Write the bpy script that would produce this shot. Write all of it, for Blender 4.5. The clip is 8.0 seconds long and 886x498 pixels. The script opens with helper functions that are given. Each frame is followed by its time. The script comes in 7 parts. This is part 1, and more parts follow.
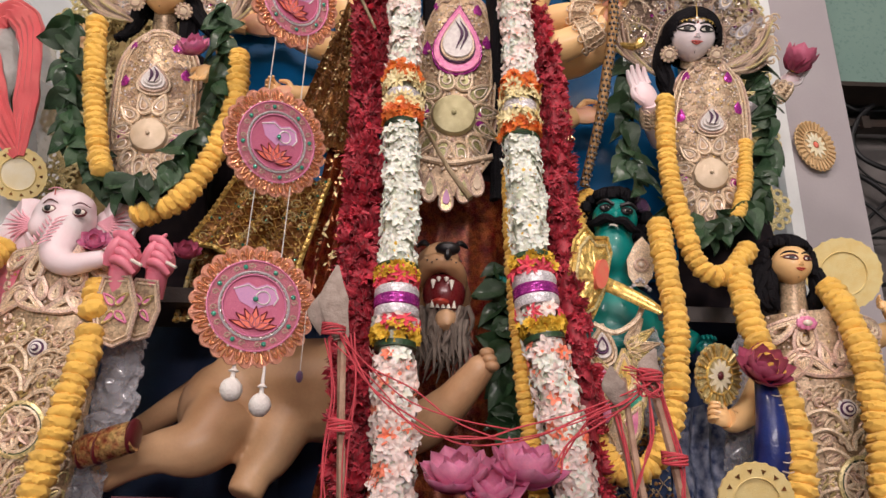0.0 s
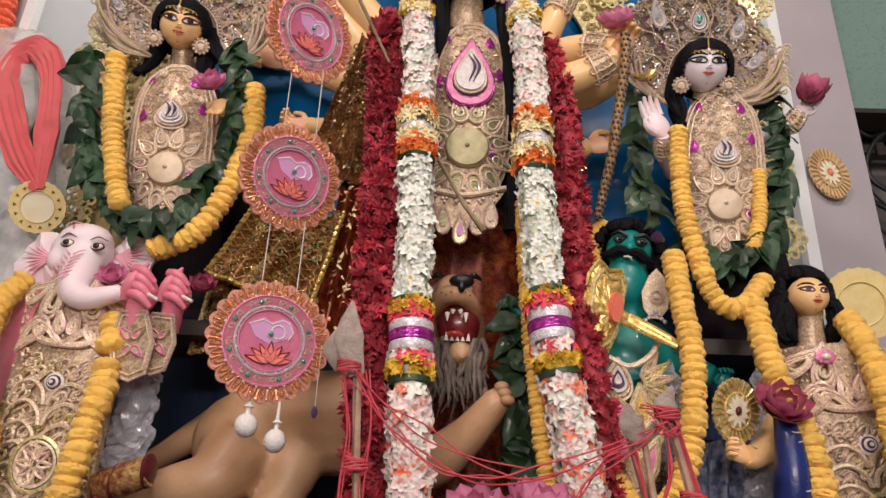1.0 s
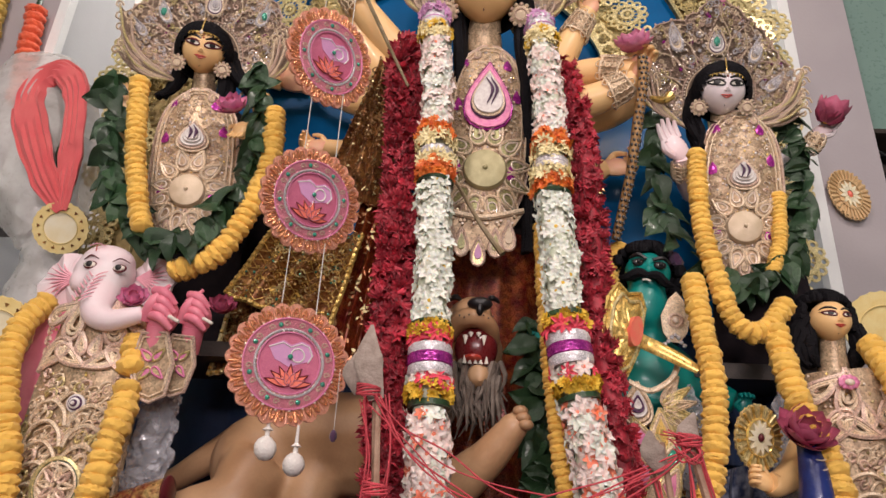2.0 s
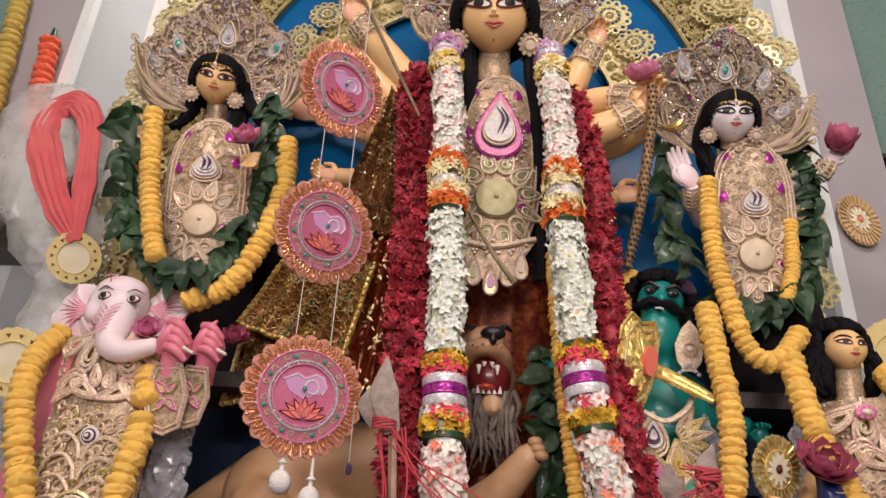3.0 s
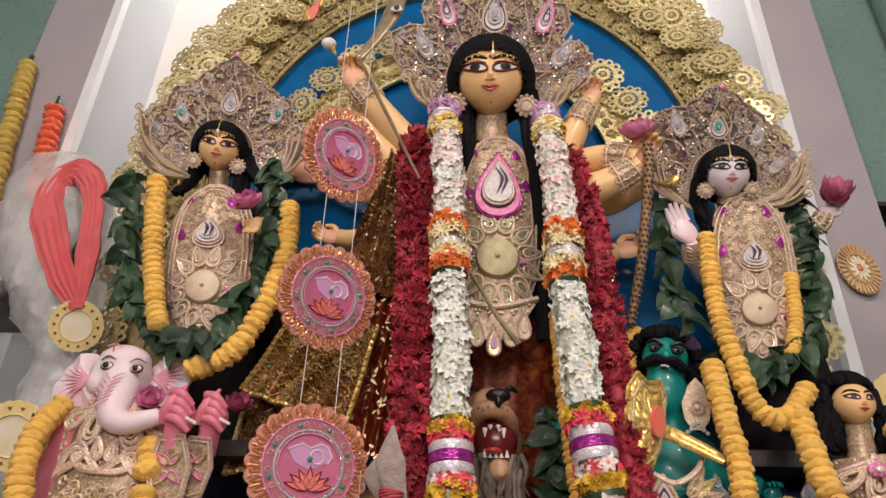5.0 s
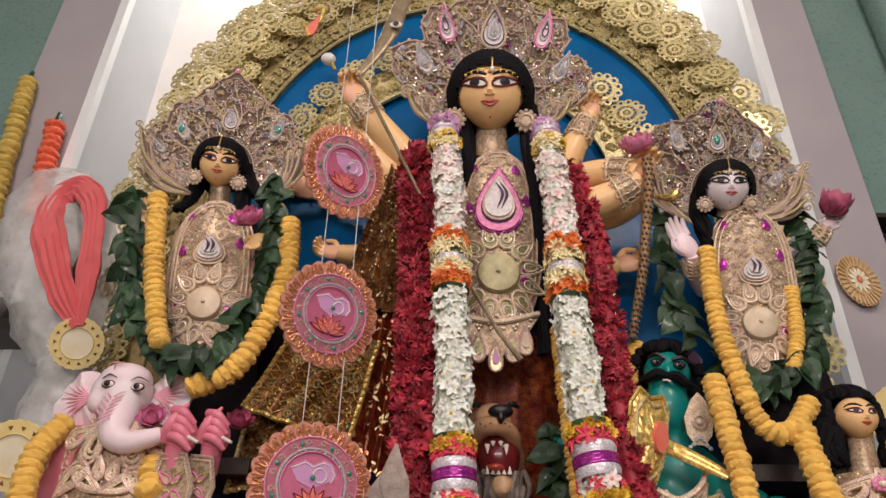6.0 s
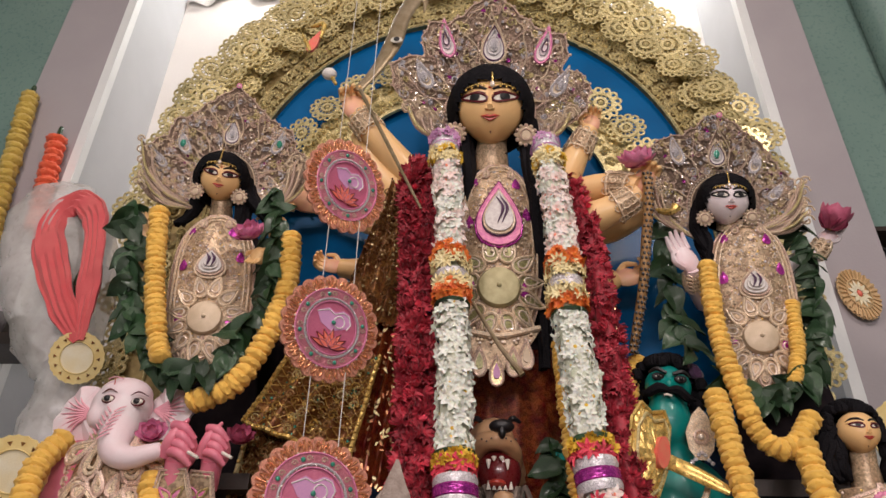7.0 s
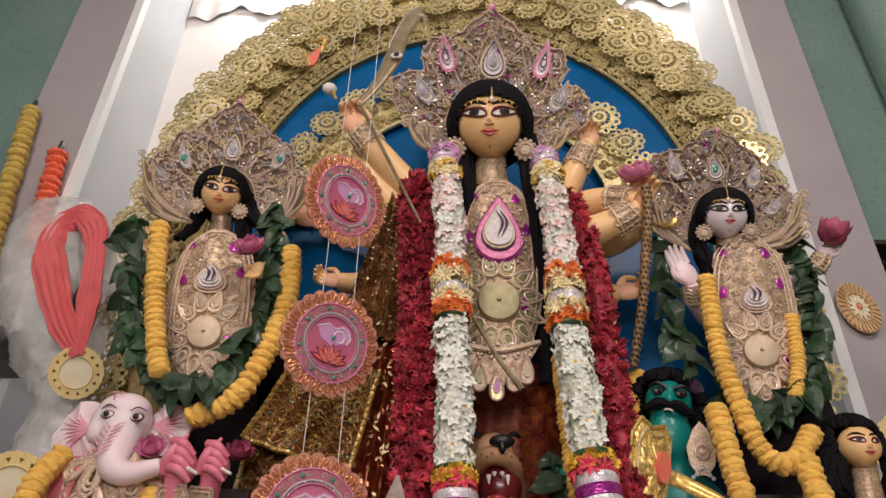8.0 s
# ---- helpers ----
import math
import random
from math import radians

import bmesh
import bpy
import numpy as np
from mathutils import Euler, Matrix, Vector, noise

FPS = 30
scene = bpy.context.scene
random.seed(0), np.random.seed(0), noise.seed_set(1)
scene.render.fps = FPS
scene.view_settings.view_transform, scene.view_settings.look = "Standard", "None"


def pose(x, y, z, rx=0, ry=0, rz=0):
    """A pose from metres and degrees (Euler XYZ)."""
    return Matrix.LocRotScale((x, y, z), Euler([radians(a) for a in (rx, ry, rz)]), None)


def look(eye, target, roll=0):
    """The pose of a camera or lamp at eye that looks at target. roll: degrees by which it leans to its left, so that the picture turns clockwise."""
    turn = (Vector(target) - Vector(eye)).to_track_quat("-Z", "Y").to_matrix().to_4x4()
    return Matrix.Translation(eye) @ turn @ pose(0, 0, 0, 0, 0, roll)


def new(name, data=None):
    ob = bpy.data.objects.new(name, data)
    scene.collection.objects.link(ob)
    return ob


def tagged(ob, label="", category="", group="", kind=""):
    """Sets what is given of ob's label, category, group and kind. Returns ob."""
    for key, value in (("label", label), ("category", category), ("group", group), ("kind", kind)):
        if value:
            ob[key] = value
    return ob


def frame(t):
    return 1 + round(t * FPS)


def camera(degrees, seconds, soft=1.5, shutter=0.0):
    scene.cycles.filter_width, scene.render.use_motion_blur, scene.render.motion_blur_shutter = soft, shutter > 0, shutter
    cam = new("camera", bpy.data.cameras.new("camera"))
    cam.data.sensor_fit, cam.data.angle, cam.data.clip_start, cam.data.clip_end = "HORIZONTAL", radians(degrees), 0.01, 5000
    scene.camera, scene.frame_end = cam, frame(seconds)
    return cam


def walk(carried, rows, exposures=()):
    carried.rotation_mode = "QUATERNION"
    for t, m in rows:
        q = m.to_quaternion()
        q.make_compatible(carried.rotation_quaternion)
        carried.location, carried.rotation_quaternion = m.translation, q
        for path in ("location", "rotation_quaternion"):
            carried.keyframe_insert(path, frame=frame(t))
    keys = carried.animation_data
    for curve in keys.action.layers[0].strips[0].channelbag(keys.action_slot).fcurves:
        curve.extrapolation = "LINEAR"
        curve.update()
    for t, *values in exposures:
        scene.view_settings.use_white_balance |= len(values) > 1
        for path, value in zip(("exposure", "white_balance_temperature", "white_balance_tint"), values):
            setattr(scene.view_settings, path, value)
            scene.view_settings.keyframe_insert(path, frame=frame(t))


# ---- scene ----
cam = camera(65.58, 8.0)
walk(cam, [
    (0.0, pose(0.0626, 0.0808, 1.3958, 110.451, -1.929, -0.208)),
    (0.5, pose(0.0607, 0.0766, 1.4045, 111.536, -1.925, 0.146)),
    (1.0, pose(0.0541, 0.0670, 1.4223, 112.135, -2.124, 0.698)),
    (1.5, pose(0.0505, 0.0629, 1.4282, 112.793, -2.496, 1.287)),
    (3.0, pose(0.0195, 0.0442, 1.4522, 115.176, -2.618, 2.085)),
    (3.5, pose(0.0154, 0.0384, 1.4598, 116.326, -2.355, 2.198)),
    (4.0, pose(0.0127, 0.0317, 1.4668, 117.461, -2.055, 2.279)),
    (4.5, pose(0.0139, 0.0264, 1.4742, 118.433, -1.775, 2.482)),
    (6.0, pose(0.0038, 0.0107, 1.4940, 119.934, -1.122, 2.621)),
    (6.5, pose(0.0052, 0.0084, 1.4948, 120.392, -1.138, 2.675)),
    (7.0, pose(0.0009, 0.0063, 1.4962, 120.993, -1.074, 2.607)),
    (7.5, pose(-0.0010, 0.0012, 1.4997, 121.524, -1.009, 2.573)),
    (8.0, pose(-0.0000, -0.0000, 1.5000, 122.000, -1.000, 2.600)),
], exposures=[(0.0, 0.03), (1.5, -0.05), (3.0, -0.06), (4.5, -0.15), (6.0, -0.26), (8.0, -0.38)])

# ---- light ----
world = bpy.data.worlds.new("world")
scene.world = world
world.use_nodes = True
world.node_tree.nodes["Background"].inputs[0].default_value = (0.9, 0.93, 1.0, 1)
world.node_tree.nodes["Background"].inputs[1].default_value = 0.05


def area_lamp(name, eye, target, sx, sy, watts, colour):
    la = bpy.data.lights.new(name, "AREA")
    la.shape, la.size, la.size_y, la.energy, la.color = "RECTANGLE", sx, sy, watts, colour
    ob = new(name, la)
    ob.matrix_world = look(eye, target)
    return ob


area_lamp("ceiling_lamp", (-1.2, -1.3, 4.6), (-0.2, 2.0, 1.9), 0.6, 0.6, 60, (1.0, 0.86, 0.81))
area_lamp("ceiling_lamp", (1.4, -1.2, 4.6), (0.2, 2.0, 1.9), 0.6, 0.6, 60, (1.0, 0.86, 0.81))
area_lamp("wall_tube_lamp", (0.1, -2.8, 2.5), (0.0, 2.0, 1.8), 2.4, 0.4, 95, (1.0, 0.88, 0.87))
area_lamp("niche_lamp", (-0.9, 2.46, 5.3), (-0.9, 2.68, 3.8), 1.0, 0.1, 22, (1.0, 0.98, 0.95))
area_lamp("niche_lamp", (0.8, 2.46, 5.3), (0.8, 2.68, 3.8), 1.0, 0.1, 22, (1.0, 0.98, 0.95))


# ---- materials ----
def mat(name, col, rough=0.6, metal=0.0, col2=None, scale=40.0, bump=0.15, fine=300.0, vary=0.12, sheen=0.0, coat=0.0,
        trans=0.0, glitter=0.0, alpha=1.0, island=False, spec=0.5):
    """A surface with colour variation at two scales, a fine relief and a shift from piece to piece."""
    m = bpy.data.materials.new(name)
    m.use_nodes = True
    nt = m.node_tree
    b = nt.nodes["Principled BSDF"]
    co = nt.nodes.new("ShaderNodeTexCoord")

    def tex(kind, s, detail=3.0):
        n = nt.nodes.new(kind)
        n.inputs["Scale"].default_value = s
        if kind == "ShaderNodeTexNoise":
            n.inputs["Detail"].default_value = detail
        nt.links.new(co.outputs["Object"], n.inputs["Vector"])
        return n

    big, small = tex("ShaderNodeTexNoise", scale), tex("ShaderNodeTexNoise", fine, 2.0)
    ramp = nt.nodes.new("ShaderNodeMapRange")
    ramp.inputs["From Min"].default_value, ramp.inputs["From Max"].default_value = 0.35, 0.65
    nt.links.new(big.outputs["Fac"], ramp.inputs["Value"])
    mix = nt.nodes.new("ShaderNodeMix")
    mix.data_type = "RGBA"
    c2 = col2 or tuple(c * 0.72 for c in col)
    mix.inputs["A"].default_value, mix.inputs["B"].default_value = (*col, 1), (*c2, 1)
    nt.links.new(ramp.outputs["Result"], mix.inputs["Factor"])
    hsv = nt.nodes.new("ShaderNodeHueSaturation")
    nt.links.new(mix.outputs["Result"], hsv.inputs["Color"])
    info = nt.nodes.new("ShaderNodeNewGeometry" if island else "ShaderNodeObjectInfo")
    add = nt.nodes.new("ShaderNodeMath")
    add.operation = "ADD"
    nt.links.new(info.outputs["Random Per Island" if island else "Random"], add.inputs[0])
    nt.links.new(small.outputs["Fac"], add.inputs[1])
    val = nt.nodes.new("ShaderNodeMapRange")
    val.inputs["From Min"].default_value, val.inputs["From Max"].default_value = 0.2, 1.6
    val.inputs["To Min"].default_value, val.inputs["To Max"].default_value = 1 - vary, 1 + vary
    nt.links.new(add.outputs[0], val.inputs["Value"])
    nt.links.new(val.outputs["Result"], hsv.inputs["Value"])
    nt.links.new(hsv.outputs["Color"], b.inputs["Base Color"])
    rr = nt.nodes.new("ShaderNodeMapRange")
    rr.inputs["To Min"].default_value, rr.inputs["To Max"].default_value = max(rough - 0.12, 0.03), min(rough + 0.12, 1)
    nt.links.new(small.outputs["Fac"], rr.inputs["Value"])
    nt.links.new(rr.outputs["Result"], b.inputs["Roughness"])
    b.inputs["Metallic"].default_value = metal
    b.inputs["Sheen Weight"].default_value = sheen
    b.inputs["Coat Weight"].default_value = coat
    b.inputs["Coat Roughness"].default_value = 0.08
    b.inputs["Alpha"].default_value = alpha
    b.inputs["Specular IOR Level"].default_value = spec
    if trans:
        b.inputs["Subsurface Weight"].default_value = trans
        b.inputs["Subsurface Radius"].default_value = (0.006, 0.004, 0.003)
        b.inputs["Subsurface Scale"].default_value = 1.0
    bp = nt.nodes.new("ShaderNodeBump")
    bp.inputs["Strength"].default_value, bp.inputs["Distance"].default_value = bump, 0.004
    src = small.outputs["Fac"]
    if glitter:
        vo = tex("ShaderNodeTexVoronoi", glitter)
        src = vo.outputs["Color"]
        bright = nt.nodes.new("ShaderNodeMapRange")
        bright.inputs["To Min"].default_value, bright.inputs["To Max"].default_value = 0.5, 1.35
        nt.links.new(src, bright.inputs["Value"])
        mul = nt.nodes.new("ShaderNodeMath")
        mul.operation = "MULTIPLY"
        nt.links.new(bright.outputs["Result"], mul.inputs[0])
        nt.links.new(val.outputs["Result"], mul.inputs[1])
        nt.links.new(mul.outputs[0], hsv.inputs["Value"])
    nt.links.new(src, bp.inputs["Height"])
    nt.links.new(bp.outputs["Normal"], b.inputs["Normal"])
    return m


GOLD = mat("gold_lace_foil", (0.80, 0.68, 0.36), 0.34, 0.45, (0.66, 0.54, 0.25), 30, 0.5, 260, 0.2, glitter=240)
OLDGOLD = mat("dull_gold_card", (0.42, 0.32, 0.13), 0.45, 0.35, (0.26, 0.18, 0.07), 30, 0.4, 260, 0.2)
GOLD2 = mat("bright_gold_foil", (0.86, 0.62, 0.20), 0.3, 0.5, (0.66, 0.42, 0.11), 25, 0.5, 200, 0.2, glitter=120)
ZARI = mat("pale_gold_cord", (0.86, 0.70, 0.52), 0.4, 0.15, (0.72, 0.54, 0.36), 60, 0.5, 500, 0.2, glitter=500)
ROSE = mat("rose_gold_cord", (0.78, 0.59, 0.47), 0.38, 0.25, (0.58, 0.39, 0.31), 50, 0.5, 500, 0.22, glitter=450)
NET = mat("beige_sequin_cloth", (0.60, 0.45, 0.29), 0.40, 0.28, (0.43, 0.29, 0.18), 50, 0.9, 400, 0.25, glitter=210)
DARKNET = mat("brown_rose_sequin_cloth", (0.58, 0.43, 0.33), 0.34, 0.3, (0.40, 0.28, 0.21), 50, 0.9, 400, 0.3, glitter=240)
ROSENET = mat("dusty_rose_sequin_cloth", (0.54, 0.40, 0.28), 0.38, 0.3, (0.38, 0.26, 0.17), 50, 0.9, 400, 0.25, glitter=210)
PEARL = mat("pearl_bead", (0.86, 0.76, 0.64), 0.22, 0.1, (0.75, 0.58, 0.48), 90, 0.05, 500, 0.1, coat=0.5)
SILVER = mat("silver_sequin_braid", (0.78, 0.74, 0.76), 0.35, 0.25, (0.62, 0.58, 0.62), 120, 0.6, 500, 0.2, glitter=400)
MAGENTA = mat("magenta_foil", (0.55, 0.06, 0.38), 0.25, 0.45, (0.32, 0.02, 0.25), 60, 0.5, 400, 0.2, glitter=300)
PINKCORD = mat("pink_metallic_thread", (0.80, 0.30, 0.45), 0.4, 0.2, (0.62, 0.16, 0.36), 60, 0.3, 500, 0.15)
WHITECORD = mat("white_embroidery_cord", (0.82, 0.78, 0.74), 0.6, 0.0, (0.66, 0.60, 0.58), 90, 0.3, 600, 0.12)
PLUM = mat("plum_velvet", (0.09, 0.03, 0.09), 0.8, 0.0, None, 60, 0.2, 500, 0.2, sheen=0.4)
EMERALD = mat("green_rhinestone", (0.01, 0.22, 0.13), 0.12, 0.2, (0.1, 0.4, 0.3), 150, 0.2, 500, 0.2, coat=0.6)
SKIN = mat("ochre_painted_clay", (0.88, 0.57, 0.26), 0.42, 0.0, (0.86, 0.53, 0.24), 9, 0.04, 260, 0.05, coat=0.15)
PALE = mat("white_painted_clay", (0.80, 0.72, 0.73), 0.4, 0.0, (0.76, 0.67, 0.69), 9, 0.04, 260, 0.05, coat=0.15)
PINKW = mat("pale_pink_painted_clay", (0.84, 0.63, 0.66), 0.45, 0.0, (0.82, 0.72, 0.74), 14, 0.05, 260, 0.06, coat=0.1)
PINK = mat("pink_painted_clay", (0.78, 0.24, 0.31), 0.45, 0.0, (0.70, 0.18, 0.26), 16, 0.06, 260, 0.08, coat=0.1)
PINKSOFT = mat("soft_pink_paint", (0.80, 0.40, 0.46), 0.5, 0.0, (0.76, 0.34, 0.42), 20, 0.05, 260, 0.06)
ROSEPALM = mat("rose_tinted_palm_clay", (0.80, 0.38, 0.27), 0.45, 0.0, (0.80, 0.48, 0.27), 18, 0.05, 260, 0.06)
TEAL = mat("teal_painted_clay", (0.0, 0.24, 0.20), 0.38, 0.0, (0.0, 0.17, 0.16), 12, 0.05, 260, 0.1, coat=0.2)
LION = mat("tan_painted_clay", (0.58, 0.36, 0.20), 0.45, 0.0, (0.41, 0.22, 0.11), 4.5, 0.12, 120, 0.12, coat=0.04)
LIONPALE = mat("pale_tan_painted_clay", (0.56, 0.38, 0.22), 0.45, 0.0, (0.46, 0.28, 0.15), 12, 0.06, 180, 0.1)
MOUTH = mat("dark_red_paint", (0.16, 0.012, 0.016), 0.3, 0.0, None, 30, 0.1, 200, 0.1, coat=0.3)
IVORY = mat("ivory_paint", (0.85, 0.80, 0.70), 0.35, 0.0, None, 40, 0.03, 300, 0.04)
INK = mat("black_paint", (0.012, 0.01, 0.012), 0.4, 0.0, None, 40, 0.03, 300, 0.1)
BROWNINK = mat("maroon_paint", (0.13, 0.013, 0.02), 0.4, 0.0, None, 40, 0.03, 300, 0.1)
LIP = mat("red_paint", (0.55, 0.06, 0.04), 0.35, 0.0, None, 40, 0.03, 300, 0.1)
HAIR = mat("black_jute_hair", (0.005, 0.0045, 0.006), 0.7, 0.0, (0.009, 0.008, 0.010), 25, 0.9, 240, 0.3, spec=0.12)
MANE = mat("grey_jute_mane", (0.22, 0.18, 0.15), 0.8, 0.0, (0.12, 0.09, 0.07), 40, 0.8, 300, 0.3, island=True)
MARI = mat("yellow_foam_marigold", (0.88, 0.56, 0.12), 0.9, 0.0, (0.84, 0.48, 0.085), 45, 0.3, 330, 0.14, sheen=0.15)
OLIVE = mat("dull_yellow_foam_marigold", (0.66, 0.47, 0.10), 0.85, 0.0, (0.56, 0.38, 0.07), 60, 0.5, 420, 0.12, sheen=0.2)
CORAL = mat("coral_foam_marigold", (0.90, 0.16, 0.06), 0.85, 0.0, (0.8, 0.10, 0.04), 60, 0.5, 420, 0.12, sheen=0.2)
WHITEP = mat("white_tuberose_petal", (0.86, 0.86, 0.80), 0.55, 0.0, (0.78, 0.80, 0.68), 60, 0.15, 400, 0.1, trans=0.2)
BLUSHP = mat("blush_white_petal", (0.88, 0.78, 0.73), 0.55, 0.0, (0.86, 0.66, 0.60), 70, 0.15, 400, 0.1, trans=0.2)
ORANGEP = mat("orange_petal", (0.85, 0.25, 0.03), 0.6, 0.0, (0.8, 0.17, 0.05), 60, 0.2, 400, 0.15)
SALMONP = mat("salmon_petal", (0.85, 0.27, 0.16), 0.6, 0.0, (0.8, 0.2, 0.12), 60, 0.2, 400, 0.15)
CREAMP = mat("cream_petal", (0.86, 0.76, 0.45), 0.6, 0.0, (0.84, 0.70, 0.36), 60, 0.2, 400, 0.1)
YELLOWP = mat("yellow_petal", (0.80, 0.52, 0.05), 0.65, 0.0, (0.7, 0.42, 0.03), 60, 0.3, 400, 0.15)
REDP = mat("crimson_petal", (0.50, 0.026, 0.05), 0.55, 0.0, (0.26, 0.008, 0.022), 60, 0.25, 350, 0.35, sheen=0.15)
HOTP = mat("hot_pink_red_petal", (0.80, 0.08, 0.12), 0.6, 0.0, (0.7, 0.05, 0.1), 60, 0.2, 400, 0.15)
LEAF = mat("dark_green_leaf", (0.030, 0.072, 0.026), 0.36, 0.0, (0.014, 0.038, 0.016), 25, 0.3, 180, 0.55, coat=0.12)
LOTUS = mat("pink_lotus_petal", (0.76, 0.30, 0.45), 0.5, 0.0, (0.64, 0.17, 0.35), 30, 0.15, 260, 0.18, trans=0.15)
LOTUSD = mat("dusky_rose_lotus_petal", (0.52, 0.12, 0.21), 0.5, 0.0, (0.34, 0.055, 0.11), 30, 0.15, 260, 0.18)
BLUE = mat("glossy_blue_board", (0.0, 0.105, 0.29), 0.45, 0.0, (0.0, 0.085, 0.24), 4, 0.05, 60, 0.08, coat=0.05, spec=0.12)
NAVY = mat("navy_cloth", (0.008, 0.03, 0.10), 0.7, 0.0, (0.005, 0.017, 0.06), 12, 0.3, 200, 0.2, sheen=0.2)
MAROON = mat("maroon_backing", (0.10, 0.02, 0.03), 0.7, 0.0, None, 20, 0.2, 200, 0.2)
REDSILK = mat("red_gold_brocade", (0.15, 0.011, 0.009), 0.28, 0.3, (0.30, 0.075, 0.02), 40, 0.9, 300, 0.3, glitter=90)
BROWNNET = mat("brown_gold_net", (0.34, 0.17, 0.05), 0.42, 0.45, (0.17, 0.055, 0.02), 60, 0.9, 300, 0.4, glitter=220)
CORALDISC = mat("coral_embossed_card", (0.80, 0.34, 0.25), 0.32, 0.3, (0.78, 0.40, 0.26), 40, 0.5, 300, 0.15, glitter=260)
MAGENTADISC = mat("deep_pink_card", (0.52, 0.10, 0.22), 0.4, 0.1, (0.62, 0.16, 0.25), 60, 0.3, 300, 0.15)
PINKDISC = mat("pink_glitter_card", (0.74, 0.27, 0.32), 0.36, 0.25, (0.58, 0.17, 0.25), 90, 0.5, 400, 0.2, glitter=400)
COPPER = mat("copper_foil_leaf", (0.85, 0.42, 0.20), 0.25, 0.7, (0.75, 0.30, 0.16), 60, 0.4, 300, 0.2, glitter=200)
LILAC = mat("lilac_paint", (0.52, 0.25, 0.48), 0.5, 0.0, (0.62, 0.30, 0.50), 60, 0.1, 300, 0.1)
CORALINK = mat("coral_red_paint", (0.85, 0.16, 0.12), 0.45, 0.0, (0.80, 0.22, 0.14), 60, 0.1, 300, 0.08)
WOODST = mat("pale_stick_wood", (0.42, 0.28, 0.20), 0.7, 0.0, (0.32, 0.19, 0.13), 40, 0.4, 220, 0.2)
HUSK = mat("dry_grey_husk", (0.36, 0.29, 0.25), 0.8, 0.0, (0.26, 0.20, 0.17), 50, 0.5, 220, 0.2)
REDTHREAD = mat("red_cotton_thread", (0.58, 0.07, 0.09), 0.8, 0.0, (0.48, 0.05, 0.07), 80, 0.4, 500, 0.2)
THREAD = mat("white_nylon_thread", (0.75, 0.72, 0.68), 0.4)
SHOLA = mat("white_pith_ball", (0.84, 0.80, 0.76), 0.8, 0.0, (0.78, 0.72, 0.68), 60, 0.6, 200, 0.08)
PAPER = mat("cream_paper_doily", (0.78, 0.64, 0.30), 0.6, 0.0, (0.74, 0.56, 0.22), 30, 0.2, 300, 0.1)
PAPERW = mat("pale_paper_centre", (0.84, 0.78, 0.60), 0.55, 0.0, (0.80, 0.70, 0.45), 20, 0.15, 300, 0.06)
REDCLOTH = mat("red_cotton_cloth", (0.60, 0.11, 0.11), 0.75, 0.0, (0.58, 0.08, 0.09), 12, 0.3, 500, 0.1, sheen=0.2)
WHITECLOTH = mat("white_cotton_cloth", (0.72, 0.68, 0.66), 0.8, 0.0, (0.62, 0.58, 0.56), 10, 0.3, 500, 0.06)
PLASTIC = mat("milky_plastic_film", (0.80, 0.78, 0.76), 0.3, 0.0, (0.60, 0.57, 0.54), 14, 0.5, 40, 0.06, coat=0.3, alpha=0.42)
CLEAR = mat("clear_cellophane", (0.72, 0.72, 0.78), 0.08, 0.0, (0.55, 0.55, 0.60), 30, 0.4, 50, 0.15, coat=0.9, alpha=0.36)
WALLW = mat("white_niche_plaster", (0.80, 0.77, 0.73), 0.75, 0.0, (0.74, 0.70, 0.66), 1.6, 0.12, 90, 0.04)
WALLM = mat("mauve_grey_plaster", (0.40, 0.36, 0.375), 0.6, 0.0, (0.37, 0.33, 0.35), 3, 0.12, 90, 0.04)
WALLL = mat("light_grey_plaster", (0.53, 0.54, 0.555), 0.6, 0.0, (0.48, 0.49, 0.505), 3, 0.12, 90, 0.04)
TRIMW = mat("white_gloss_trim", (0.82, 0.83, 0.82), 0.35, 0.0, (0.76, 0.77, 0.77), 6, 0.06, 90, 0.04)
WALLG = mat("sage_green_gloss_paint", (0.20, 0.30, 0.265), 0.3, 0.0, (0.175, 0.27, 0.24), 3, 0.08, 70, 0.05, coat=0.25)
FLOORM = mat("terrazzo_floor", (0.40, 0.37, 0.34), 0.35, 0.0, (0.30, 0.28, 0.26), 30, 0.1, 200, 0.1)
CEILM = mat("ceiling_plaster", (0.75, 0.74, 0.72), 0.8, 0.0, None, 3, 0.1, 80, 0.04)
# Black cloth; also torsos, with the shade behind the bodices put into the colour.
DUSK = mat("dark_gap_cloth", (0.010, 0.007, 0.010), 0.85, 0.0, (0.018, 0.012, 0.014), 30, 0.3, 300, 0.3, spec=0.15)
TANFOIL = mat("tan_embossed_card", (0.66, 0.46, 0.24), 0.5, 0.1, (0.56, 0.37, 0.18), 40, 0.4, 300, 0.12)
FLOWERCORE = mat("pale_stem_cotton", (0.66, 0.66, 0.55), 0.8, 0.0, (0.52, 0.56, 0.42), 40, 0.5, 200, 0.1)
OLIVESEQ = mat("olive_gold_sequin_cloth", (0.44, 0.42, 0.20), 0.4, 0.3, (0.30, 0.28, 0.12), 50, 0.9, 400, 0.2, glitter=260)
SATIN = mat("pale_gold_satin", (0.62, 0.49, 0.35), 0.35, 0.15, (0.54, 0.42, 0.28), 40, 0.25, 400, 0.1)
OLIVESATIN = mat("olive_gold_satin", (0.44, 0.39, 0.21), 0.35, 0.2, (0.34, 0.30, 0.15), 40, 0.25, 400, 0.1)
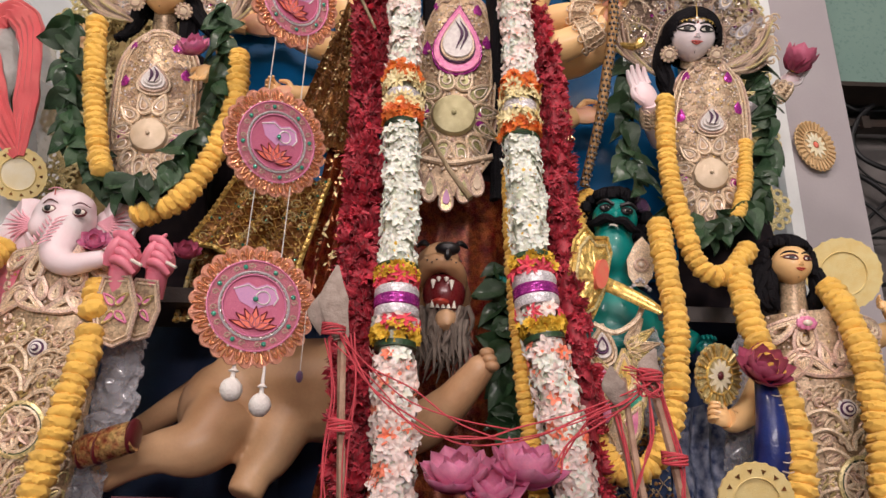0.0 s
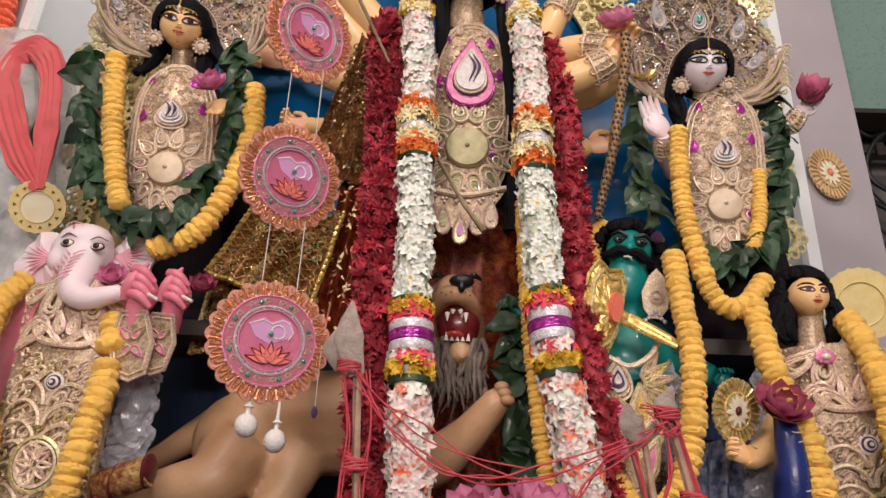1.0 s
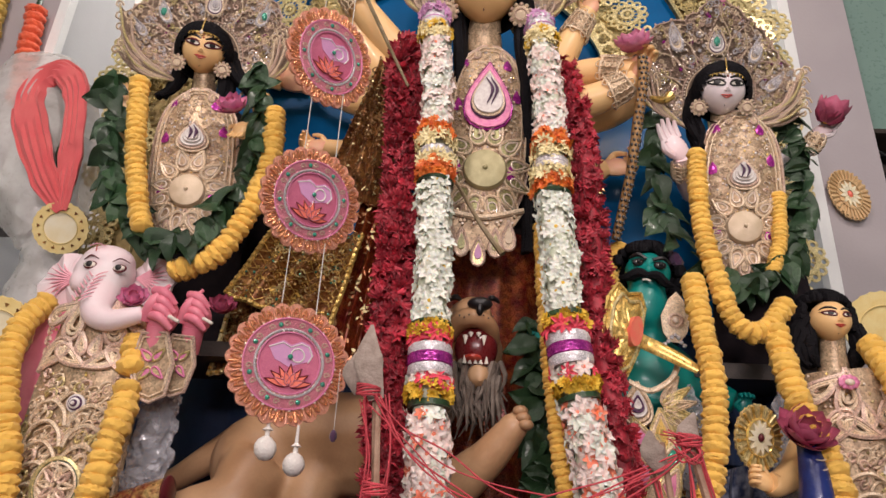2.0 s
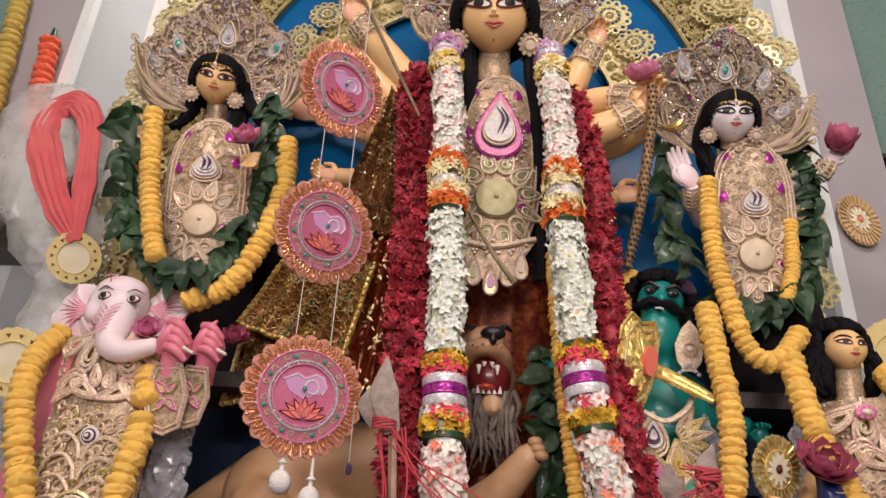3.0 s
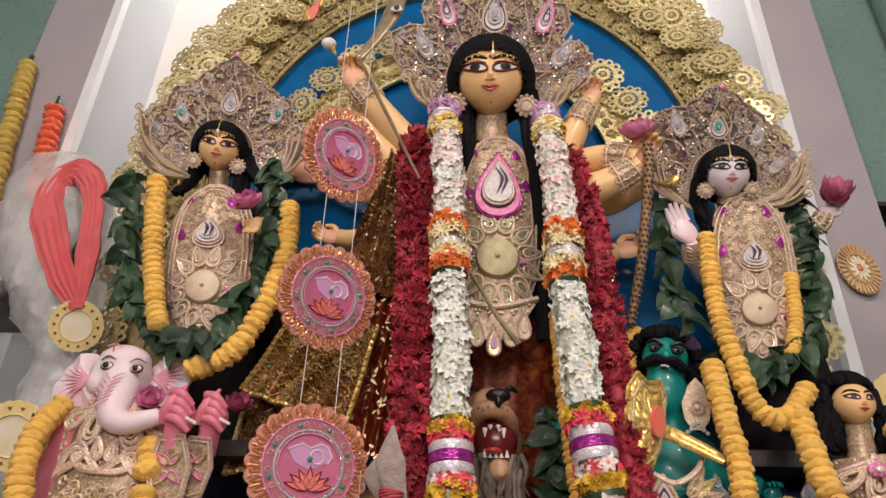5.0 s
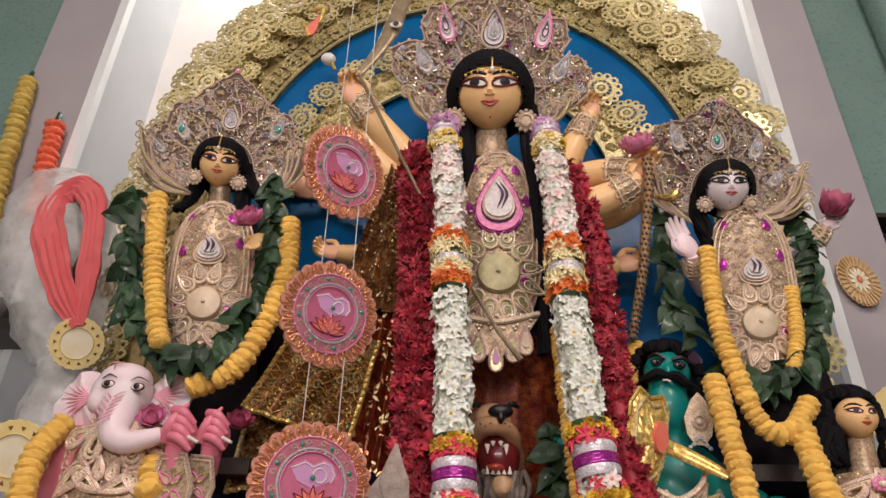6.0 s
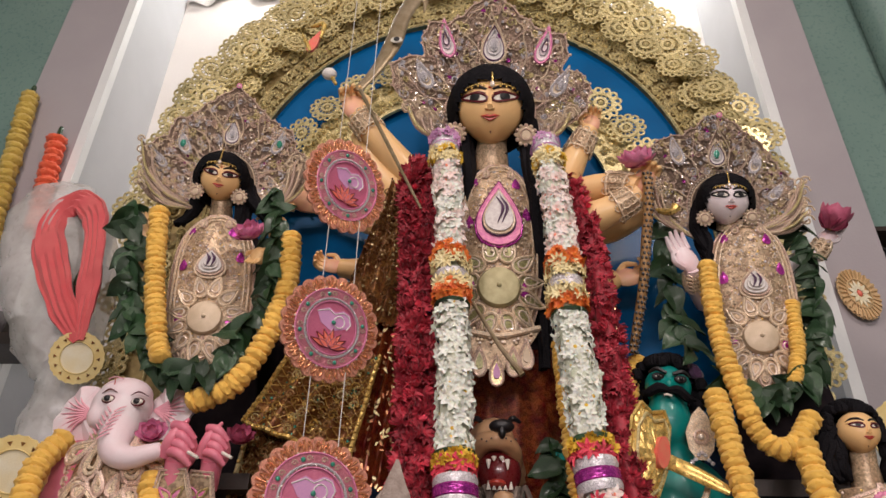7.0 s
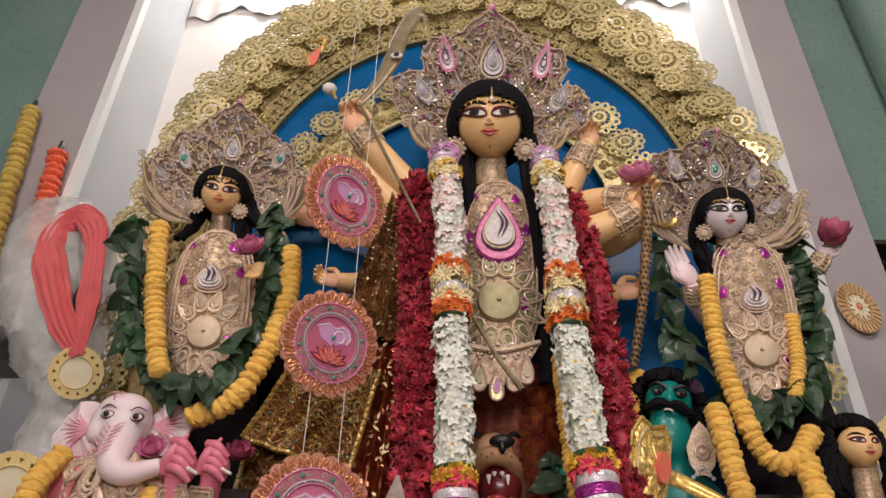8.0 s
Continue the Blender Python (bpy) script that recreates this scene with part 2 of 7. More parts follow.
DARK = mat("dark_wood", (0.035, 0.022, 0.016), 0.45, 0.0, (0.02, 0.012, 0.01), 15, 0.2, 150, 0.2)
CABLE = mat("black_cable_rubber", (0.012, 0.012, 0.014), 0.5)
DINGY = mat("dingy_grey_plaster", (0.16, 0.145, 0.14), 0.8, 0.0, (0.08, 0.07, 0.07), 5, 0.3, 90, 0.2)
PEACOCK = mat("cobalt_painted_clay", (0.01, 0.025, 0.17), 0.35, 0.0, (0.006, 0.012, 0.09), 20, 0.2, 200, 0.15, coat=0.2)
FLORAL = mat("navy_white_floral_cloth", (0.015, 0.03, 0.09), 0.7, 0.0, (0.24, 0.26, 0.34), 42, 0.2, 300, 0.2)
ROPE = mat("tan_braid", (0.46, 0.27, 0.11), 0.5, 0.2, (0.30, 0.15, 0.05), 60, 0.3, 300, 0.2)
STEEL = mat("aged_bronze_steel", (0.24, 0.18, 0.10), 0.35, 0.6, (0.34, 0.27, 0.18), 20, 0.25, 160, 0.2)
TIGERRED = mat("plaid_red_gold_bangle", (0.25, 0.03, 0.02), 0.3, 0.4, (0.62, 0.42, 0.16), 55, 0.4, 200, 0.2, glitter=150)


# ---- mesh tools ----
class Build:
    """Collects rings, plates, balls and cords with their materials, and becomes one mesh."""

    def __init__(self, m=None):
        self.v, self.f, self.k, self.mats, self.n, self.m = [], [], [], [], 0, m or Matrix()

    def add(self, verts, faces, material, m=None):
        a = np.asarray(verts, float)
        t = np.array((self.m @ m) if m is not None else self.m)
        a = a @ t[:3, :3].T + t[:3, 3]
        if material not in self.mats:
            self.mats.append(material)
        i = self.mats.index(material)
        self.v.append(a)
        self.f += [tuple(k + self.n for k in q) for q in faces]
        self.k += [i] * len(faces)
        self.n += len(a)

    def mesh(self, name, smooth=True):
        me = bpy.data.meshes.new(name)
        me.from_pydata(np.concatenate(self.v).tolist(), [], self.f)
        for q in self.mats:
            me.materials.append(q)
        me.polygons.foreach_set("material_index", self.k)
        me.polygons.foreach_set("use_smooth", [smooth] * len(self.k))
        me.update()
        if smooth:
            me.set_sharp_from_angle(angle=radians(42))
        return me


def thing(name, label, category, m=None, group="", kind="", b=None, smooth=True):
    ob = new(name, b.mesh(name, smooth) if b else None)
    if m is not None:
        ob.matrix_world = m
    return tagged(ob, label, category, group, kind)


def part(name, b, parent, label="", m=None, smooth=True, kind=""):
    ob = new(name, b if isinstance(b, bpy.types.Mesh) else b.mesh(name, smooth))
    ob.parent = parent
    if m is not None:
        ob.matrix_basis = m
    return tagged(ob, label, kind=kind)


def spline(pts, steps):
    p = np.asarray(pts, float)
    if len(p) < 3:
        t = np.linspace(0, 1, steps)[:, None]
        return p[0] * (1 - t) + p[-1] * t
    q = np.vstack([2 * p[0] - p[1], p, 2 * p[-1] - p[-2]])
    u = np.linspace(0, len(p) - 1 - 1e-9, steps)
    i = u.astype(int)
    t = (u - i)[:, None]
    a, b, c, d = q[i], q[i + 1], q[i + 2], q[i + 3]
    return 0.5 * (2 * b + (c - a) * t + (2 * a - 5 * b + 4 * c - d) * t * t + (3 * b - a - 3 * c + d) * t ** 3)


def frames(p):
    d = np.gradient(p, axis=0)
    d /= np.linalg.norm(d, axis=1)[:, None] + 1e-12
    up = np.array([0, -1.0, 0.05]) if abs(d[0][1]) < 0.9 else np.array([1.0, 0, 0])
    s = []
    for k in d:
        x = np.cross(up, k)
        x /= np.linalg.norm(x) + 1e-12
        up = np.cross(k, x)
        s.append((x, up.copy()))
    return d, np.array([a for a, _ in s]), np.array([b for _, b in s])


def tube(b, pts, r, material, n=6, steps=0, squash=1.0, m=None):
    p = spline(pts, steps) if steps else np.asarray(pts, float)
    rr = np.interp(np.linspace(0, 1, len(p)), np.linspace(0, 1, len(np.atleast_1d(r))), np.atleast_1d(r)) if np.size(r) > 1 else np.full(len(p), float(r))
    _, x, y = frames(p)
    a = np.linspace(0, 2 * np.pi, n, endpoint=False)
    v = (p[:, None] + rr[:, None, None] * (np.cos(a)[None, :, None] * x[:, None] + squash * np.sin(a)[None, :, None] * y[:, None])).reshape(-1, 3)
    f = [(i * n + j, i * n + (j + 1) % n, (i + 1) * n + (j + 1) % n, (i + 1) * n + j) for i in range(len(p) - 1) for j in range(n)]
    f += [tuple(range(n - 1, -1, -1)), tuple((len(p) - 1) * n + j for j in range(n))]
    b.add(v, f, material, m)


def ball(b, c, r, material, nu=10, nv=7, m=None, rough=0.0, shape=None):
    r = np.ones(3) * r if np.size(r) == 1 else np.array(r)
    th = np.linspace(0, np.pi, nv)
    ph = np.linspace(0, 2 * np.pi, nu, endpoint=False)
    v = np.array([(0, 0, 1)] + [(math.sin(t) * math.cos(q), math.sin(t) * math.sin(q), math.cos(t)) for t in th[1:-1] for q in ph] + [(0, 0, -1)])
    if rough:
        v = v * (1 + rough * (np.random.rand(len(v), 1) - 0.5) * 2)
    if shape:
        v = shape(v)
    f = [(0, 1 + j, 1 + (j + 1) % nu) for j in range(nu)]
    for i in range(nv - 3):
        f += [(1 + i * nu + j, 1 + (i + 1) * nu + j, 1 + (i + 1) * nu + (j + 1) % nu, 1 + i * nu + (j + 1) % nu) for j in range(nu)]
    e, o = len(v) - 1, 1 + (nv - 3) * nu
    f += [(e, o + (j + 1) % nu, o + j) for j in range(nu)]
    mm = Matrix.Translation(c) @ (m or Matrix()) @ Matrix.Diagonal((*r, 1))
    b.add(v, f, material, mm)


def box(b, lo, hi, material, m=None):
    x0, y0, z0, x1, y1, z1 = *lo, *hi
    v = [(x, y, z) for x in (x0, x1) for y in (y0, y1) for z in (z0, z1)]
    b.add(v, [(0, 1, 3, 2), (4, 6, 7, 5), (0, 4, 5, 1), (2, 3, 7, 6), (0, 2, 6, 4), (1, 5, 7, 3)], material, m)


def plate(b, outline, y0, y1, material, m=None):
    """A flat plate in the local x-z plane, from depth y0 (front) to y1."""
    o = np.asarray(outline, float)
    n = len(o)
    v = [(x, y0, z) for x, z in o] + [(x, y1, z) for x, z in o]
    f = [tuple(range(n)), tuple(range(2 * n - 1, n - 1, -1))] + [(j, (j + 1) % n, n + (j + 1) % n, n + j) for j in range(n)]
    b.add(v, f, material, m)


def ringplate(b, out, inn, y0, y1, material, m=None):
    """A plate with a hole: two outlines with the same count of corners."""
    o, i = np.asarray(out), np.asarray(inn)
    n = len(o)
    v = [(x, y0, z) for x, z in o] + [(x, y0, z) for x, z in i] + [(x, y1, z) for x, z in o] + [(x, y1, z) for x, z in i]
    f = []
    for j in range(n):
        k = (j + 1) % n
        f += [(j, k, n + k, n + j), (2 * n + k, 2 * n + j, 3 * n + j, 3 * n + k), (k, j, 2 * n + j, 2 * n + k), (n + j, n + k, 3 * n + k, 3 * n + j)]
    b.add(v, f, material, m)


def lathe(b, prof, material, n=20, m=None):
    """Turned about the local y axis; prof: (radius, y)."""
    v = [(r * math.cos(a), y, r * math.sin(a)) for r, y in prof for a in np.linspace(0, 2 * np.pi, n, endpoint=False)]
    f = [(i * n + j, (i + 1) * n + j, (i + 1) * n + (j + 1) % n, i * n + (j + 1) % n) for i in range(len(prof) - 1) for j in range(n)]
    f += [tuple(range(n)), tuple((len(prof) - 1) * n + j for j in range(n - 1, -1, -1))]
    b.add(v, f, material, m)


def ringpts(w, h, n, a0=0.0, lobes=0, depth=0.0):
    a = np.linspace(0, 2 * np.pi, n, endpoint=False) + a0
    k = 1 + depth * np.abs(np.cos(a * lobes / 2)) if lobes else np.ones(n)
    return np.stack([w * k * np.cos(a), h * k * np.sin(a)], 1)


def droppts(w, h, n=20, lean=0.0):
    t = np.linspace(0, 2 * np.pi, n, endpoint=False)
    x = w * np.sin(t) * np.sin(t / 2) ** 1.3
    z = h * np.cos(t)
    return np.stack([x + lean * w * ((z / h + 1) / 2) ** 3, z], 1)


def cord(b, pts2, y, r, material, closed=False, n=5, m=None):
    p = [(x, y, z) for x, z in pts2]
    if closed:
        p.append(p[0])
    tube(b, p, r, material, n, m=m)


def curlpts(size, turns=1.2, n=12):
    a = np.linspace(0, turns * 2 * np.pi, n)
    r = size * np.linspace(1, 0.2, n)
    return np.stack([r * np.cos(a), r * np.sin(a)], 1)


def at(p, tilt=0, roll=0, yaw=0):
    return pose(*p, tilt, roll, yaw)


# ---- room ----
def slab(name, lo, hi, material, label, category="wall"):
    b = Build()
    box(b, lo, hi, material)
    return thing(name, label, category, kind="structure", b=b, smooth=False)


slab("floor", (-3.4, -3.4, -0.1), (3.4, 3.0, 0.0), FLOORM, "polished grey terrazzo floor of the prayer hall", "floor")
slab("ceiling", (-3.4, -3.4, 5.6), (3.4, 3.0, 5.7), CEILM, "plain white plaster ceiling of the hall", "ceiling")
slab("wall_niche", (-3.4, 2.72, 0.0), (3.4, 2.9, 5.6), WALLW, "bright white plaster wall behind the altar")
slab("wall_back", (-3.4, -3.5, 0.0), (3.4, -3.4, 5.6), WALLM, "mauve grey plaster wall behind the viewer")
slab("wall_side_west", (-3.5, -3.4, 0.0), (-3.4, 2.72, 5.6), WALLG, "sage green painted side wall")
slab("wall_side_east", (3.4, -3.4, 0.0), (3.5, 2.72, 5.6), WALLG, "sage green painted side wall")


def pilaster(name, inner, outer, s):
    """A pilaster beside the niche, with a white corner strip; s: -1 or 1, its side."""
    lo, hi = min(inner, outer), max(inner, outer)
    ob = slab(name, (lo, 2.3, 0.0), (hi, 2.72, 5.6), WALLM, "mauve grey plastered pilaster with a white corner strip", "pilaster")
    b = Build()
    x0, x1 = sorted((inner - 0.012 * s, inner + 0.03 * s))
    box(b, (x0, 2.285, 0.0), (x1, 2.33, 5.6), TRIMW)
    part("corner_strip", b, ob, "white glossy corner strip", smooth=False)
    b = Build()
    x0, x1 = sorted((inner - 0.004 * s, inner))
    box(b, (x0, 2.33, 0.0), (x1, 2.72, 5.6), WALLL)
    part("reveal", b, ob, "light grey reveal", smooth=False)
    return ob


pilaster("pilaster_west", -1.73, -2.07, -1)
pilaster("pilaster_east", 1.265, 1.53, 1)
slab("wall_green_west", (-3.4, 2.42, 2.6), (-2.07, 2.72, 5.6), WALLG, "sage green glossy wall beside the pilaster")
slab("wall_green_east", (1.53, 2.42, 3.03), (3.4, 2.54, 5.6), WALLG, "sage green glossy wall above the cable recess")
slab("wall_recess", (1.53, 2.66, 0.0), (3.4, 2.72, 5.6), DINGY, "dingy grey recess wall behind hanging cables")
b = Build()
tube(b, [(1.99, 2.34, 0.0), (1.99, 2.34, 5.6)], 0.13, WALLG, 28)
thing("column", "round glossy sage green column beside the niche", "column", kind="structure", b=b)
b = Build()
box(b, (1.53, 2.405, 3.01), (3.4, 2.54, 3.03), DARK)
thing("lintel", "dark lintel over the cable recess", "lintel", kind="structure", b=b, smooth=False)

# altar platform
b = Build()
box(b, (-1.7, 1.45, 0.0), (1.25, 2.3, 1.12), MAROON)
thing("altar_platform", "maroon cloth covered altar platform under the idols", "platform", kind="structure", b=b, smooth=False)
b = Build()
box(b, (-0.45, 1.22, 0.0), (0.85, 1.45, 1.392), MAROON)
thing("altar_step", "maroon cloth covered step before the altar holding flowers", "step", kind="structure", b=b, smooth=False)
b = Build()
g = [(x, 2.17 + 0.014 * math.sin(x * 34) + 0.006 * math.sin(x * 71 + 1), z) for z in (1.12, 1.6, 2.09) for x in np.linspace(-1.3, 1.2, 90)]
b.add(g, [(i + 90 * k, i + 1 + 90 * k, i + 91 + 90 * k, i + 90 + 90 * k) for k in range(2) for i in range(89)], NAVY)
thing("backcloth", "dark navy cloth hung behind the idols", "cloth", b=b)


# ---- halo board ----
def lace_flower():
    """A gilded paper flower: twelve pierced petals, two rings of holes and a sequin heart."""
    b = Build()
    for i in range(13):
        a = 2 * math.pi * i / 13
        c = (0.084 * math.cos(a), 0.084 * math.sin(a))
        ringplate(b, ringpts(0.0215, 0.0215, 9) + c, ringpts(0.0105, 0.0105, 9) + c, -0.006, 0.0, GOLD)
    ringplate(b, ringpts(0.070, 0.070, 26), ringpts(0.052, 0.052, 26), -0.010, 0.0, GOLD)
    for i in range(13):
        a = 2 * math.pi * (i + 0.5) / 13
        tube(b, [(0.034 * math.cos(a), -0.008, 0.034 * math.sin(a)), (0.056 * math.cos(a), -0.010, 0.056 * math.sin(a))], 0.0045, GOLD, 4)
    ringplate(b, ringpts(0.036, 0.036, 18), ringpts(0.020, 0.020, 18), -0.014, -0.002, GOLD)
    lathe(b, [(0.016, -0.004), (0.014, -0.014), (0.006, -0.020)], GOLD, 10)
    return b.mesh("lace_flower", False)


HC = (-0.04, 2.10, 2.93)
halo = thing("halo_board", "arched blue board edged with gilded lace flowers behind the idols", "backdrop board", Matrix.Translation(HC))


def arch(r, leg, n=40):
    a = np.linspace(0, np.pi, n)
    p = np.stack([r * np.cos(a), r * np.sin(a)], 1)
    return np.vstack([[(r, -leg)], p, [(-r, -leg)]])


def on_arch(a, rx, rz):
    """A place on the halo's outline; past the ends of the arch it runs down the legs."""
    if a < 0:
        return rx, a * rz
    if a > math.pi:
        return -rx, (math.pi - a) * rz
    return rx * math.cos(a), rz * math.sin(a)


b = Build()
plate(b, arch(1.06, 0.86) * (0.93, 1), 0.02, 0.035, BLUE)
part("board", b, halo, "glossy blue painted board")
b = Build()
ringplate(b, arch(1.33, 0.85) * (0.86, 1) - (0.03, 0), arch(1.0, 0.85) * (0.885, 1), 0.0, 0.02, OLDGOLD)
part("lace_backing", b, halo, "gilded paper backing")
b = Build()
for q, w in ((1.0, .007), (1.03, .004), (1.10, .005), (1.18, .005)):
    cord(b, arch(q, 0.85, 60) * (0.885, 1), -0.008, w, GOLD, n=5)
rng = random.Random(3)
for i in range(900):
    q = rng.uniform(0, 1) ** 1.2
    x, z = on_arch(rng.uniform(-0.5, math.pi + 0.5), .90 + .24 * q, 1.01 + .32 * q)
    k = curlpts(rng.uniform(0.014, 0.030), rng.uniform(0.8, 1.4), 9)
    t = rng.uniform(0, 6.3)
    k = k @ np.array([[math.cos(t), -math.sin(t)], [math.sin(t), math.cos(t)]]) * (1, rng.choice((1, -1))) + (x - .03 * q, z)
    cord(b, k, -0.007 - 0.010 * rng.random(), rng.uniform(0.0035, 0.006), GOLD, n=4)
for i in range(74):
    a = math.pi * (i + .5) / 74
    for k, r in ((0, 1.025), (1, 1.065)):
        q = curlpts(.019, 1.1, 9) * (1 if (i + k) % 2 else -1, 1)
        cord(b, q + (.89 * r * math.cos(a), r * math.sin(a)), -0.014, .0052, GOLD, n=4)
part("lace_scrollwork", b, halo, "gilded paper scrollwork", kind="stuff")
FLOWER = lace_flower()
rows = [(1.175, 1.375, 31, 0.0, .80, -.035, -.05), (1.085, 1.27, 28, .5, .80, -.060, -.04), (1.01, 1.165, 24, .2, .72, -.050, -.02)]
for rx, rz, n, off, sc, y, dx in rows:
    for i in range(n):
        a = math.pi * (i + off) / (n - 1)
        if a > math.pi + 0.01:
            continue
        x, z = on_arch(a, rx * rng.uniform(.985, 1.01), rz * rng.uniform(.985, 1.01))
        part("lace_flower", FLOWER, halo, m=pose(x + dx, y - 0.02 * rng.random(), z, rng.uniform(-13, 13), rng.uniform(0, 60), rng.uniform(-13, 13)) @ Matrix.Scale(sc * rng.uniform(0.88, 1.08), 4))
for s in (-1, 1):
    for i in range(6):
        part("lace_flower", FLOWER, halo, m=pose(s * (1.14 - 0.06 * (i % 2)) - .04, -0.03, -0.12 - 0.125 * i, rng.uniform(-9, 9), rng.uniform(0, 60), 0) @ Matrix.Scale(0.8, 4))
# inner lace ring
b = Build()
ringplate(b, arch(0.69, 0.0), arch(0.545, 0.0), -0.02, -0.005, GOLD)
for a in (0.545, 0.565, 0.69):
    cord(b, arch(a, 0.0, 50), -0.026, 0.006, GOLD)
for i in range(220):
    q, r = rng.uniform(0.0, math.pi), rng.uniform(0.565, 0.68)
    k = curlpts(rng.uniform(0.014, 0.026), rng.uniform(0.8, 1.4), 9) + (r * math.cos(q), r * math.sin(q))
    cord(b, k, -0.026 - 0.008 * rng.random(), 0.0045, GOLD, n=4)
part("inner_lace_ring", b, halo, "gilded paper inner arch")
for i in range(15):
    a = math.pi * (i + 0.2) / 14.4
    part("lace_flower", FLOWER, halo, m=pose(0.705 * math.cos(a) - .01, -0.05, 0.705 * math.sin(a), rng.uniform(-12, 12), rng.uniform(0, 60), rng.uniform(-12, 12)) @ Matrix.Scale(0.74 * rng.uniform(.9, 1.1), 4))

# pleated cloth at the head of the niche
b = Build()
gx = np.linspace(-1.72, 1.25, 150)
v = []
for k, z in enumerate((4.86, 4.90, 5.0, 5.55)):
    for x in gx:
        v.append((x, 2.695 + .012 * math.sin(x * 46 + .6 * math.sin(x * 9)) * (1 - .2 * k), z + (.045 * math.sin(x * 8) + .03 * math.sin(x * 21) if k < 2 else 0)))
b.add(v, [(i + 150 * k, i + 1 + 150 * k, i + 151 + 150 * k, i + 150 + 150 * k) for k in range(3) for i in range(149)], WHITECLOTH)
thing("valance", "white pleated cloth valance at the head of the niche", "cloth", b=b)


# ---- garlands ----
def puff(seed):
    """A flat, fluffy foam flower head, turned about the local z axis."""
    def fluff(v):
        out = []
        for q in v:
            p = Vector(q) + Vector((seed * 7.3, 0, 0))
            out.append(1 + 0.13 * noise.noise(p * 2.4) + 0.13 * noise.noise(p * 6.0) + 0.07 * noise.noise(p * 13))
        return v * np.array(out)[:, None]

    b = Build()
    ball(b, (0, 0, 0), (1, 1, 0.60), MARI, 34, 17, shape=fluff)
    return b


PUFFS = [puff(i) for i in range(4)]
PUFFMESH = {}


def puff_mesh(k, material):
    if (k, material.name) not in PUFFMESH:
        PUFFS[k].mats = [material]
        PUFFMESH[k, material.name] = PUFFS[k].mesh("marigold")
    return PUFFMESH[k, material.name]


def along(pts, pitch, density=200):
    """Places at an even pitch on a smooth line, with the line's own axes."""
    p = spline(pts, density)
    d, x, y = frames(p)
    s = np.concatenate([[0], np.cumsum(np.linalg.norm(np.diff(p, axis=0), axis=1))])
    out = []
    for q in np.arange(pitch / 2, s[-1], pitch):
        i = min(int(np.searchsorted(s, q)), len(p) - 1)
        out.append((p[i], d[i], x[i], y[i], q / s[-1]))
    return out


def axes(p, x, y, z, sc=1.0):
    m = Matrix(((x[0], y[0], z[0], p[0]), (x[1], y[1], z[1], p[1]), (x[2], y[2], z[2], p[2]), (0, 0, 0, 1)))
    return m @ Matrix.Scale(sc, 4)


def marigold_garland(pts, r, label, material=MARI, pitch=0.72, seed=1):
    g = random.Random(seed)
    b = Build()
    tube(b, pts, r * 0.25, THREAD, 5, 40)
    ob = thing("marigold_garland", label, "garland", group="marigold garlands", b=b)
    for p, d, x, y, _ in along(pts, r * pitch):
        m = axes(p, x, y, d) @ pose(g.uniform(-.05, .05) * r, g.uniform(-.05, .05) * r, 0, g.uniform(-9, 9), g.uniform(-9, 9), g.uniform(0, 360))
        k = r * g.uniform(0.93, 1.06)
        part("marigold", puff_mesh(g.randrange(4), material), ob, m=m @ Matrix.Diagonal((k, k, k * g.uniform(0.85, 1.1), 1)))
    return ob


def floret(material, petals, size, cup, width, heart=None, seed=0, curl=0.25):
    """A small flower that opens along local z: petals joined round one heart."""
    g = random.Random(seed)
    b = Build()
    v = [(0, 0, size * 0.05)] + [(0.2 * size * math.cos(2 * math.pi * i / petals), 0.2 * size * math.sin(2 * math.pi * i / petals), 0) for i in range(petals)]
    f = []
    for i in range(petals):
        a = 2 * math.pi * (i + 0.5) / petals
        l, lift = size * g.uniform(0.85, 1.1), cup * g.uniform(0.7, 1.3)
        w = width * size * g.uniform(0.85, 1.15)
        m = Matrix.Rotation(a, 4, "Z") @ Matrix.Rotation(-lift, 4, "Y")
        k = len(v)
        for q in ((l * .5, -w, .05 * l), (l * .5, w, .05 * l), (l * .52, 0, -.04 * l), (l * .85, -w * .6, -curl * l * .5), (l * .85, w * .6, -curl * l * .5), (l, 0, -curl * l)):
            v.append(tuple(m @ Vector(q)))
        r0, r1 = 1 + i, 1 + (i + 1) % petals
        f += [(r0, k, k + 2), (r0, k + 2, r1), (r1, k + 2, k + 1), (k, k + 3, k + 2), (k + 2, k + 4, k + 1), (k + 3, k + 5, k + 2), (k + 2, k + 5, k + 4)]
    b.add(v, f, material)
    b.f += [(0, 1 + i, 1 + (i + 1) % petals) for i in range(petals)]
    if heart and heart is not material:
        b.mats.append(heart)
    b.k += [len(b.mats) - 1] * petals
    return b


def scatter(parent, name, kinds, places, limit, material_name="rest"):
    """Flowers on a strand: the nearest ones singly, those past the limit joined."""
    meshes = [k.mesh(name, False) for k in kinds]
    rest = Build()
    for i, (k, m) in enumerate(places):
        if i < limit:
            part(name, meshes[k], parent, m=m)
        else:
            t = kinds[k]
            v = np.concatenate(t.v)
            for j, q in enumerate(t.mats):
                f = [a for a, c in zip(t.f, t.k) if c == j]
                rest.add(v, f, q, m)
    if rest.n:
        part(name + "_cluster", rest, parent, smooth=False, kind="stuff")


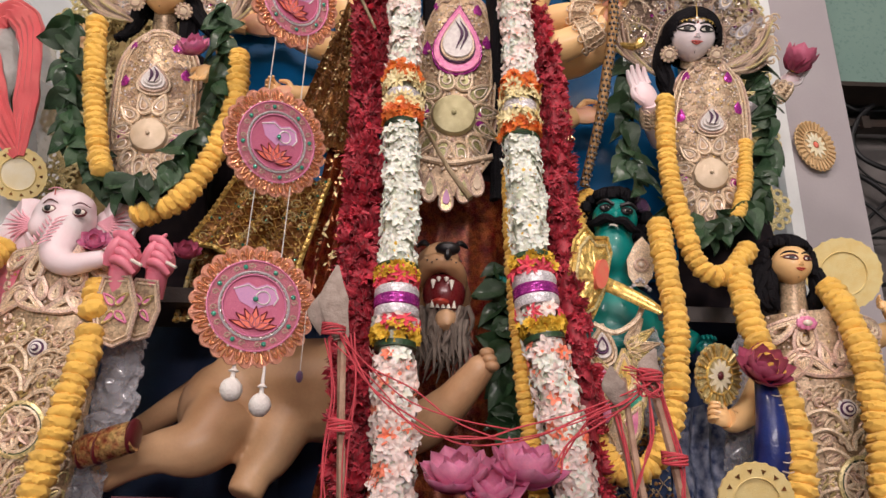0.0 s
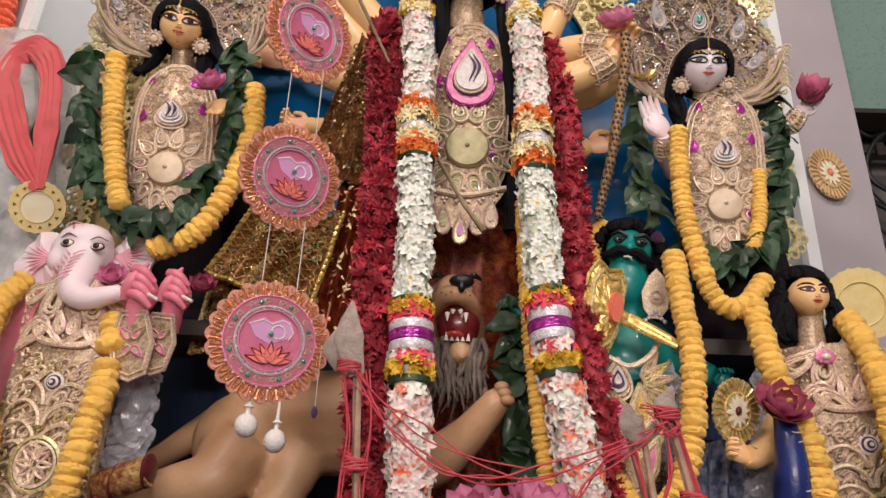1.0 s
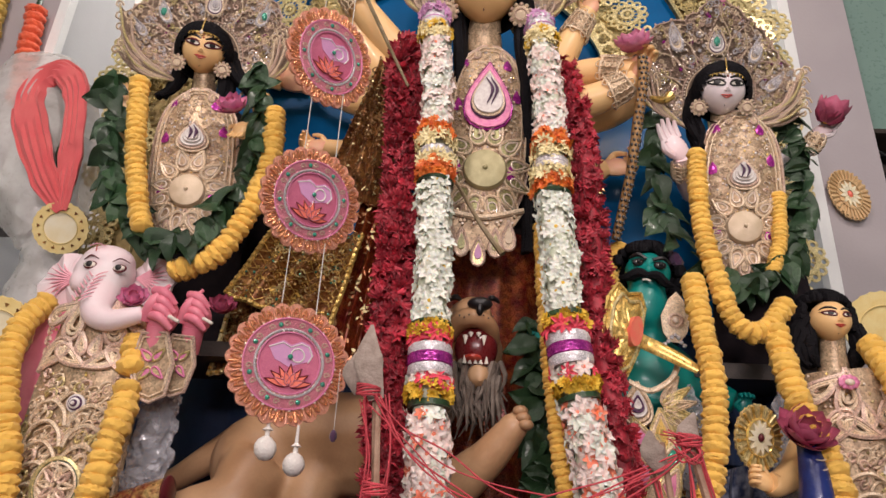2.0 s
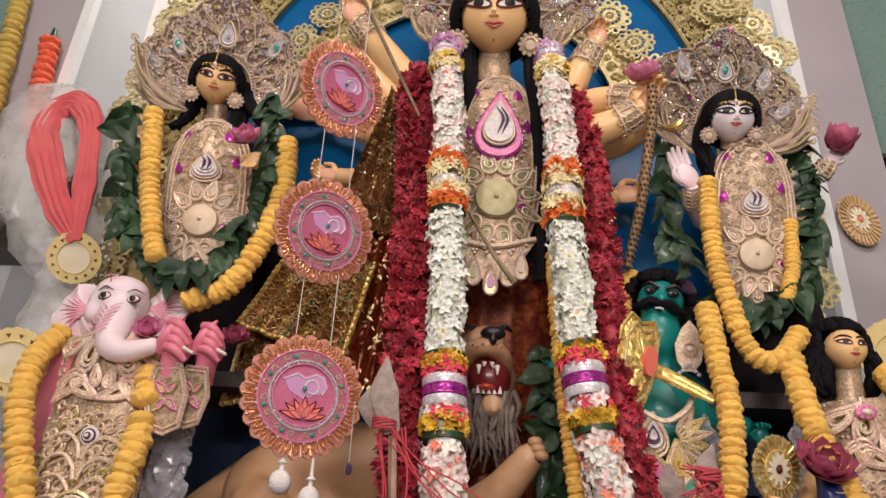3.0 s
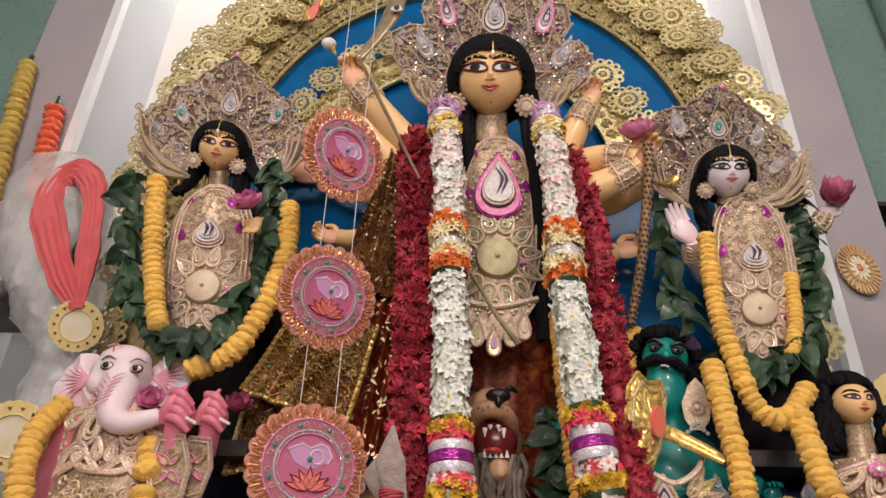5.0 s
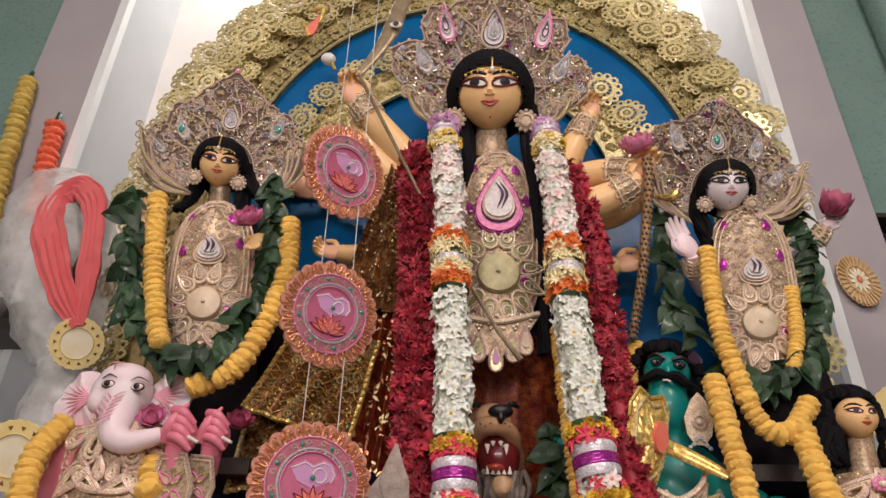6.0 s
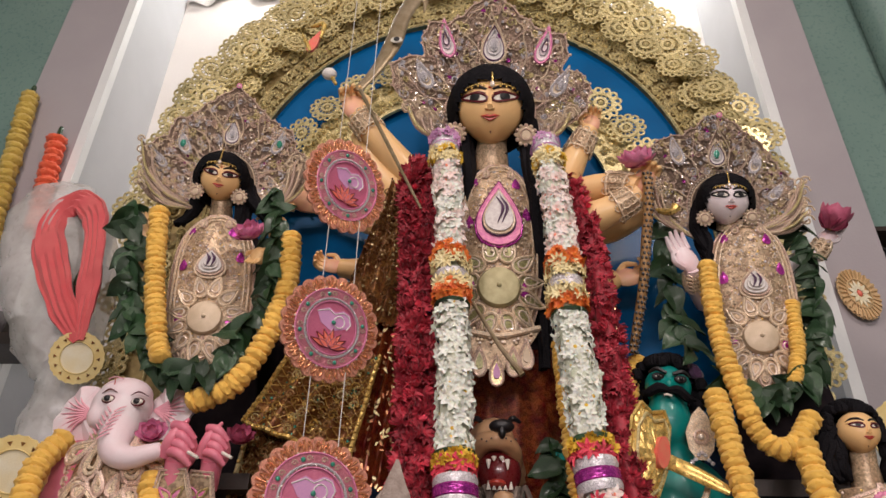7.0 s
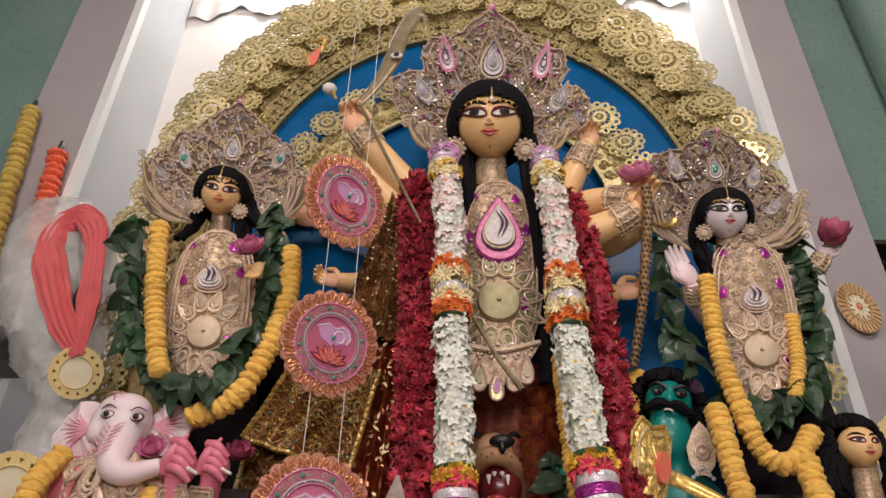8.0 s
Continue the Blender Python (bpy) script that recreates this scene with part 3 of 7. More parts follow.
def wrap(pts, r, lo, hi, pitch, kinds, g, sc=1.0, arc=125, tilt=22):
    """Places round a strand between the heights lo and hi, on the side turned to the viewer."""
    out = []
    for p, d, x, y, _ in along(pts, pitch, 400):
        if not lo <= p[2] <= hi:
            continue
        n = max(int(2 * r * math.radians(arc) / pitch), 3)
        for i in range(n):
            a = math.radians(-arc + 2 * arc * (i + g.random()) / n)
            out_dir = math.cos(a) * y + math.sin(a) * x
            if out_dir[1] > 0.75:
                continue
            side = np.cross(d, out_dir)
            q = p + out_dir * r * g.uniform(0.86, 1.06) + d * g.uniform(-.5, .5) * pitch
            m = axes(q, side, d, out_dir) @ pose(0, 0, 0, g.uniform(-tilt, tilt), g.uniform(-tilt, tilt), g.uniform(0, 360))
            out.append((g.choice(kinds), m @ Matrix.Scale(sc * g.uniform(0.85, 1.15), 4)))
    return out


FL = [floret(WHITEP, 6, 0.021, 0.35, 0.30, WHITEP, 1), floret(WHITEP, 5, 0.020, 0.7, 0.33, WHITEP, 2), floret(WHITEP, 6, 0.022, 0.1, 0.28, YELLOWP, 3),
      floret(BLUSHP, 6, 0.021, 0.35, 0.30, BLUSHP, 4), floret(BLUSHP, 5, 0.020, 0.7, 0.34, SALMONP, 5), floret(SALMONP, 6, 0.017, 0.5, 0.3, ORANGEP, 6),
      floret(ORANGEP, 10, 0.019, 0.6, 0.28, ORANGEP, 7), floret(CREAMP, 9, 0.022, 0.45, 0.2, CREAMP, 8), floret(YELLOWP, 10, 0.018, 0.7, 0.3, YELLOWP, 9),
      floret(HOTP, 7, 0.026, 0.15, 0.17, HOTP, 10), floret(BLUSHP, 6, 0.022, 0.1, 0.26, SALMONP, 11), floret(LILAC, 9, 0.020, 0.4, 0.22, LILAC, 12)]
RD = [floret(REDP, 11, 0.027, 0.9, 0.26, REDP, 21, 0.5), floret(REDP, 10, 0.030, 0.5, 0.24, REDP, 22, -0.5), floret(REDP, 12, 0.025, 1.15, 0.24, REDP, 23, 0.7), floret(HOTP, 8, 0.020, 0.8, 0.24, None, 24, -.3)]


def band(parent, pts, z0, z1, r, material, name, label=""):
    """A cuff on the strand between two heights."""
    p = [q[0] for q in along(pts, 0.004, 500) if z0 <= q[0][2] <= z1]
    if len(p) > 1:
        b = Build()
        k = np.linspace(0, 1, len(p))
        tube(b, p, list(r * (0.95 + 0.05 * np.abs(np.sin(k * np.pi * 3)))), material, 24)
        part(name, b, parent, label)


def strand(parent, pts, cuts, g, r=0.043):
    """One side of the tuberose garland. cuts: heights at which its flowers change, from the top down."""
    core = Build()
    tube(core, pts, r * 0.80, FLOWERCORE, 12, 60)
    ob = part("strand", core, parent)
    z = cuts
    pl = []
    band(ob, pts, z[1], z[0], r * 0.98, SILVER, "braid_cuff", "silver and purple braid cuff")
    band(ob, pts, z[1] + (z[0] - z[1]) * 0.30, z[1] + (z[0] - z[1]) * 0.45, r * 1.02, LILAC, "braid_stripe")
    pl += wrap(pts, r * 0.95, z[1] + (z[0] - z[1]) * .62, z[0], 0.014, [11], g)
    pl += wrap(pts, r * 0.95, z[2], z[1], 0.015, [7, 7, 8], g)
    pl += wrap(pts, r * 0.85, z[3], z[2], 0.0205, [3, 3, 0, 3, 0, 4, 10], g)
    pl += wrap(pts, r * 0.95, z[4], z[3], 0.014, [6], g, 1.0, 125, 40)
    pl += wrap(pts, r * 1.0, z[5], z[4], 0.018, [7], g, 1.15)
    band(ob, pts, z[6], z[5], r * 1.08, SILVER, "braid_cuff", "striped silver braid cuff")
    pl += wrap(pts, r * 1.0, z[7], z[6], 0.018, [7], g, 1.15)
    pl += wrap(pts, r * 0.95, z[8], z[7], 0.014, [6], g, 1.0, 125, 40)
    band(ob, pts, z[8] - 0.012, z[8], r * 1.1, LEAF, "leaf_collar")
    pl += wrap(pts, r * 0.85, z[9], z[8] - 0.012, 0.0205, [0, 1, 2, 0], g)
    band(ob, pts, z[9] - 0.014, z[9], r * 1.12, LEAF, "leaf_collar")
    pl += wrap(pts, r * 0.98, z[10], z[9] - 0.014, 0.0125, [8], g, .95, 125, 45)
    pl += wrap(pts, r * 1.05, z[11], z[10], 0.016, [9], g, 1.1)
    band(ob, pts, z[12], z[11], r * 1.16, SILVER, "braid_cuff", "silver sequin cuff")
    band(ob, pts, z[12] + (z[11] - z[12]) * 0.3, z[12] + (z[11] - z[12]) * 0.7, r * 1.19, MAGENTA, "braid_stripe", "purple sequin stripe")
    pl += wrap(pts, r * 1.02, z[13], z[12], 0.018, [9, 10, 10, 0], g, 1.1)
    pl += wrap(pts, r * 0.98, z[14], z[13], 0.0125, [8], g, .95, 125, 45)
    band(ob, pts, z[14] - 0.016, z[14], r * 1.12, LEAF, "leaf_collar")
    low = wrap(pts, r * 0.9, 1.2, z[14] - 0.016, 0.0205, [3, 3, 0, 10, 4, 5], g, 1.08)
    scatter(ob, "floret", FL, low + pl[::-1], 300)


g = random.Random(11)
tuberose = thing("tuberose_garland", "long white tuberose garland with orange, yellow and purple bands", "garland")
strand(tuberose, [(-0.096, 1.632, 2.880), (-0.088, 1.625, 2.760), (-0.073, 1.603, 2.553), (-0.062, 1.577, 2.265), (-0.054, 1.560, 2.067), (-0.052, 1.545, 1.902), (-0.047, 1.535, 1.790), (-0.041, 1.521, 1.628), (-0.034, 1.510, 1.499), (-0.032, 1.500, 1.392)],
       [2.870, 2.801, 2.760, 2.442, 2.402, 2.370, 2.340, 2.314, 2.276,
        1.897, 1.864, 1.839, 1.769, 1.742, 1.715], g)
strand(tuberose, [(0.209, 1.630, 2.855), (0.218, 1.620, 2.720), (0.229, 1.602, 2.548), (0.231, 1.577, 2.263), (0.243, 1.560, 2.067), (0.252, 1.546, 1.909), (0.264, 1.535, 1.790), (0.291, 1.522, 1.642), (0.310, 1.512, 1.523), (0.331, 1.500, 1.399)],
       [2.845, 2.781, 2.736, 2.422, 2.378, 2.345, 2.312, 2.279, 2.250,
        1.930, 1.900, 1.878, 1.801, 1.772, 1.742], g)

rose = thing("red_petal_garland", "thick crimson petal garland hung round the tall idol", "garland")
for pts in ([(-0.183, 1.740, 2.840), (-0.174, 1.713, 2.641), (-0.161, 1.690, 2.434), (-0.155, 1.665, 2.250), (-0.152, 1.640, 2.087), (-0.148, 1.610, 1.900), (-0.137, 1.590, 1.707), (-0.125, 1.570, 1.530), (-0.112, 1.555, 1.392)],
            [(0.288, 1.740, 2.775), (0.317, 1.713, 2.596), (0.335, 1.692, 2.413), (0.337, 1.668, 2.249), (0.337, 1.645, 2.117), (0.343, 1.615, 1.872), (0.355, 1.592, 1.739), (0.364, 1.575, 1.600), (0.371, 1.560, 1.400)]):
    core = Build()
    tube(core, pts, 0.026, REDP, 10, 50)
    ob = part("strand", core, rose)
    wide = 1.0 if pts[0][0] < 0 else 0.78
    scatter(ob, "rose_bloom", RD, sorted(wrap(pts, 0.036 * wide, 1.2, 4.0, 0.022, [0, 1, 2, 0, 1, 2, 0, 1, 3], g, wide, 125, 65), key=lambda q: q[1].translation.z), 300)

MG = "yellow foam marigold garland of tightly strung flowers"
marigold_garland([(-0.946, 1.670, 2.640), (-0.908, 1.663, 2.438), (-0.860, 1.657, 2.260), (-0.821, 1.650, 2.155)], 0.028, MG + " on the gold-faced idol", seed=2)
marigold_garland([(-0.550, 1.720, 2.583), (-0.534, 1.700, 2.401), (-0.559, 1.685, 2.250), (-0.604, 1.678, 2.134), (-0.651, 1.675, 2.080), (-0.730, 1.680, 2.050)], 0.031, MG + " under a leaf garland", seed=3)
marigold_garland([(0.638, 1.690, 2.459), (0.624, 1.677, 2.281), (0.627, 1.664, 2.166), (0.643, 1.660, 2.069), (0.662, 1.660, 1.986), (0.698, 1.663, 1.939), (0.751, 1.671, 1.954), (0.810, 1.690, 2.020)], 0.026, MG + " on the white-faced idol", seed=4)
marigold_garland([(0.883, 1.780, 2.380), (0.860, 1.765, 2.238), (0.823, 1.750, 2.138)], 0.020, MG + ", thin", seed=5)
marigold_garland([(0.580, 1.660, 2.072), (0.579, 1.620, 1.932), (0.580, 1.590, 1.801), (0.564, 1.570, 1.670), (0.537, 1.560, 1.561), (0.490, 1.560, 1.483), (0.422, 1.570, 1.472), (0.381, 1.580, 1.540)], 0.028, MG + " round the green demon", seed=6)
marigold_garland([(0.461, 1.860, 2.238), (0.418, 1.840, 2.170), (0.405, 1.820, 2.091)], 0.03, MG + " behind the demon's head", seed=7)
marigold_garland([(0.766, 1.660, 1.952), (0.757, 1.620, 1.842), (0.758, 1.580, 1.747), (0.785, 1.560, 1.652), (0.792, 1.540, 1.556), (0.782, 1.530, 1.457), (0.766, 1.530, 1.393)], 0.030, MG + " on the curly-haired idol", seed=8)
marigold_garland([(1.009, 1.720, 1.944), (1.013, 1.660, 1.848), (1.011, 1.620, 1.745), (1.003, 1.600, 1.641), (0.988, 1.580, 1.532), (0.972, 1.570, 1.421)], 0.031, MG + " on the curly-haired idol", seed=9)
marigold_garland([(-1.014, 1.660, 1.959), (-1.037, 1.620, 1.885), (-1.030, 1.590, 1.798), (-1.001, 1.570, 1.709), (-0.937, 1.550, 1.556), (-0.905, 1.540, 1.400)], 0.031, MG + " on the elephant-headed idol", seed=10)
marigold_garland([(-0.752, 1.620, 1.858), (-0.738, 1.600, 1.771)], 0.031, MG + ", short", pitch=0.7, seed=12)
marigold_garland([(-0.737, 1.600, 1.743), (-0.731, 1.580, 1.664), (-0.735, 1.560, 1.576), (-0.738, 1.550, 1.505), (-0.744, 1.540, 1.427), (-0.748, 1.530, 1.363)], 0.032, MG + " on the elephant-headed idol", seed=13)
marigold_garland([(0.212, 1.660, 2.208), (0.216, 1.620, 1.977), (0.228, 1.590, 1.750), (0.246, 1.570, 1.552), (0.263, 1.560, 1.397)], 0.022, MG + " beside the tuberose garland", seed=14)
marigold_garland([(-2.035, 2.250, 3.699), (-2.008, 2.250, 3.478), (-1.985, 2.250, 3.273), (-1.958, 2.250, 3.040), (-1.922, 2.250, 2.825)], 0.040, "dull yellow foam marigold string hung on the pilaster", OLIVE, pitch=0.95, seed=15)
marigold_garland([(-1.823, 2.250, 3.432), (-1.805, 2.250, 3.270), (-1.786, 2.250, 3.079), (-1.763, 2.250, 2.928)], 0.040, "coral red foam marigold string hung on the pilaster", CORAL, pitch=0.95, seed=16)
for p, q in (((-2.037, 2.260, 3.744), (-2.028, 2.250, 3.678)), ((-1.830, 2.260, 3.493), (-1.819, 2.250, 3.419))):
    b = Build()
    tube(b, [p, q], [0.010, 0.014], LEAF, 7)
    thing("garland_knot", "dark green cloth knot at the top of a flower string", "knot", b=b)


# ---- leaf garlands ----
def leaf_mesh(seed):
    """A broad pointed leaf, folded on its midrib; its stalk at the origin, its tip along local x."""
    g = random.Random(seed)
    n, fold, droop, side = 9, g.uniform(0.15, 0.5), g.uniform(0.1, 0.4), g.uniform(-.25, .25)
    v, f = [], []
    for i in range(n):
        t = i / (n - 1)
        w = 0.40 * math.sin(math.pi * min(t * 1.02, 1)) ** 0.75 * (1 - 0.45 * t)
        for s, k in ((-1, 1), (-.5, .5), (0, 0), (.5, .5), (1, 1)):
            v.append((t, s * w + side * t * t, fold * k * w - droop * t * t + 0.03 * math.sin(9 * t + 4 * s + seed)))
    for i in range(n - 1):
        for j in range(4):
            f.append((i * 5 + j, i * 5 + j + 1, (i + 1) * 5 + j + 1, (i + 1) * 5 + j))
    b = Build()
    b.add(v, f, LEAF)
    return b.mesh("leaf")


LEAVES = [leaf_mesh(i) for i in range(6)]


def leaf_garland(pts, size, label, pitch=0.3, seed=1, spread=70):
    g = random.Random(seed)
    b = Build()
    tube(b, pts, 0.006, LEAF, 6, 50)
    ob = thing("leaf_garland", label, "garland", group="leaf garlands", b=b)
    for p, d, x, y, _ in along(pts, size * pitch):
        for s in (-1, 1):
            a = math.radians(g.uniform(15, spread + 35)) * s
            out = d * math.cos(a) + x * math.sin(a) + y * g.uniform(-.25, .45)
            out /= np.linalg.norm(out)
            nor = y + 0.9 * np.array([g.uniform(-1, 1), 0, g.uniform(-1, 1)])
            nor -= out * nor.dot(out)
            nor /= np.linalg.norm(nor)
            side = np.cross(nor, out)
            part("leaf", LEAVES[g.randrange(6)], ob, m=axes(p + y * g.uniform(-.01, .03) - out * size * 0.25, out, side, nor, size * g.uniform(0.7, 1.3)))
    return ob


LG = "dark green betel leaf garland, glossy and overlapping"
leaf_garland([(-1.064, 1.740, 2.702), (-1.024, 1.724, 2.512), (-0.969, 1.708, 2.328), (-0.890, 1.692, 2.210), (-0.792, 1.676, 2.125), (-0.695, 1.660, 2.116)], 0.080, LG + " on the gold-faced idol", seed=31, spread=55)
leaf_garland([(-0.632, 1.740, 2.760), (-0.595, 1.720, 2.604), (-0.580, 1.700, 2.383), (-0.621, 1.680, 2.254), (-0.656, 1.660, 2.147)], 0.074, LG + " on the gold-faced idol", seed=32, spread=55)
leaf_garland([(0.968, 1.830, 2.667), (0.975, 1.813, 2.507), (0.938, 1.797, 2.319), (0.881, 1.780, 2.180), (0.764, 1.753, 2.082), (0.668, 1.727, 2.088), (0.631, 1.700, 2.135)], 0.070, LG + " on the white-faced idol", seed=33, spread=55)
leaf_garland([(0.610, 1.850, 2.700), (0.579, 1.835, 2.562), (0.556, 1.820, 2.384), (0.562, 1.790, 2.280), (0.575, 1.760, 2.225)], 0.092, "large dark green leaf garland on the white-faced idol", 0.55, seed=34, spread=40)
leaf_garland([(0.191, 1.780, 1.988), (0.197, 1.760, 1.846), (0.207, 1.740, 1.701), (0.215, 1.720, 1.541)], 0.075, LG + " under the tuberose garland", seed=35, spread=60)


# ---- hanging discs ----
def hanging_disc(m, r, label):
    ob = thing("hanging_disc", label, "ornament", m @ Matrix.Scale(r, 4), "hanging lotus discs")
    b = Build()
    plate(b, ringpts(0.94, 0.94, 96, 0, 24, 0.07), -0.02, 0.05, CORALDISC)
    part("disc", b, ob, "scalloped coral card")
    b = Build()
    for i in range(36):
        a = 2 * math.pi * i / 36
        cord(b, droppts(0.055, 0.09, 12) @ np.array([[math.sin(a), -math.cos(a)], [math.cos(a), math.sin(a)]]) + (0.83 * math.cos(a), 0.83 * math.sin(a)), -0.04, 0.018, COPPER, True, 4)
        ball(b, (0.86 * math.cos(a), -0.03, 0.86 * math.sin(a)), (0.03, 0.03, 0.03), COPPER, 6, 4)
        tube(b, [(.78 * math.cos(a + .087), -.03, .78 * math.sin(a + .087)), (.95 * math.cos(a + .087), -.035, .95 * math.sin(a + .087))], [.014, .026], CORALDISC if i % 2 else COPPER, 5)
    for i in range(44):
        a = 2 * math.pi * i / 44
        ball(b, (0.755 * math.cos(a), -0.045, 0.755 * math.sin(a)), 0.026, COPPER if i % 2 else PEARL, 6, 4)
    part("foil_edging", b, ob, "copper foil loops", kind="stuff")
    b = Build()
    ringplate(b, ringpts(0.73, 0.73, 48), ringpts(0.54, 0.54, 48), -0.05, 0.0, PINKDISC)
    for q, w in ((0.735, 0.016), (0.55, 0.022), (0.50, 0.014)):
        cord(b, ringpts(q, q, 48), -0.055, w, PINKCORD if w < 0.02 else SILVER, True, 5)
    for i in range(16):
        a = 2 * math.pi * (i + 0.5) / 16
        cord(b, curlpts(0.055, 1.1, 10) + (0.64 * math.cos(a), 0.64 * math.sin(a)), -0.055, 0.014, ROSE, n=4)
    part("pink_ring", b, ob, "pink glitter ring")
    for i in range(8):
        a = 2 * math.pi * (i + 0.45) / 8
        b = Build()
        ball(b, (0.64 * math.cos(a), -0.06, 0.64 * math.sin(a)), (0.042, 0.03, 0.042), EMERALD, 10, 6)
        part("rhinestone", b, ob, "green rhinestone")
    b = Build()
    plate(b, ringpts(0.50, 0.50, 40), -0.03, 0.0, MAGENTADISC)
    for i in range(40):
        a = 2 * math.pi * i / 40
        ball(b, (.525 * math.cos(a), -.058, .525 * math.sin(a)), .016, SILVER if i % 2 else PEARL, 5, 4)
    part("centre", b, ob)
    b = Build()
    plate(b, np.array([(-.36, .24), (-.14, .36), (.0, .30), (.16, .38), (.30, .34), (.38, .18), (.34, .08), (.0, -.06), (-.24, .04)]), -0.04, -0.03, LILAC)
    cord(b, ringpts(0.11, 0.11, 16) + (0.12, 0.14), -0.045, 0.014, WHITECORD, True, 4)
    cord(b, np.array([(-.36, .22), (-.14, .32), (.0, .26), (.16, .34), (.29, .30), (.36, .16), (.30, .04)]), -0.045, 0.012, WHITECORD, n=4)
    part("bird_shape", b, ob, "lilac painted shape with a white outline")
    for i, (a, l) in enumerate(((-78, .21), (78, .21), (-54, .20), (54, .20), (-30, .19), (30, .19), (0, .20), (-66, .14), (66, .14), (-18, .13), (18, .13))):
        b = Build()
        k = math.radians(a)
        pts = droppts(0.062 if i < 7 else .055, l * .72, 14) + (0, l * .80)
        rot = np.array([[math.cos(k), -math.sin(k)], [math.sin(k), math.cos(k)]])
        pts = (pts @ rot) * (1.25, 1.15) + (.03, -0.36)
        plate(b, pts, -0.050 - 0.003 * i, -0.03, CORALINK)
        cord(b, pts, -0.051 - 0.003 * i, .009, MOUTH if i < 7 else PINKDISC, True, 4)
        part("lotus_petal", b, ob, "coral red painted petal" if i == 0 else "")
    b = Build()
    ball(b, (0.0, -0.075, 0.10), (0.045, 0.03, 0.045), EMERALD, 10, 6)
    part("rhinestone", b, ob)
    return ob


DL = "round coral and pink card disc with a lotus, hanging on threads"
discs = [((-0.350, 1.500, 2.596), 0.131, 13, 48, 4), ((-0.349, 1.500, 2.176), 0.129, 12, 40, 3), ((-0.349, 1.500, 1.781), 0.133, 2, 26, 0)]
for p, r, tilt, yaw, roll in discs:
    hanging_disc(at(p, tilt, roll, yaw), r, DL)
for dx in (-0.035, 0.045):
    b = Build()
    for k in range(len(discs) - 1):
        (p, r, *_), (q, s, *_) = discs[k], discs[k + 1]
        tube(b, [(p[0] + dx, p[1] + 0.004, p[2] - r * 0.85), (q[0] + dx, q[1] + 0.004, q[2] + s * 0.85)], 0.0011, THREAD, 5)
    p, r = discs[0][0], discs[0][1]
    tube(b, [(p[0] + dx, p[1] + 0.004, p[2] + r * 0.85), (p[0] + dx - 0.02, p[1] + 0.1, 5.55)], 0.0011, THREAD, 5)
    thing("hanging_thread", "thin white nylon thread holding the discs", "thread", b=b)


def pith_tassel(top, p, r):
    b = Build()
    ball(b, (0, 0, 0), (r, r, r * 1.05), SHOLA, 14, 9, rough=0.05)
    ob = thing("pith_tassel", "white pith ball tassel hanging under the lowest disc", "tassel", Matrix.Translation(p), "pith tassels", b=b)
    b = Build()
    h = top[2] - p[2]
    tube(b, [(0, 0, r * .8), (0, 0, r * 1.5), (0, 0, r * 1.6), (0, 0, r * 1.9), (0, 0, h)], [r * .25, r * .2, r * .5, r * .18, r * .12], SHOLA, 8)
    part("stem", b, ob)


pith_tassel((-0.377, 1.500, 1.661), (-0.373, 1.500, 1.603), 0.0235)
pith_tassel((-0.315, 1.500, 1.653), (-0.310, 1.500, 1.574), 0.0225)
b = Build()
ball(b, (0, 0, 0), (0.008, 0.008, 0.013), PLUM, 8, 6)
tube(b, [(0, 0, 0.01), (0, 0, 0.14)], 0.0008, THREAD, 4)
thing("glass_bead", "dark plum glass bead on a thread", "bead", Matrix.Translation((-0.236, 1.500, 1.634)), b=b)


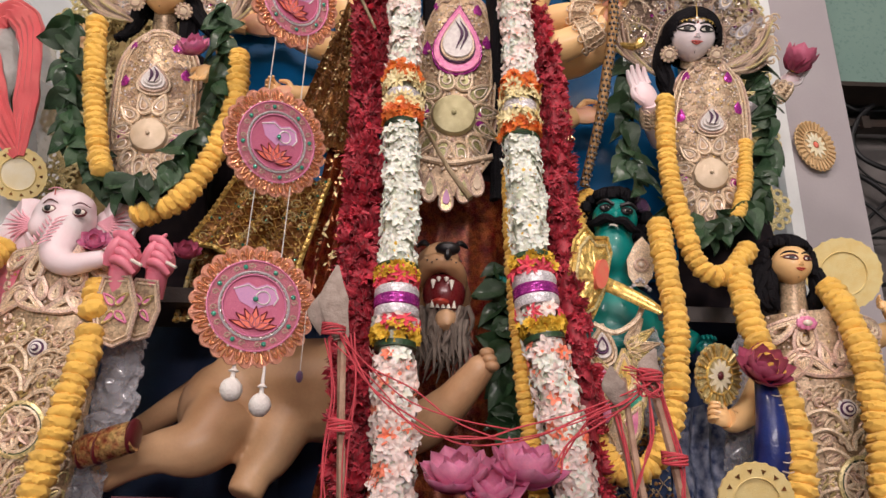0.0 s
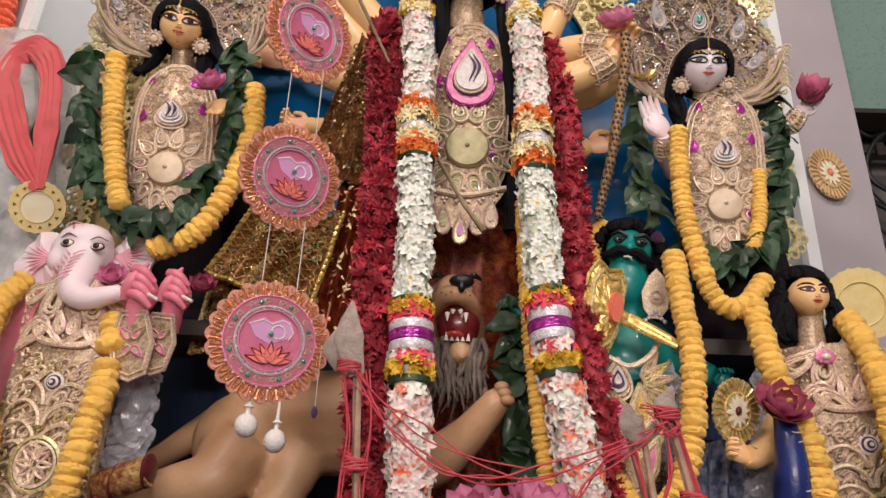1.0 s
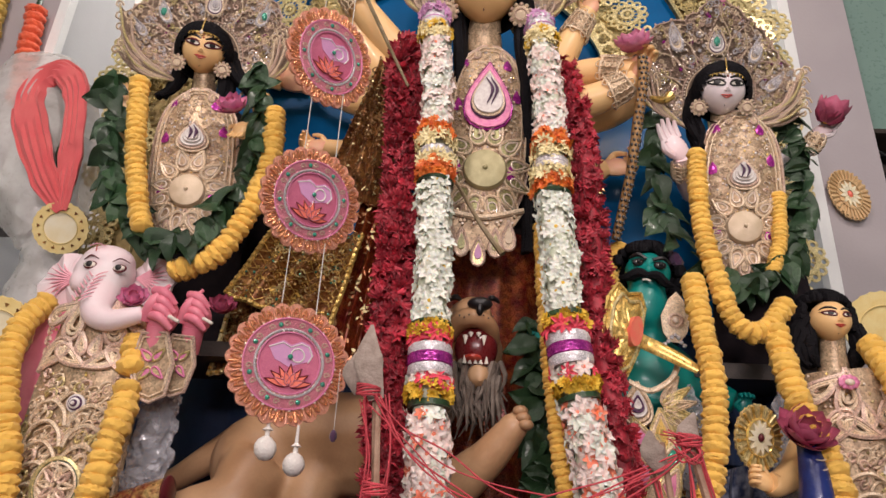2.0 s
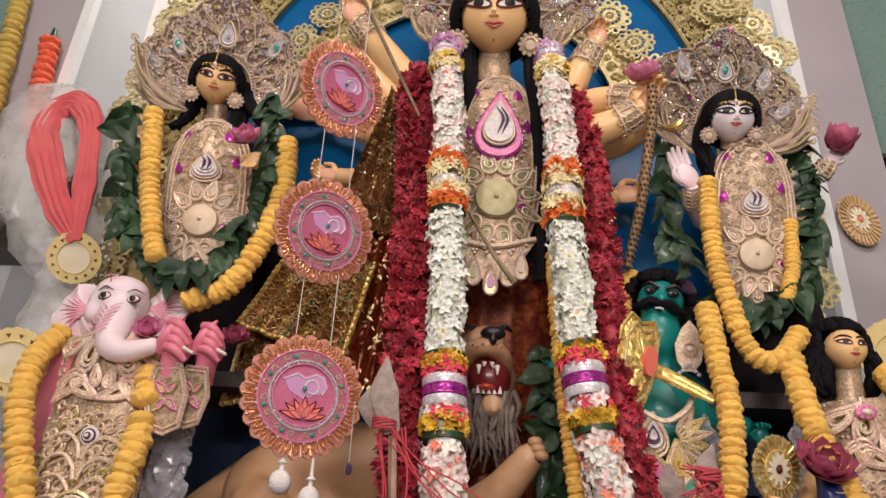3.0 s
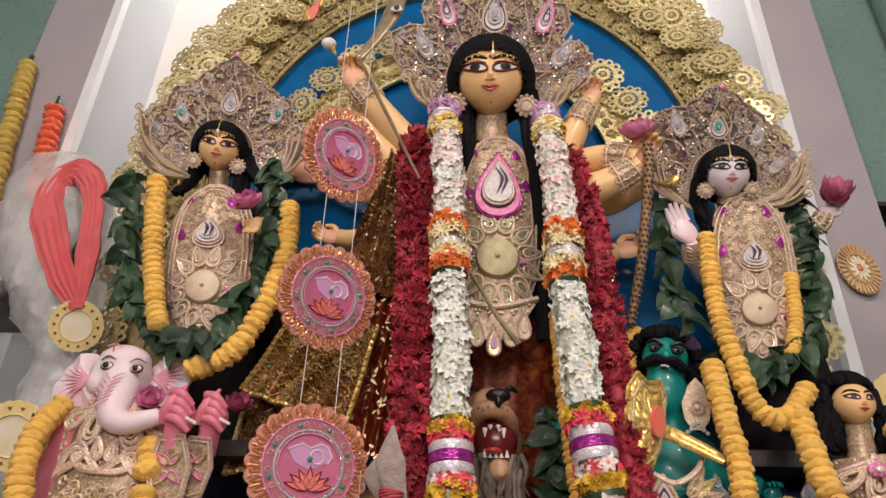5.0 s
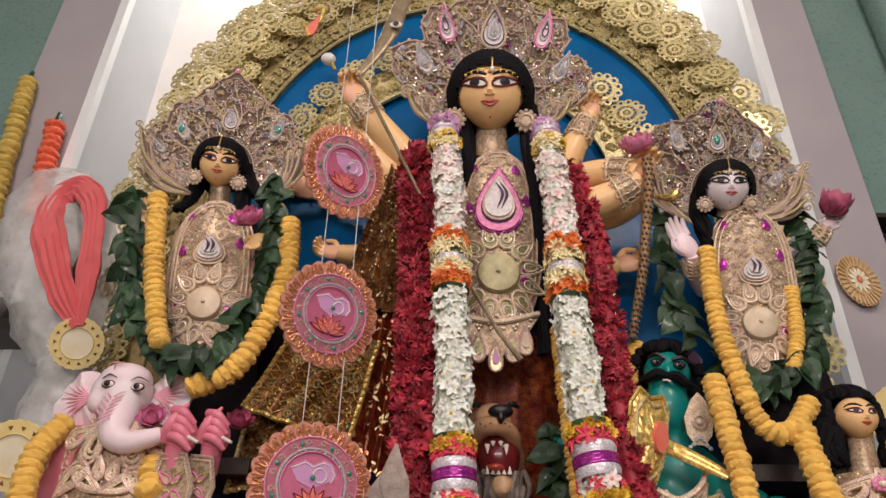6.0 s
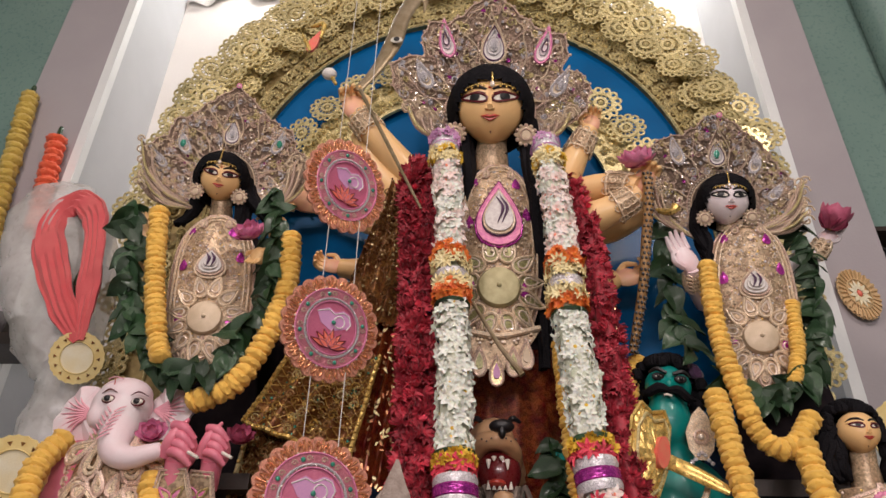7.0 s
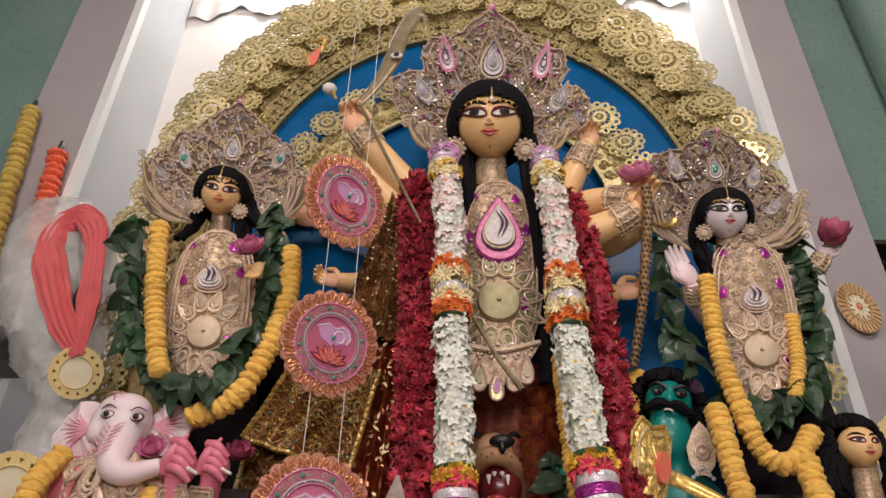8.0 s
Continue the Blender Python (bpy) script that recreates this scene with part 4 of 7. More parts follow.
# ---- idols ----
def head(b, m, r, skin, brow=INK, line=BROWNINK, lips=LIP, eye=1.0, look_dir=0.0, dot=True):
    """A painted clay head; its face looks along local -y, its half width is r."""
    h = 1.06

    def egg(v):
        k = np.where(v[:, 2] < 0, 1 - 0.30 * v[:, 2] ** 2, 1 - 0.06 * v[:, 2])
        return np.stack([v[:, 0] * k, v[:, 1] * np.where(v[:, 1] < 0, 1.0, 1.05), v[:, 2] * h], 1)

    ball(b, (0, 0, 0), r, skin, 26, 18, m=m, shape=egg)

    def y(x, z):
        k = 1 - 0.30 * (z / h) ** 2 if z < 0 else 1 - 0.06 * z / h
        return -math.sqrt(max(1 - (x / k) ** 2 - (z / h) ** 2, 0.02))

    def on(pts, lift):
        return [(r * x, r * (y(x, z) - lift), r * z) for x, z in pts]

    for s in (-1, 1):
        cx, cz, w = s * 0.44, 0.16, 0.27 * eye
        t = np.linspace(0, 2 * np.pi, 17)
        alm = [(cx + w * math.cos(a), cz + 0.34 * w * math.sin(a) * (1 - 0.25 * s * math.cos(a)) + 0.18 * w * s * math.cos(a)) for a in t]
        white = [(cx + w * .9 * math.cos(a), cz + 0.27 * w * math.sin(a) + 0.18 * w * s * math.cos(a)) for a in t[:-1]]
        v = on(white, 0.012) + on([(cx, cz)], 0.03)
        b.add(v, [(i, (i + 1) % 16, 16) for i in range(16)], IVORY, m)
        iris = [(cx + look_dir + 0.11 * eye * math.cos(a), cz + 0.09 * eye * math.sin(a)) for a in t[:-1]]
        v = on(iris, 0.034) + on([(cx + look_dir, cz)], 0.045)
        b.add(v, [(i, (i + 1) % 16, 16) for i in range(16)], INK, m)
        tube(b, on(alm, 0.014), r * 0.038, line, 5, m=m)
        tube(b, on([(cx - s * w * 0.9, cz + 0.09), (cx - s * 0.3 * w, cz + 0.15), (cx + s * 0.5 * w, cz + 0.13), (cx + s * w * 1.25, cz + 0.09)], 0.016), [r * .012, r * .03, r * .034, r * .014], line, 5, 10, m=m)
        tube(b, on([(s * 0.10, cz + 0.22), (cx - s * 0.1, cz + 0.33), (cx + s * 0.15, cz + 0.34), (cx + s * 0.36, cz + 0.22)], 0.012), [r * .035, r * .065, r * .058, r * .014], brow, 5, 12, m=m)
    tube(b, on([(0, 0.28), (0, 0.06), (0, -0.10)], -0.02) + [(0, r * (y(0, -.19) - 0.09), -r * .17)], [r * .05, r * .07, r * .10, r * .09], skin, 8, 10, m=m)
    for s in (-1, 1):
        q = on([(s * 0.09, -0.20)], 0.03)[0]
        b.add(*unit(q, (r * .06, r * .06, r * .05)), skin, m)
    tube(b, on([(-0.27, -0.40), (-0.09, -0.395), (0, -0.415), (0.09, -0.395), (0.27, -0.40)], 0.025), [r * .012, r * .04, r * .035, r * .04, r * .012], lips, 6, 12, m=m)
    tube(b, on([(-0.21, -0.425), (0, -0.50), (0.21, -0.425)], 0.03), [r * .012, r * .05, r * .012], lips, 6, 10, m=m)
    if dot:
        for z, k in ((0.45, 0.045), (0.58, 0.03)):
            b.add(*unit(on([(0, z)], 0.01)[0], (r * k, r * .02, r * k)), LIP, m)
    b.add(*unit(on([(0, -0.80)], 0.0)[0], (r * .02, r * .02, r * .05)), line, m)


def hair_cap(b, m, r, bulge=.24, low=-.30):
    """Combed hair over a head of half width r, open before the face, swelling away from the hairline."""
    nu, nv = 48, 30
    v, keep = [], []
    for i in range(nv + 1):
        t = math.pi * i / nv
        for j in range(nu):
            q = 2 * math.pi * j / nu
            x, y, z = math.sin(t) * math.cos(q), math.sin(t) * math.sin(q), math.cos(t)
            e = math.hypot(x / .90, (z - low) / .86) if y < 0 else 1.6 - .2 * y
            k = 1.03 + bulge * min(max((e - 1) / .30, 0), 1) ** .6 + .012 * math.sin(q * 24 + 6 * t)
            if abs(x) < .05 and y < .3 and z > 0:
                k -= .03
            v.append((x * k * r, y * k * r + .02 * r, z * k * r * 1.04))
            keep.append(e >= .97)
    f = []
    for i in range(nv):
        for j in range(nu):
            c = (i * nu + j, (i + 1) * nu + j, (i + 1) * nu + (j + 1) % nu, i * nu + (j + 1) % nu)
            if all(keep[n] for n in c):
                f.append(c)
    b.add(v, f, HAIR, m)


def unit(c, rad, nu=8, nv=6):
    """Corners and faces of a small ball."""
    t = Build()
    ball(t, c, rad, INK, nu, nv)
    return np.concatenate(t.v), t.f


def hand(b, m, s, skin, curl=0.3, thumb=1, palm=None):
    """A clay hand: wrist at the origin, fingers along local z, palm to local -y; s: its length."""
    ball(b, (0, 0, 0), (1, 1, 1), palm or skin, 12, 9, m=m @ Matrix.Translation((0, 0, s * .26)) @ Matrix.Diagonal((s * .22, s * .11, s * .30, 1)))
    for i, (x, l) in enumerate(((-.16, .38), (-.055, .44), (.055, .43), (.16, .34))):
        a = curl * 3.0
        p = [(x * s, 0, s * .45)]
        d = 0.0
        for k in range(3):
            d += a / 3 * (1.1 if k else 0.7)
            q = p[-1]
            p.append((q[0] * 1.04, q[1] - math.sin(d) * l * s / 3, q[2] + math.cos(d) * l * s / 3))
        tube(b, p, [s * .062, s * .06, s * .052, s * .03], skin, 7, 9, m=m)
    tube(b, [(thumb * .15 * s, 0, s * .15), (thumb * .28 * s, -.06 * s, s * .30), (thumb * (.30 - .2 * curl) * s, -(.08 + .12 * curl) * s, s * .46)], [s * .075, s * .065, s * .035], skin, 7, 9, m=m)


def toward(p, q, face_y=(0, -1, 0)):
    """Axes at p with local z to q and local -y turned to the viewer."""
    z = (Vector(q) - Vector(p)).normalized()
    y = -Vector(face_y)
    y = (y - z * y.dot(z)).normalized()
    x = y.cross(z)
    return Matrix(((x[0], y[0], z[0], p[0]), (x[1], y[1], z[1], p[1]), (x[2], y[2], z[2], p[2]), (0, 0, 0, 1)))


def arm(b, pts, radii, skin, length=0.12, curl=0.3, thumb=1, palm=None, reach=None, cuff=True, face=(0, -1, 0.3)):
    """An arm along pts with a hand at its end, bound with embroidered cuffs."""
    tube(b, pts, radii, skin, 14, 24)
    p = spline(pts, 24)
    if cuff:
        for i0, i1, k in ((13, 20, 1.10),):
            rr = np.interp(np.linspace(0, 1, 24), np.linspace(0, 1, len(radii)), radii)
            tube(b, p[i0:i1], list(rr[i0:i1] * k), NET, 14)
            _, x, y = frames(p)
            for i in range(i0, i1, 2):
                for a in np.linspace(0, 2 * np.pi, 8, endpoint=False):
                    o = math.cos(a) * x[i] + math.sin(a) * y[i]
                    if o[1] < 0.3:
                        c = p[i] + o * rr[i] * 1.13
                        t = np.cross(o, p[i1] - p[i0])
                        t /= np.linalg.norm(t) + 1e-9
                        u = np.cross(t, o)
                        k = [c + 0.011 * (math.cos(q) * t + 1.3 * math.sin(q) * u) for q in np.linspace(0, 2 * np.pi, 9)]
                        tube(b, k, 0.0022, ZARI, 4)
            for i in (i0, i1 - 1):
                ring = [p[i] + rr[i] * 1.14 * (math.cos(a) * x[i] + math.sin(a) * y[i]) for a in np.linspace(0, 2 * np.pi, 17)]
                tube(b, ring, 0.004, ZARI, 5)
    if length:
        e = np.array(p[-1])
        d = np.array(reach) if reach is not None else (p[-1] - p[-3])
        hand(b, toward(e - 0.01 * d / np.linalg.norm(d), e + d, face), length, skin, curl, thumb, palm)


def locks(b, pts_list, r, material=HAIR, n=6, jitter=0.012, seed=1, count=7):
    """Bundles of hair strands along lines."""
    g = random.Random(seed)
    for pts in pts_list:
        for i in range(count):
            p = [(x + g.uniform(-1, 1) * jitter, y + g.uniform(-1, 1) * jitter, z) for x, y, z in pts]
            tube(b, p, [r * g.uniform(.7, 1), r, r * .8, r * .4], material, n, 16)


def cloth_tube(b, levels, material, n=48, folds=0.0, count=14, seed=0):
    """A robe or skirt; levels: (x, y, z, half width, half depth) from the top down."""
    L = np.array(levels, float)
    t = np.linspace(0, 1, 26)
    S = np.stack([np.interp(t, np.linspace(0, 1, len(L)), L[:, i]) for i in range(5)], 1)
    v = []
    for k, (x, y, z, w, d) in zip(t, S):
        for a in np.linspace(0, 2 * np.pi, n, endpoint=False):
            f = 1 + folds * k * math.sin(a * count + 2 * math.sin(k * 5 + seed))
            v.append((x + w * f * math.cos(a), y + d * f * math.sin(a), z))
    f = [(i * n + j, i * n + (j + 1) % n, (i + 1) * n + (j + 1) % n, (i + 1) * n + j) for i in range(25) for j in range(n)]
    f += [tuple(range(n)), tuple(25 * n + j for j in range(n - 1, -1, -1))]
    b.add(v, f, material)


# ---- crowns and bodices ----
def crown(m, r, label, lobes, gems, wings=(), rosy=True, seed=1, ear=True, fr=1.0):
    """A fan-shaped crown round a head of half width r.

    lobes: (degrees, reach) round its outline; gems: (degrees, reach, size, lean, stone); wings: (foot, first tip, last tip, count) of feathered cords."""
    g = random.Random(seed)
    base, c1 = (ROSENET, ROSE) if rosy else (NET, ZARI)
    ob = thing("crown", label, "crown", m @ Matrix.Scale(r, 4), "crowns of the idols")
    lobe_d, lobe_r = [q[0] for q in lobes], [q[1] for q in lobes]
    th = np.radians(np.linspace(lobe_d[0], lobe_d[-1], 110))

    def rim(a):
        d = math.degrees(a)
        return float(np.interp(d, lobe_d, lobe_r)) - 0.05 + 0.10 * abs(math.sin(a * 17))

    def bowl(x, z):
        return 0.34 - 0.16 * (math.hypot(x, z) - 1)

    inner = [(0.98 * math.cos(a), 1.06 * math.sin(a)) for a in th]
    out = [(rim(a) * math.cos(a), rim(a) * math.sin(a)) for a in th]
    b = Build()
    rowsn = 7
    v = []
    for a, i, o in zip(th, inner, out):
        for k in range(rowsn):
            x, z = i[0] + (o[0] - i[0]) * k / (rowsn - 1), i[1] + (o[1] - i[1]) * k / (rowsn - 1)
            v.append((x, bowl(x, z), z))
    n0 = len(v)
    v += [(x, y + 0.06, z) for x, y, z in v]
    f = []
    for i in range(len(th) - 1):
        for k in range(rowsn - 1):
            q = (i * rowsn + k, i * rowsn + k + 1, (i + 1) * rowsn + k + 1, (i + 1) * rowsn + k)
            f += [q, tuple(n0 + e for e in q[::-1])]
        f.append((i * rowsn + rowsn - 1, n0 + i * rowsn + rowsn - 1, n0 + (i + 1) * rowsn + rowsn - 1, (i + 1) * rowsn + rowsn - 1))
    b.add(v, f, DARKNET)
    part("crown_board", b, ob, "sequinned lobed board")

    def on(pts, lift):
        return [(x, bowl(x, z) - lift, z) for x, z in pts]

    b = Build()
    tube(b, on(out, 0.02), 0.030, c1, 5)
    tube(b, on([(x * .94, z * .94) for x, z in out], 0.02), 0.022, ZARI, 5)
    for q in (1.14, 1.30):
        tube(b, on([(q * math.cos(a), (q + .06) * math.sin(a)) for a in th], 0.02), 0.03, ZARI if q < 1.2 else c1, 5)
    for i in range(0, 110, 2):
        x, z = out[i]
        b.add(*unit((x * 1.015, bowl(x, z) - 0.02, z * 1.015), (.045, .045, .045), 6, 5), c1)
    part("edging", b, ob, "twisted cord edging")
    b = Build()
    for i in range(46):
        a = th[0] + (th[-1] - th[0]) * i / 45
        b.add(*unit((1.22 * math.cos(a), bowl(1.22, 0) - 0.03, 1.28 * math.sin(a)), (.042, .042, .042), 7, 5), PEARL)
    part("bead_band", b, ob, "pearl bead band")
    b = Build()
    for i in range(820):
        a = g.uniform(th[0], th[-1])
        top_k = max(rim(a) - 0.10, 1.42)
        k = math.sqrt(g.uniform(1.36 ** 2, top_k ** 2))
        c = np.array((k * math.cos(a), k * math.sin(a)))
        z = g.random()
        if z < 0.5:
            w = curlpts(g.uniform(.07, .17), g.uniform(0.7, 1.5), 9)
            q = g.uniform(0, 6.3)
            w = w @ np.array([[math.cos(q), -math.sin(q)], [math.sin(q), math.cos(q)]]) + c
            tube(b, on(w, 0.04), g.uniform(.018, .036), g.choice((c1, ZARI, ROSE, SILVER, ZARI, GOLD)), 4)
        elif z < 0.88:
            q = g.uniform(.025, .06)
            b.add(*unit(on([c], 0.05)[0], (q, q, q), 6, 4), g.choice((PEARL, c1, ZARI, SILVER, PEARL)))
        else:
            b.add(*unit(on([c], 0.03)[0], (.08, .03, .08), 5, 4), g.choice((MAGENTA, SILVER, GOLD, SILVER, SATIN)))
    for i in range(26):
        a = th[0] + (th[-1] - th[0]) * (i + .5) / 26
        q = [((1.34 + (rim(a) - 1.42) * t) * math.cos(a + .10 * math.sin(5 * t) * (1 if i % 2 else -1)), (1.34 + (rim(a) - 1.42) * t) * math.sin(a + .10 * math.sin(5 * t) * (1 if i % 2 else -1))) for t in np.linspace(0, 1, 12)]
        tube(b, on(q, .05), [.035, .03, .02], c1 if i % 2 else ZARI, 5)
    part("filigree", b, ob, "fine cord curls and beads", kind="stuff")
    for d, k, s, lean, stone in gems:
        a = math.radians(d)
        b = Build()
        c, turn = (k * math.cos(a), k * math.sin(a)), math.radians((d - 90) * 0.6)
        rot = np.array([[math.cos(turn), math.sin(turn)], [-math.sin(turn), math.cos(turn)]])
        y0 = bowl(*c)
        wide = .78 if lean == 0 else .50
        edge, face = (ZARI, WHITECORD) if lean == 0 else (PINKCORD, PINKW) if stone is PINKCORD else (SILVER, SATIN)
        plate(b, droppts(wide * s, s, 20, lean) @ rot + c, y0 - .06, y0, face)
        for j, (q, w, mt) in enumerate(((1.08, .045, edge), (.92, .022, PLUM if lean == 0 else WHITECORD), (.62, .018, SILVER), (.40, .018, PLUM if stone is PINKCORD else WHITECORD))):
            p = droppts(wide * s * q, s * q, 20, lean) @ rot + c
            tube(b, [(x, y0 - .065 - .010 * j, z) for x, z in np.vstack([p, p[:1]])], w, mt, 5)
        for j in range(16):
            x, z = (droppts(wide * s * 1.25, s * 1.2, 16, lean) @ rot + c)[j]
            b.add(*unit((x, y0 - .06, z), (.035, .035, .035), 6, 4), PEARL if j % 2 else ZARI)
        if stone is not PINKCORD:
            b.add(*unit((c[0] + .1 * lean * s, y0 - .08, c[1] - .12 * s), (.26 * s, .06, .36 * s), 10, 7), stone)
        part("paisley", b, ob, "cord paisley with a stone")
    for foot, tip0, tip1, count in wings:
        foot, tip0, tip1 = np.array(foot), np.array(tip0), np.array(tip1)
        b = Build()
        tips = [foot + (tip0 + (tip1 - tip0) * i / (count - 1) - foot) * (.90 + .12 * math.sin(i * 1.9)) * g.uniform(.94, 1.04) for i in range(count)]
        bend = 1 if tip0[0] > 0 else -1
        lines = []
        for i, tp in enumerate(tips):
            d = tp - foot
            mid = foot + d * .55 + np.array((-d[1], d[0])) * .16 * -bend
            q = spline(np.array([(foot[0], 0, foot[1]), (mid[0], 0, mid[1]), (tp[0], 0, tp[1])]), 14)
            lines.append([(x, -.16 - .22 * math.sin(math.pi * k / 13) - .01 * (i % 2), z) for k, (x, _, z) in enumerate(q)])
            tube(b, lines[-1], [.05, .06, .035], (ROSE, GOLD, ROSE, ZARI, DARKNET)[i % 5], 6)
            for k in range(3, 14, 2):
                x, y, z = lines[-1][k]
                b.add(*unit((x, y - .03, z), (.028, .028, .028), 5, 4), g.choice((PEARL, SILVER, ZARI)))
            w = curlpts(g.uniform(.14, .26), 1.2, 10) + tp
            tube(b, [(x, -.20, z) for x, z in w], .04, ZARI, 4)
        v = [(x, y + .05, z) for l in lines for x, y, z in l]
        b.add(v, [(i * 14 + k, i * 14 + k + 1, (i + 1) * 14 + k + 1, (i + 1) * 14 + k) for i in range(count - 1) for k in range(13)], DARKNET)
        part("side_wing", b, ob, "feathered cord side wing")
    b = Build()
    z = rim(math.pi / 2)
    for i in range(9):
        a = 2 * math.pi * i / 9
        b.add(*unit((.07 * math.cos(a), bowl(0, z) - .02, z + .02 + .07 * math.sin(a)), (.05, .05, .05), 7, 5), PINKCORD if rosy else c1)
    b.add(*unit((0, bowl(0, z) - .05, z + .02), (.06, .05, .06), 8, 6), PEARL)
    part("finial", b, ob, "small pink flower finial" if rosy else "")
    b = Build()
    yo = -0.40
    tube(b, [(0, yo - .62 * fr, 1.02), (0, yo - .92 * fr, .80 * fr), (0, yo - .99 * fr, .56 * fr)], .024, GOLD2, 5, 8)
    b.add(*unit((0, yo - 1.03 * fr, .48 * fr), (.07, .05, .09)), PEARL)
    for s in (-1, 1):
        p = [(s * .06 * fr, yo - 1.0 * fr, .50 * fr), (s * .35 * fr, yo - .95 * fr, .50 * fr), (s * .64 * fr, yo - .80 * fr, .46 * fr), (s * .88 * fr, yo - .55 * fr, .38 * fr)]
        tube(b, p, .016, GOLD2, 5, 10)
        for q in spline(p, 6):
            b.add(*unit((q[0], q[1] - .01, q[2] - .05), (.025, .02, .045), 6, 5), GOLD2)
    part("forehead_chain", b, ob, "gold forehead chain")
    if ear:
        for s in (-1, 1):
            b = Build()
            c = (s * 1.04 * fr, -.62, -.72)
            lathe(b, [(.26, -.02), (.20, -.07), (.08, -.10)], SATIN, 16, Matrix.Translation(c))
            for i in range(12):
                a = 2 * math.pi * i / 12
                b.add(*unit((c[0] + .27 * math.cos(a), c[1] - .04, c[2] + .27 * math.sin(a)), (.06, .04, .06), 6, 5), ROSE if i % 2 else ZARI)
            cord(b, ringpts(.15, .15, 16) + (c[0], c[2]), c[1] - .1, .025, ROSE, True, 5)
            part("earring", b, ob, "round pearl earring")
    return ob


def bodice(m, w, h, label, seed=1, big=False, cz=.29, bz=-.39):
    """An embroidered breastplate: domed sequin cloth, cord edging, a paisley drop, a round boss and a wreath of petals."""
    g = random.Random(seed)
    ob = thing("bodice", label, "bodice", m, "embroidered bodices")
    d = w * 0.55

    def half(t):
        return w * (1 - 0.18 * t * t) * (max(1 - abs(t) ** 5, 0) ** 0.5 if t > 0 else max(1 - abs(t) ** 3.2, 0) ** 0.5)

    def y(x, z):
        t = min(max(z / h, -1), 1)
        k = max(half(t), 1e-4)
        return -d * math.sqrt(max(1 - min(abs(x) / k, 1) ** 2 * 0.9, 0.05)) * (1 - 0.3 * abs(t) ** 4)

    def on(pts, lift):
        return [(x, y(x, z) - lift, z) for x, z in pts]

    b = Build()
    nz, nx = 25, 13
    v = []
    for i in range(nz):
        t = -0.995 + 1.99 * i / (nz - 1)
        for j in range(nx):
            x = half(t) * (-1 + 2 * j / (nx - 1))
            v.append((x, y(x, t * h), t * h))
    b.add(v, [(i * nx + j, i * nx + j + 1, (i + 1) * nx + j + 1, (i + 1) * nx + j) for i in range(nz - 1) for j in range(nx - 1)] + [tuple(range(nx)), tuple((nz - 1) * nx + j for j in range(nx))], NET)
    part("cloth", b, ob, "beige sequinned cloth")
    b = Build()
    t = np.linspace(-0.99, 0.99, 40)
    for q, wd, mt in ((1.0, .005, ROSE), (.90, .0035, ZARI), (.80, .0025, ZARI)):
        out = [(half(k) * q, k * h * (0.98 if q == 1 else q ** .5)) for k in t] + [(-half(k) * q, k * h * (0.98 if q == 1 else q ** .5)) for k in t[::-1]]
        tube(b, on(out + out[:1], .003), wd, mt, 5)
    part("edging", b, ob, "twisted cord edging")
    b = Build()
    for i in range(800):
        x, z = g.uniform(-.9, .9) * w, g.uniform(-.94, .94) * h
        if abs(x) > half(z / h) * 0.88:
            continue
        k = g.random()
        if k < 0.35:
            c = curlpts(g.uniform(.006, .012), g.uniform(.7, 1.4), 8) + (x, z)
            tube(b, on(c, .003), .0014, g.choice((ZARI, ROSE, ZARI)), 4)
        else:
            q = g.uniform(.0022, .0042)
            b.add(*unit(on([(x, z)], .001)[0], (q, .002, q), 5, 4), g.choice((PEARL, ZARI, GOLD2, SILVER, SILVER, ROSE)))
    part("sequins", b, ob, "scattered beads and sequins", kind="stuff")
    for x, z in ((-.62, .78), (.45, .74), (-.72, .30), (.70, .40), (-.66, -.36), (.60, -.40)):
        b = Build()
        k = droppts(.15 * w, .075 * h, 10) + (x * w * 0.95, z * h)
        v = on(k, .004)
        b.add(v + on([(x * w * .95, z * h)], .009), [(i, (i + 1) % 10, 10) for i in range(10)], MAGENTA)
        part("foil_patch", b, ob, "magenta foil patch")
    cz, bz = cz * h, bz * h
    s = .72 * w if big else .38 * w
    b = Build()
    hz = 1.25 if big else 1.1
    y0 = y(0, cz) - .004
    cols = ((1.0, MAGENTA), (.94, PINKCORD), (.70, PLUM), (.66, ZARI), (.58, WHITECORD)) if big else ((1.0, ZARI), (.84, ROSE), (.68, WHITECORD), (.5, WHITECORD), (.34, WHITECORD))
    for j, (q, mt) in enumerate(cols):
        plate(b, droppts(s * q * (1.05 if big else 1.35), s * hz * q, 22) + (0, cz), y0 - .004 * (j + 1), y0 + .02, mt)
        k = droppts(s * q * (1.05 if big else 1.35), s * hz * q, 22) + (0, cz)
        cord(b, k, y0 - .004 * (j + 1), .0028, mt, True, 5)
    if big:
        for x, z in droppts(s * 1.22, s * hz * 1.13, 34) + (0, cz):
            b.add(*unit(on([(min(max(x, -.92 * w), .92 * w), z)], .008)[0], (.0055, .005, .0055), 6, 4), ZARI)
    for x in ((-.0, .14) if big else (-.16, .16)):
        tube(b, [(x * s - .1 * s, y0 - .022, cz + s * .55), (x * s + .12 * s, y0 - .024, cz + .1 * s), (x * s - .05 * s, y0 - .023, cz - s * .45)], [.001, s * (.06 if big else .11), .001], PLUM, 5, 10)
    part("paisley_drop", b, ob, "pink and white cord paisley drop" if big else "white cord paisley drop with plum slits")
    br = .47 * w if big else .40 * w
    y1 = y(0, bz)
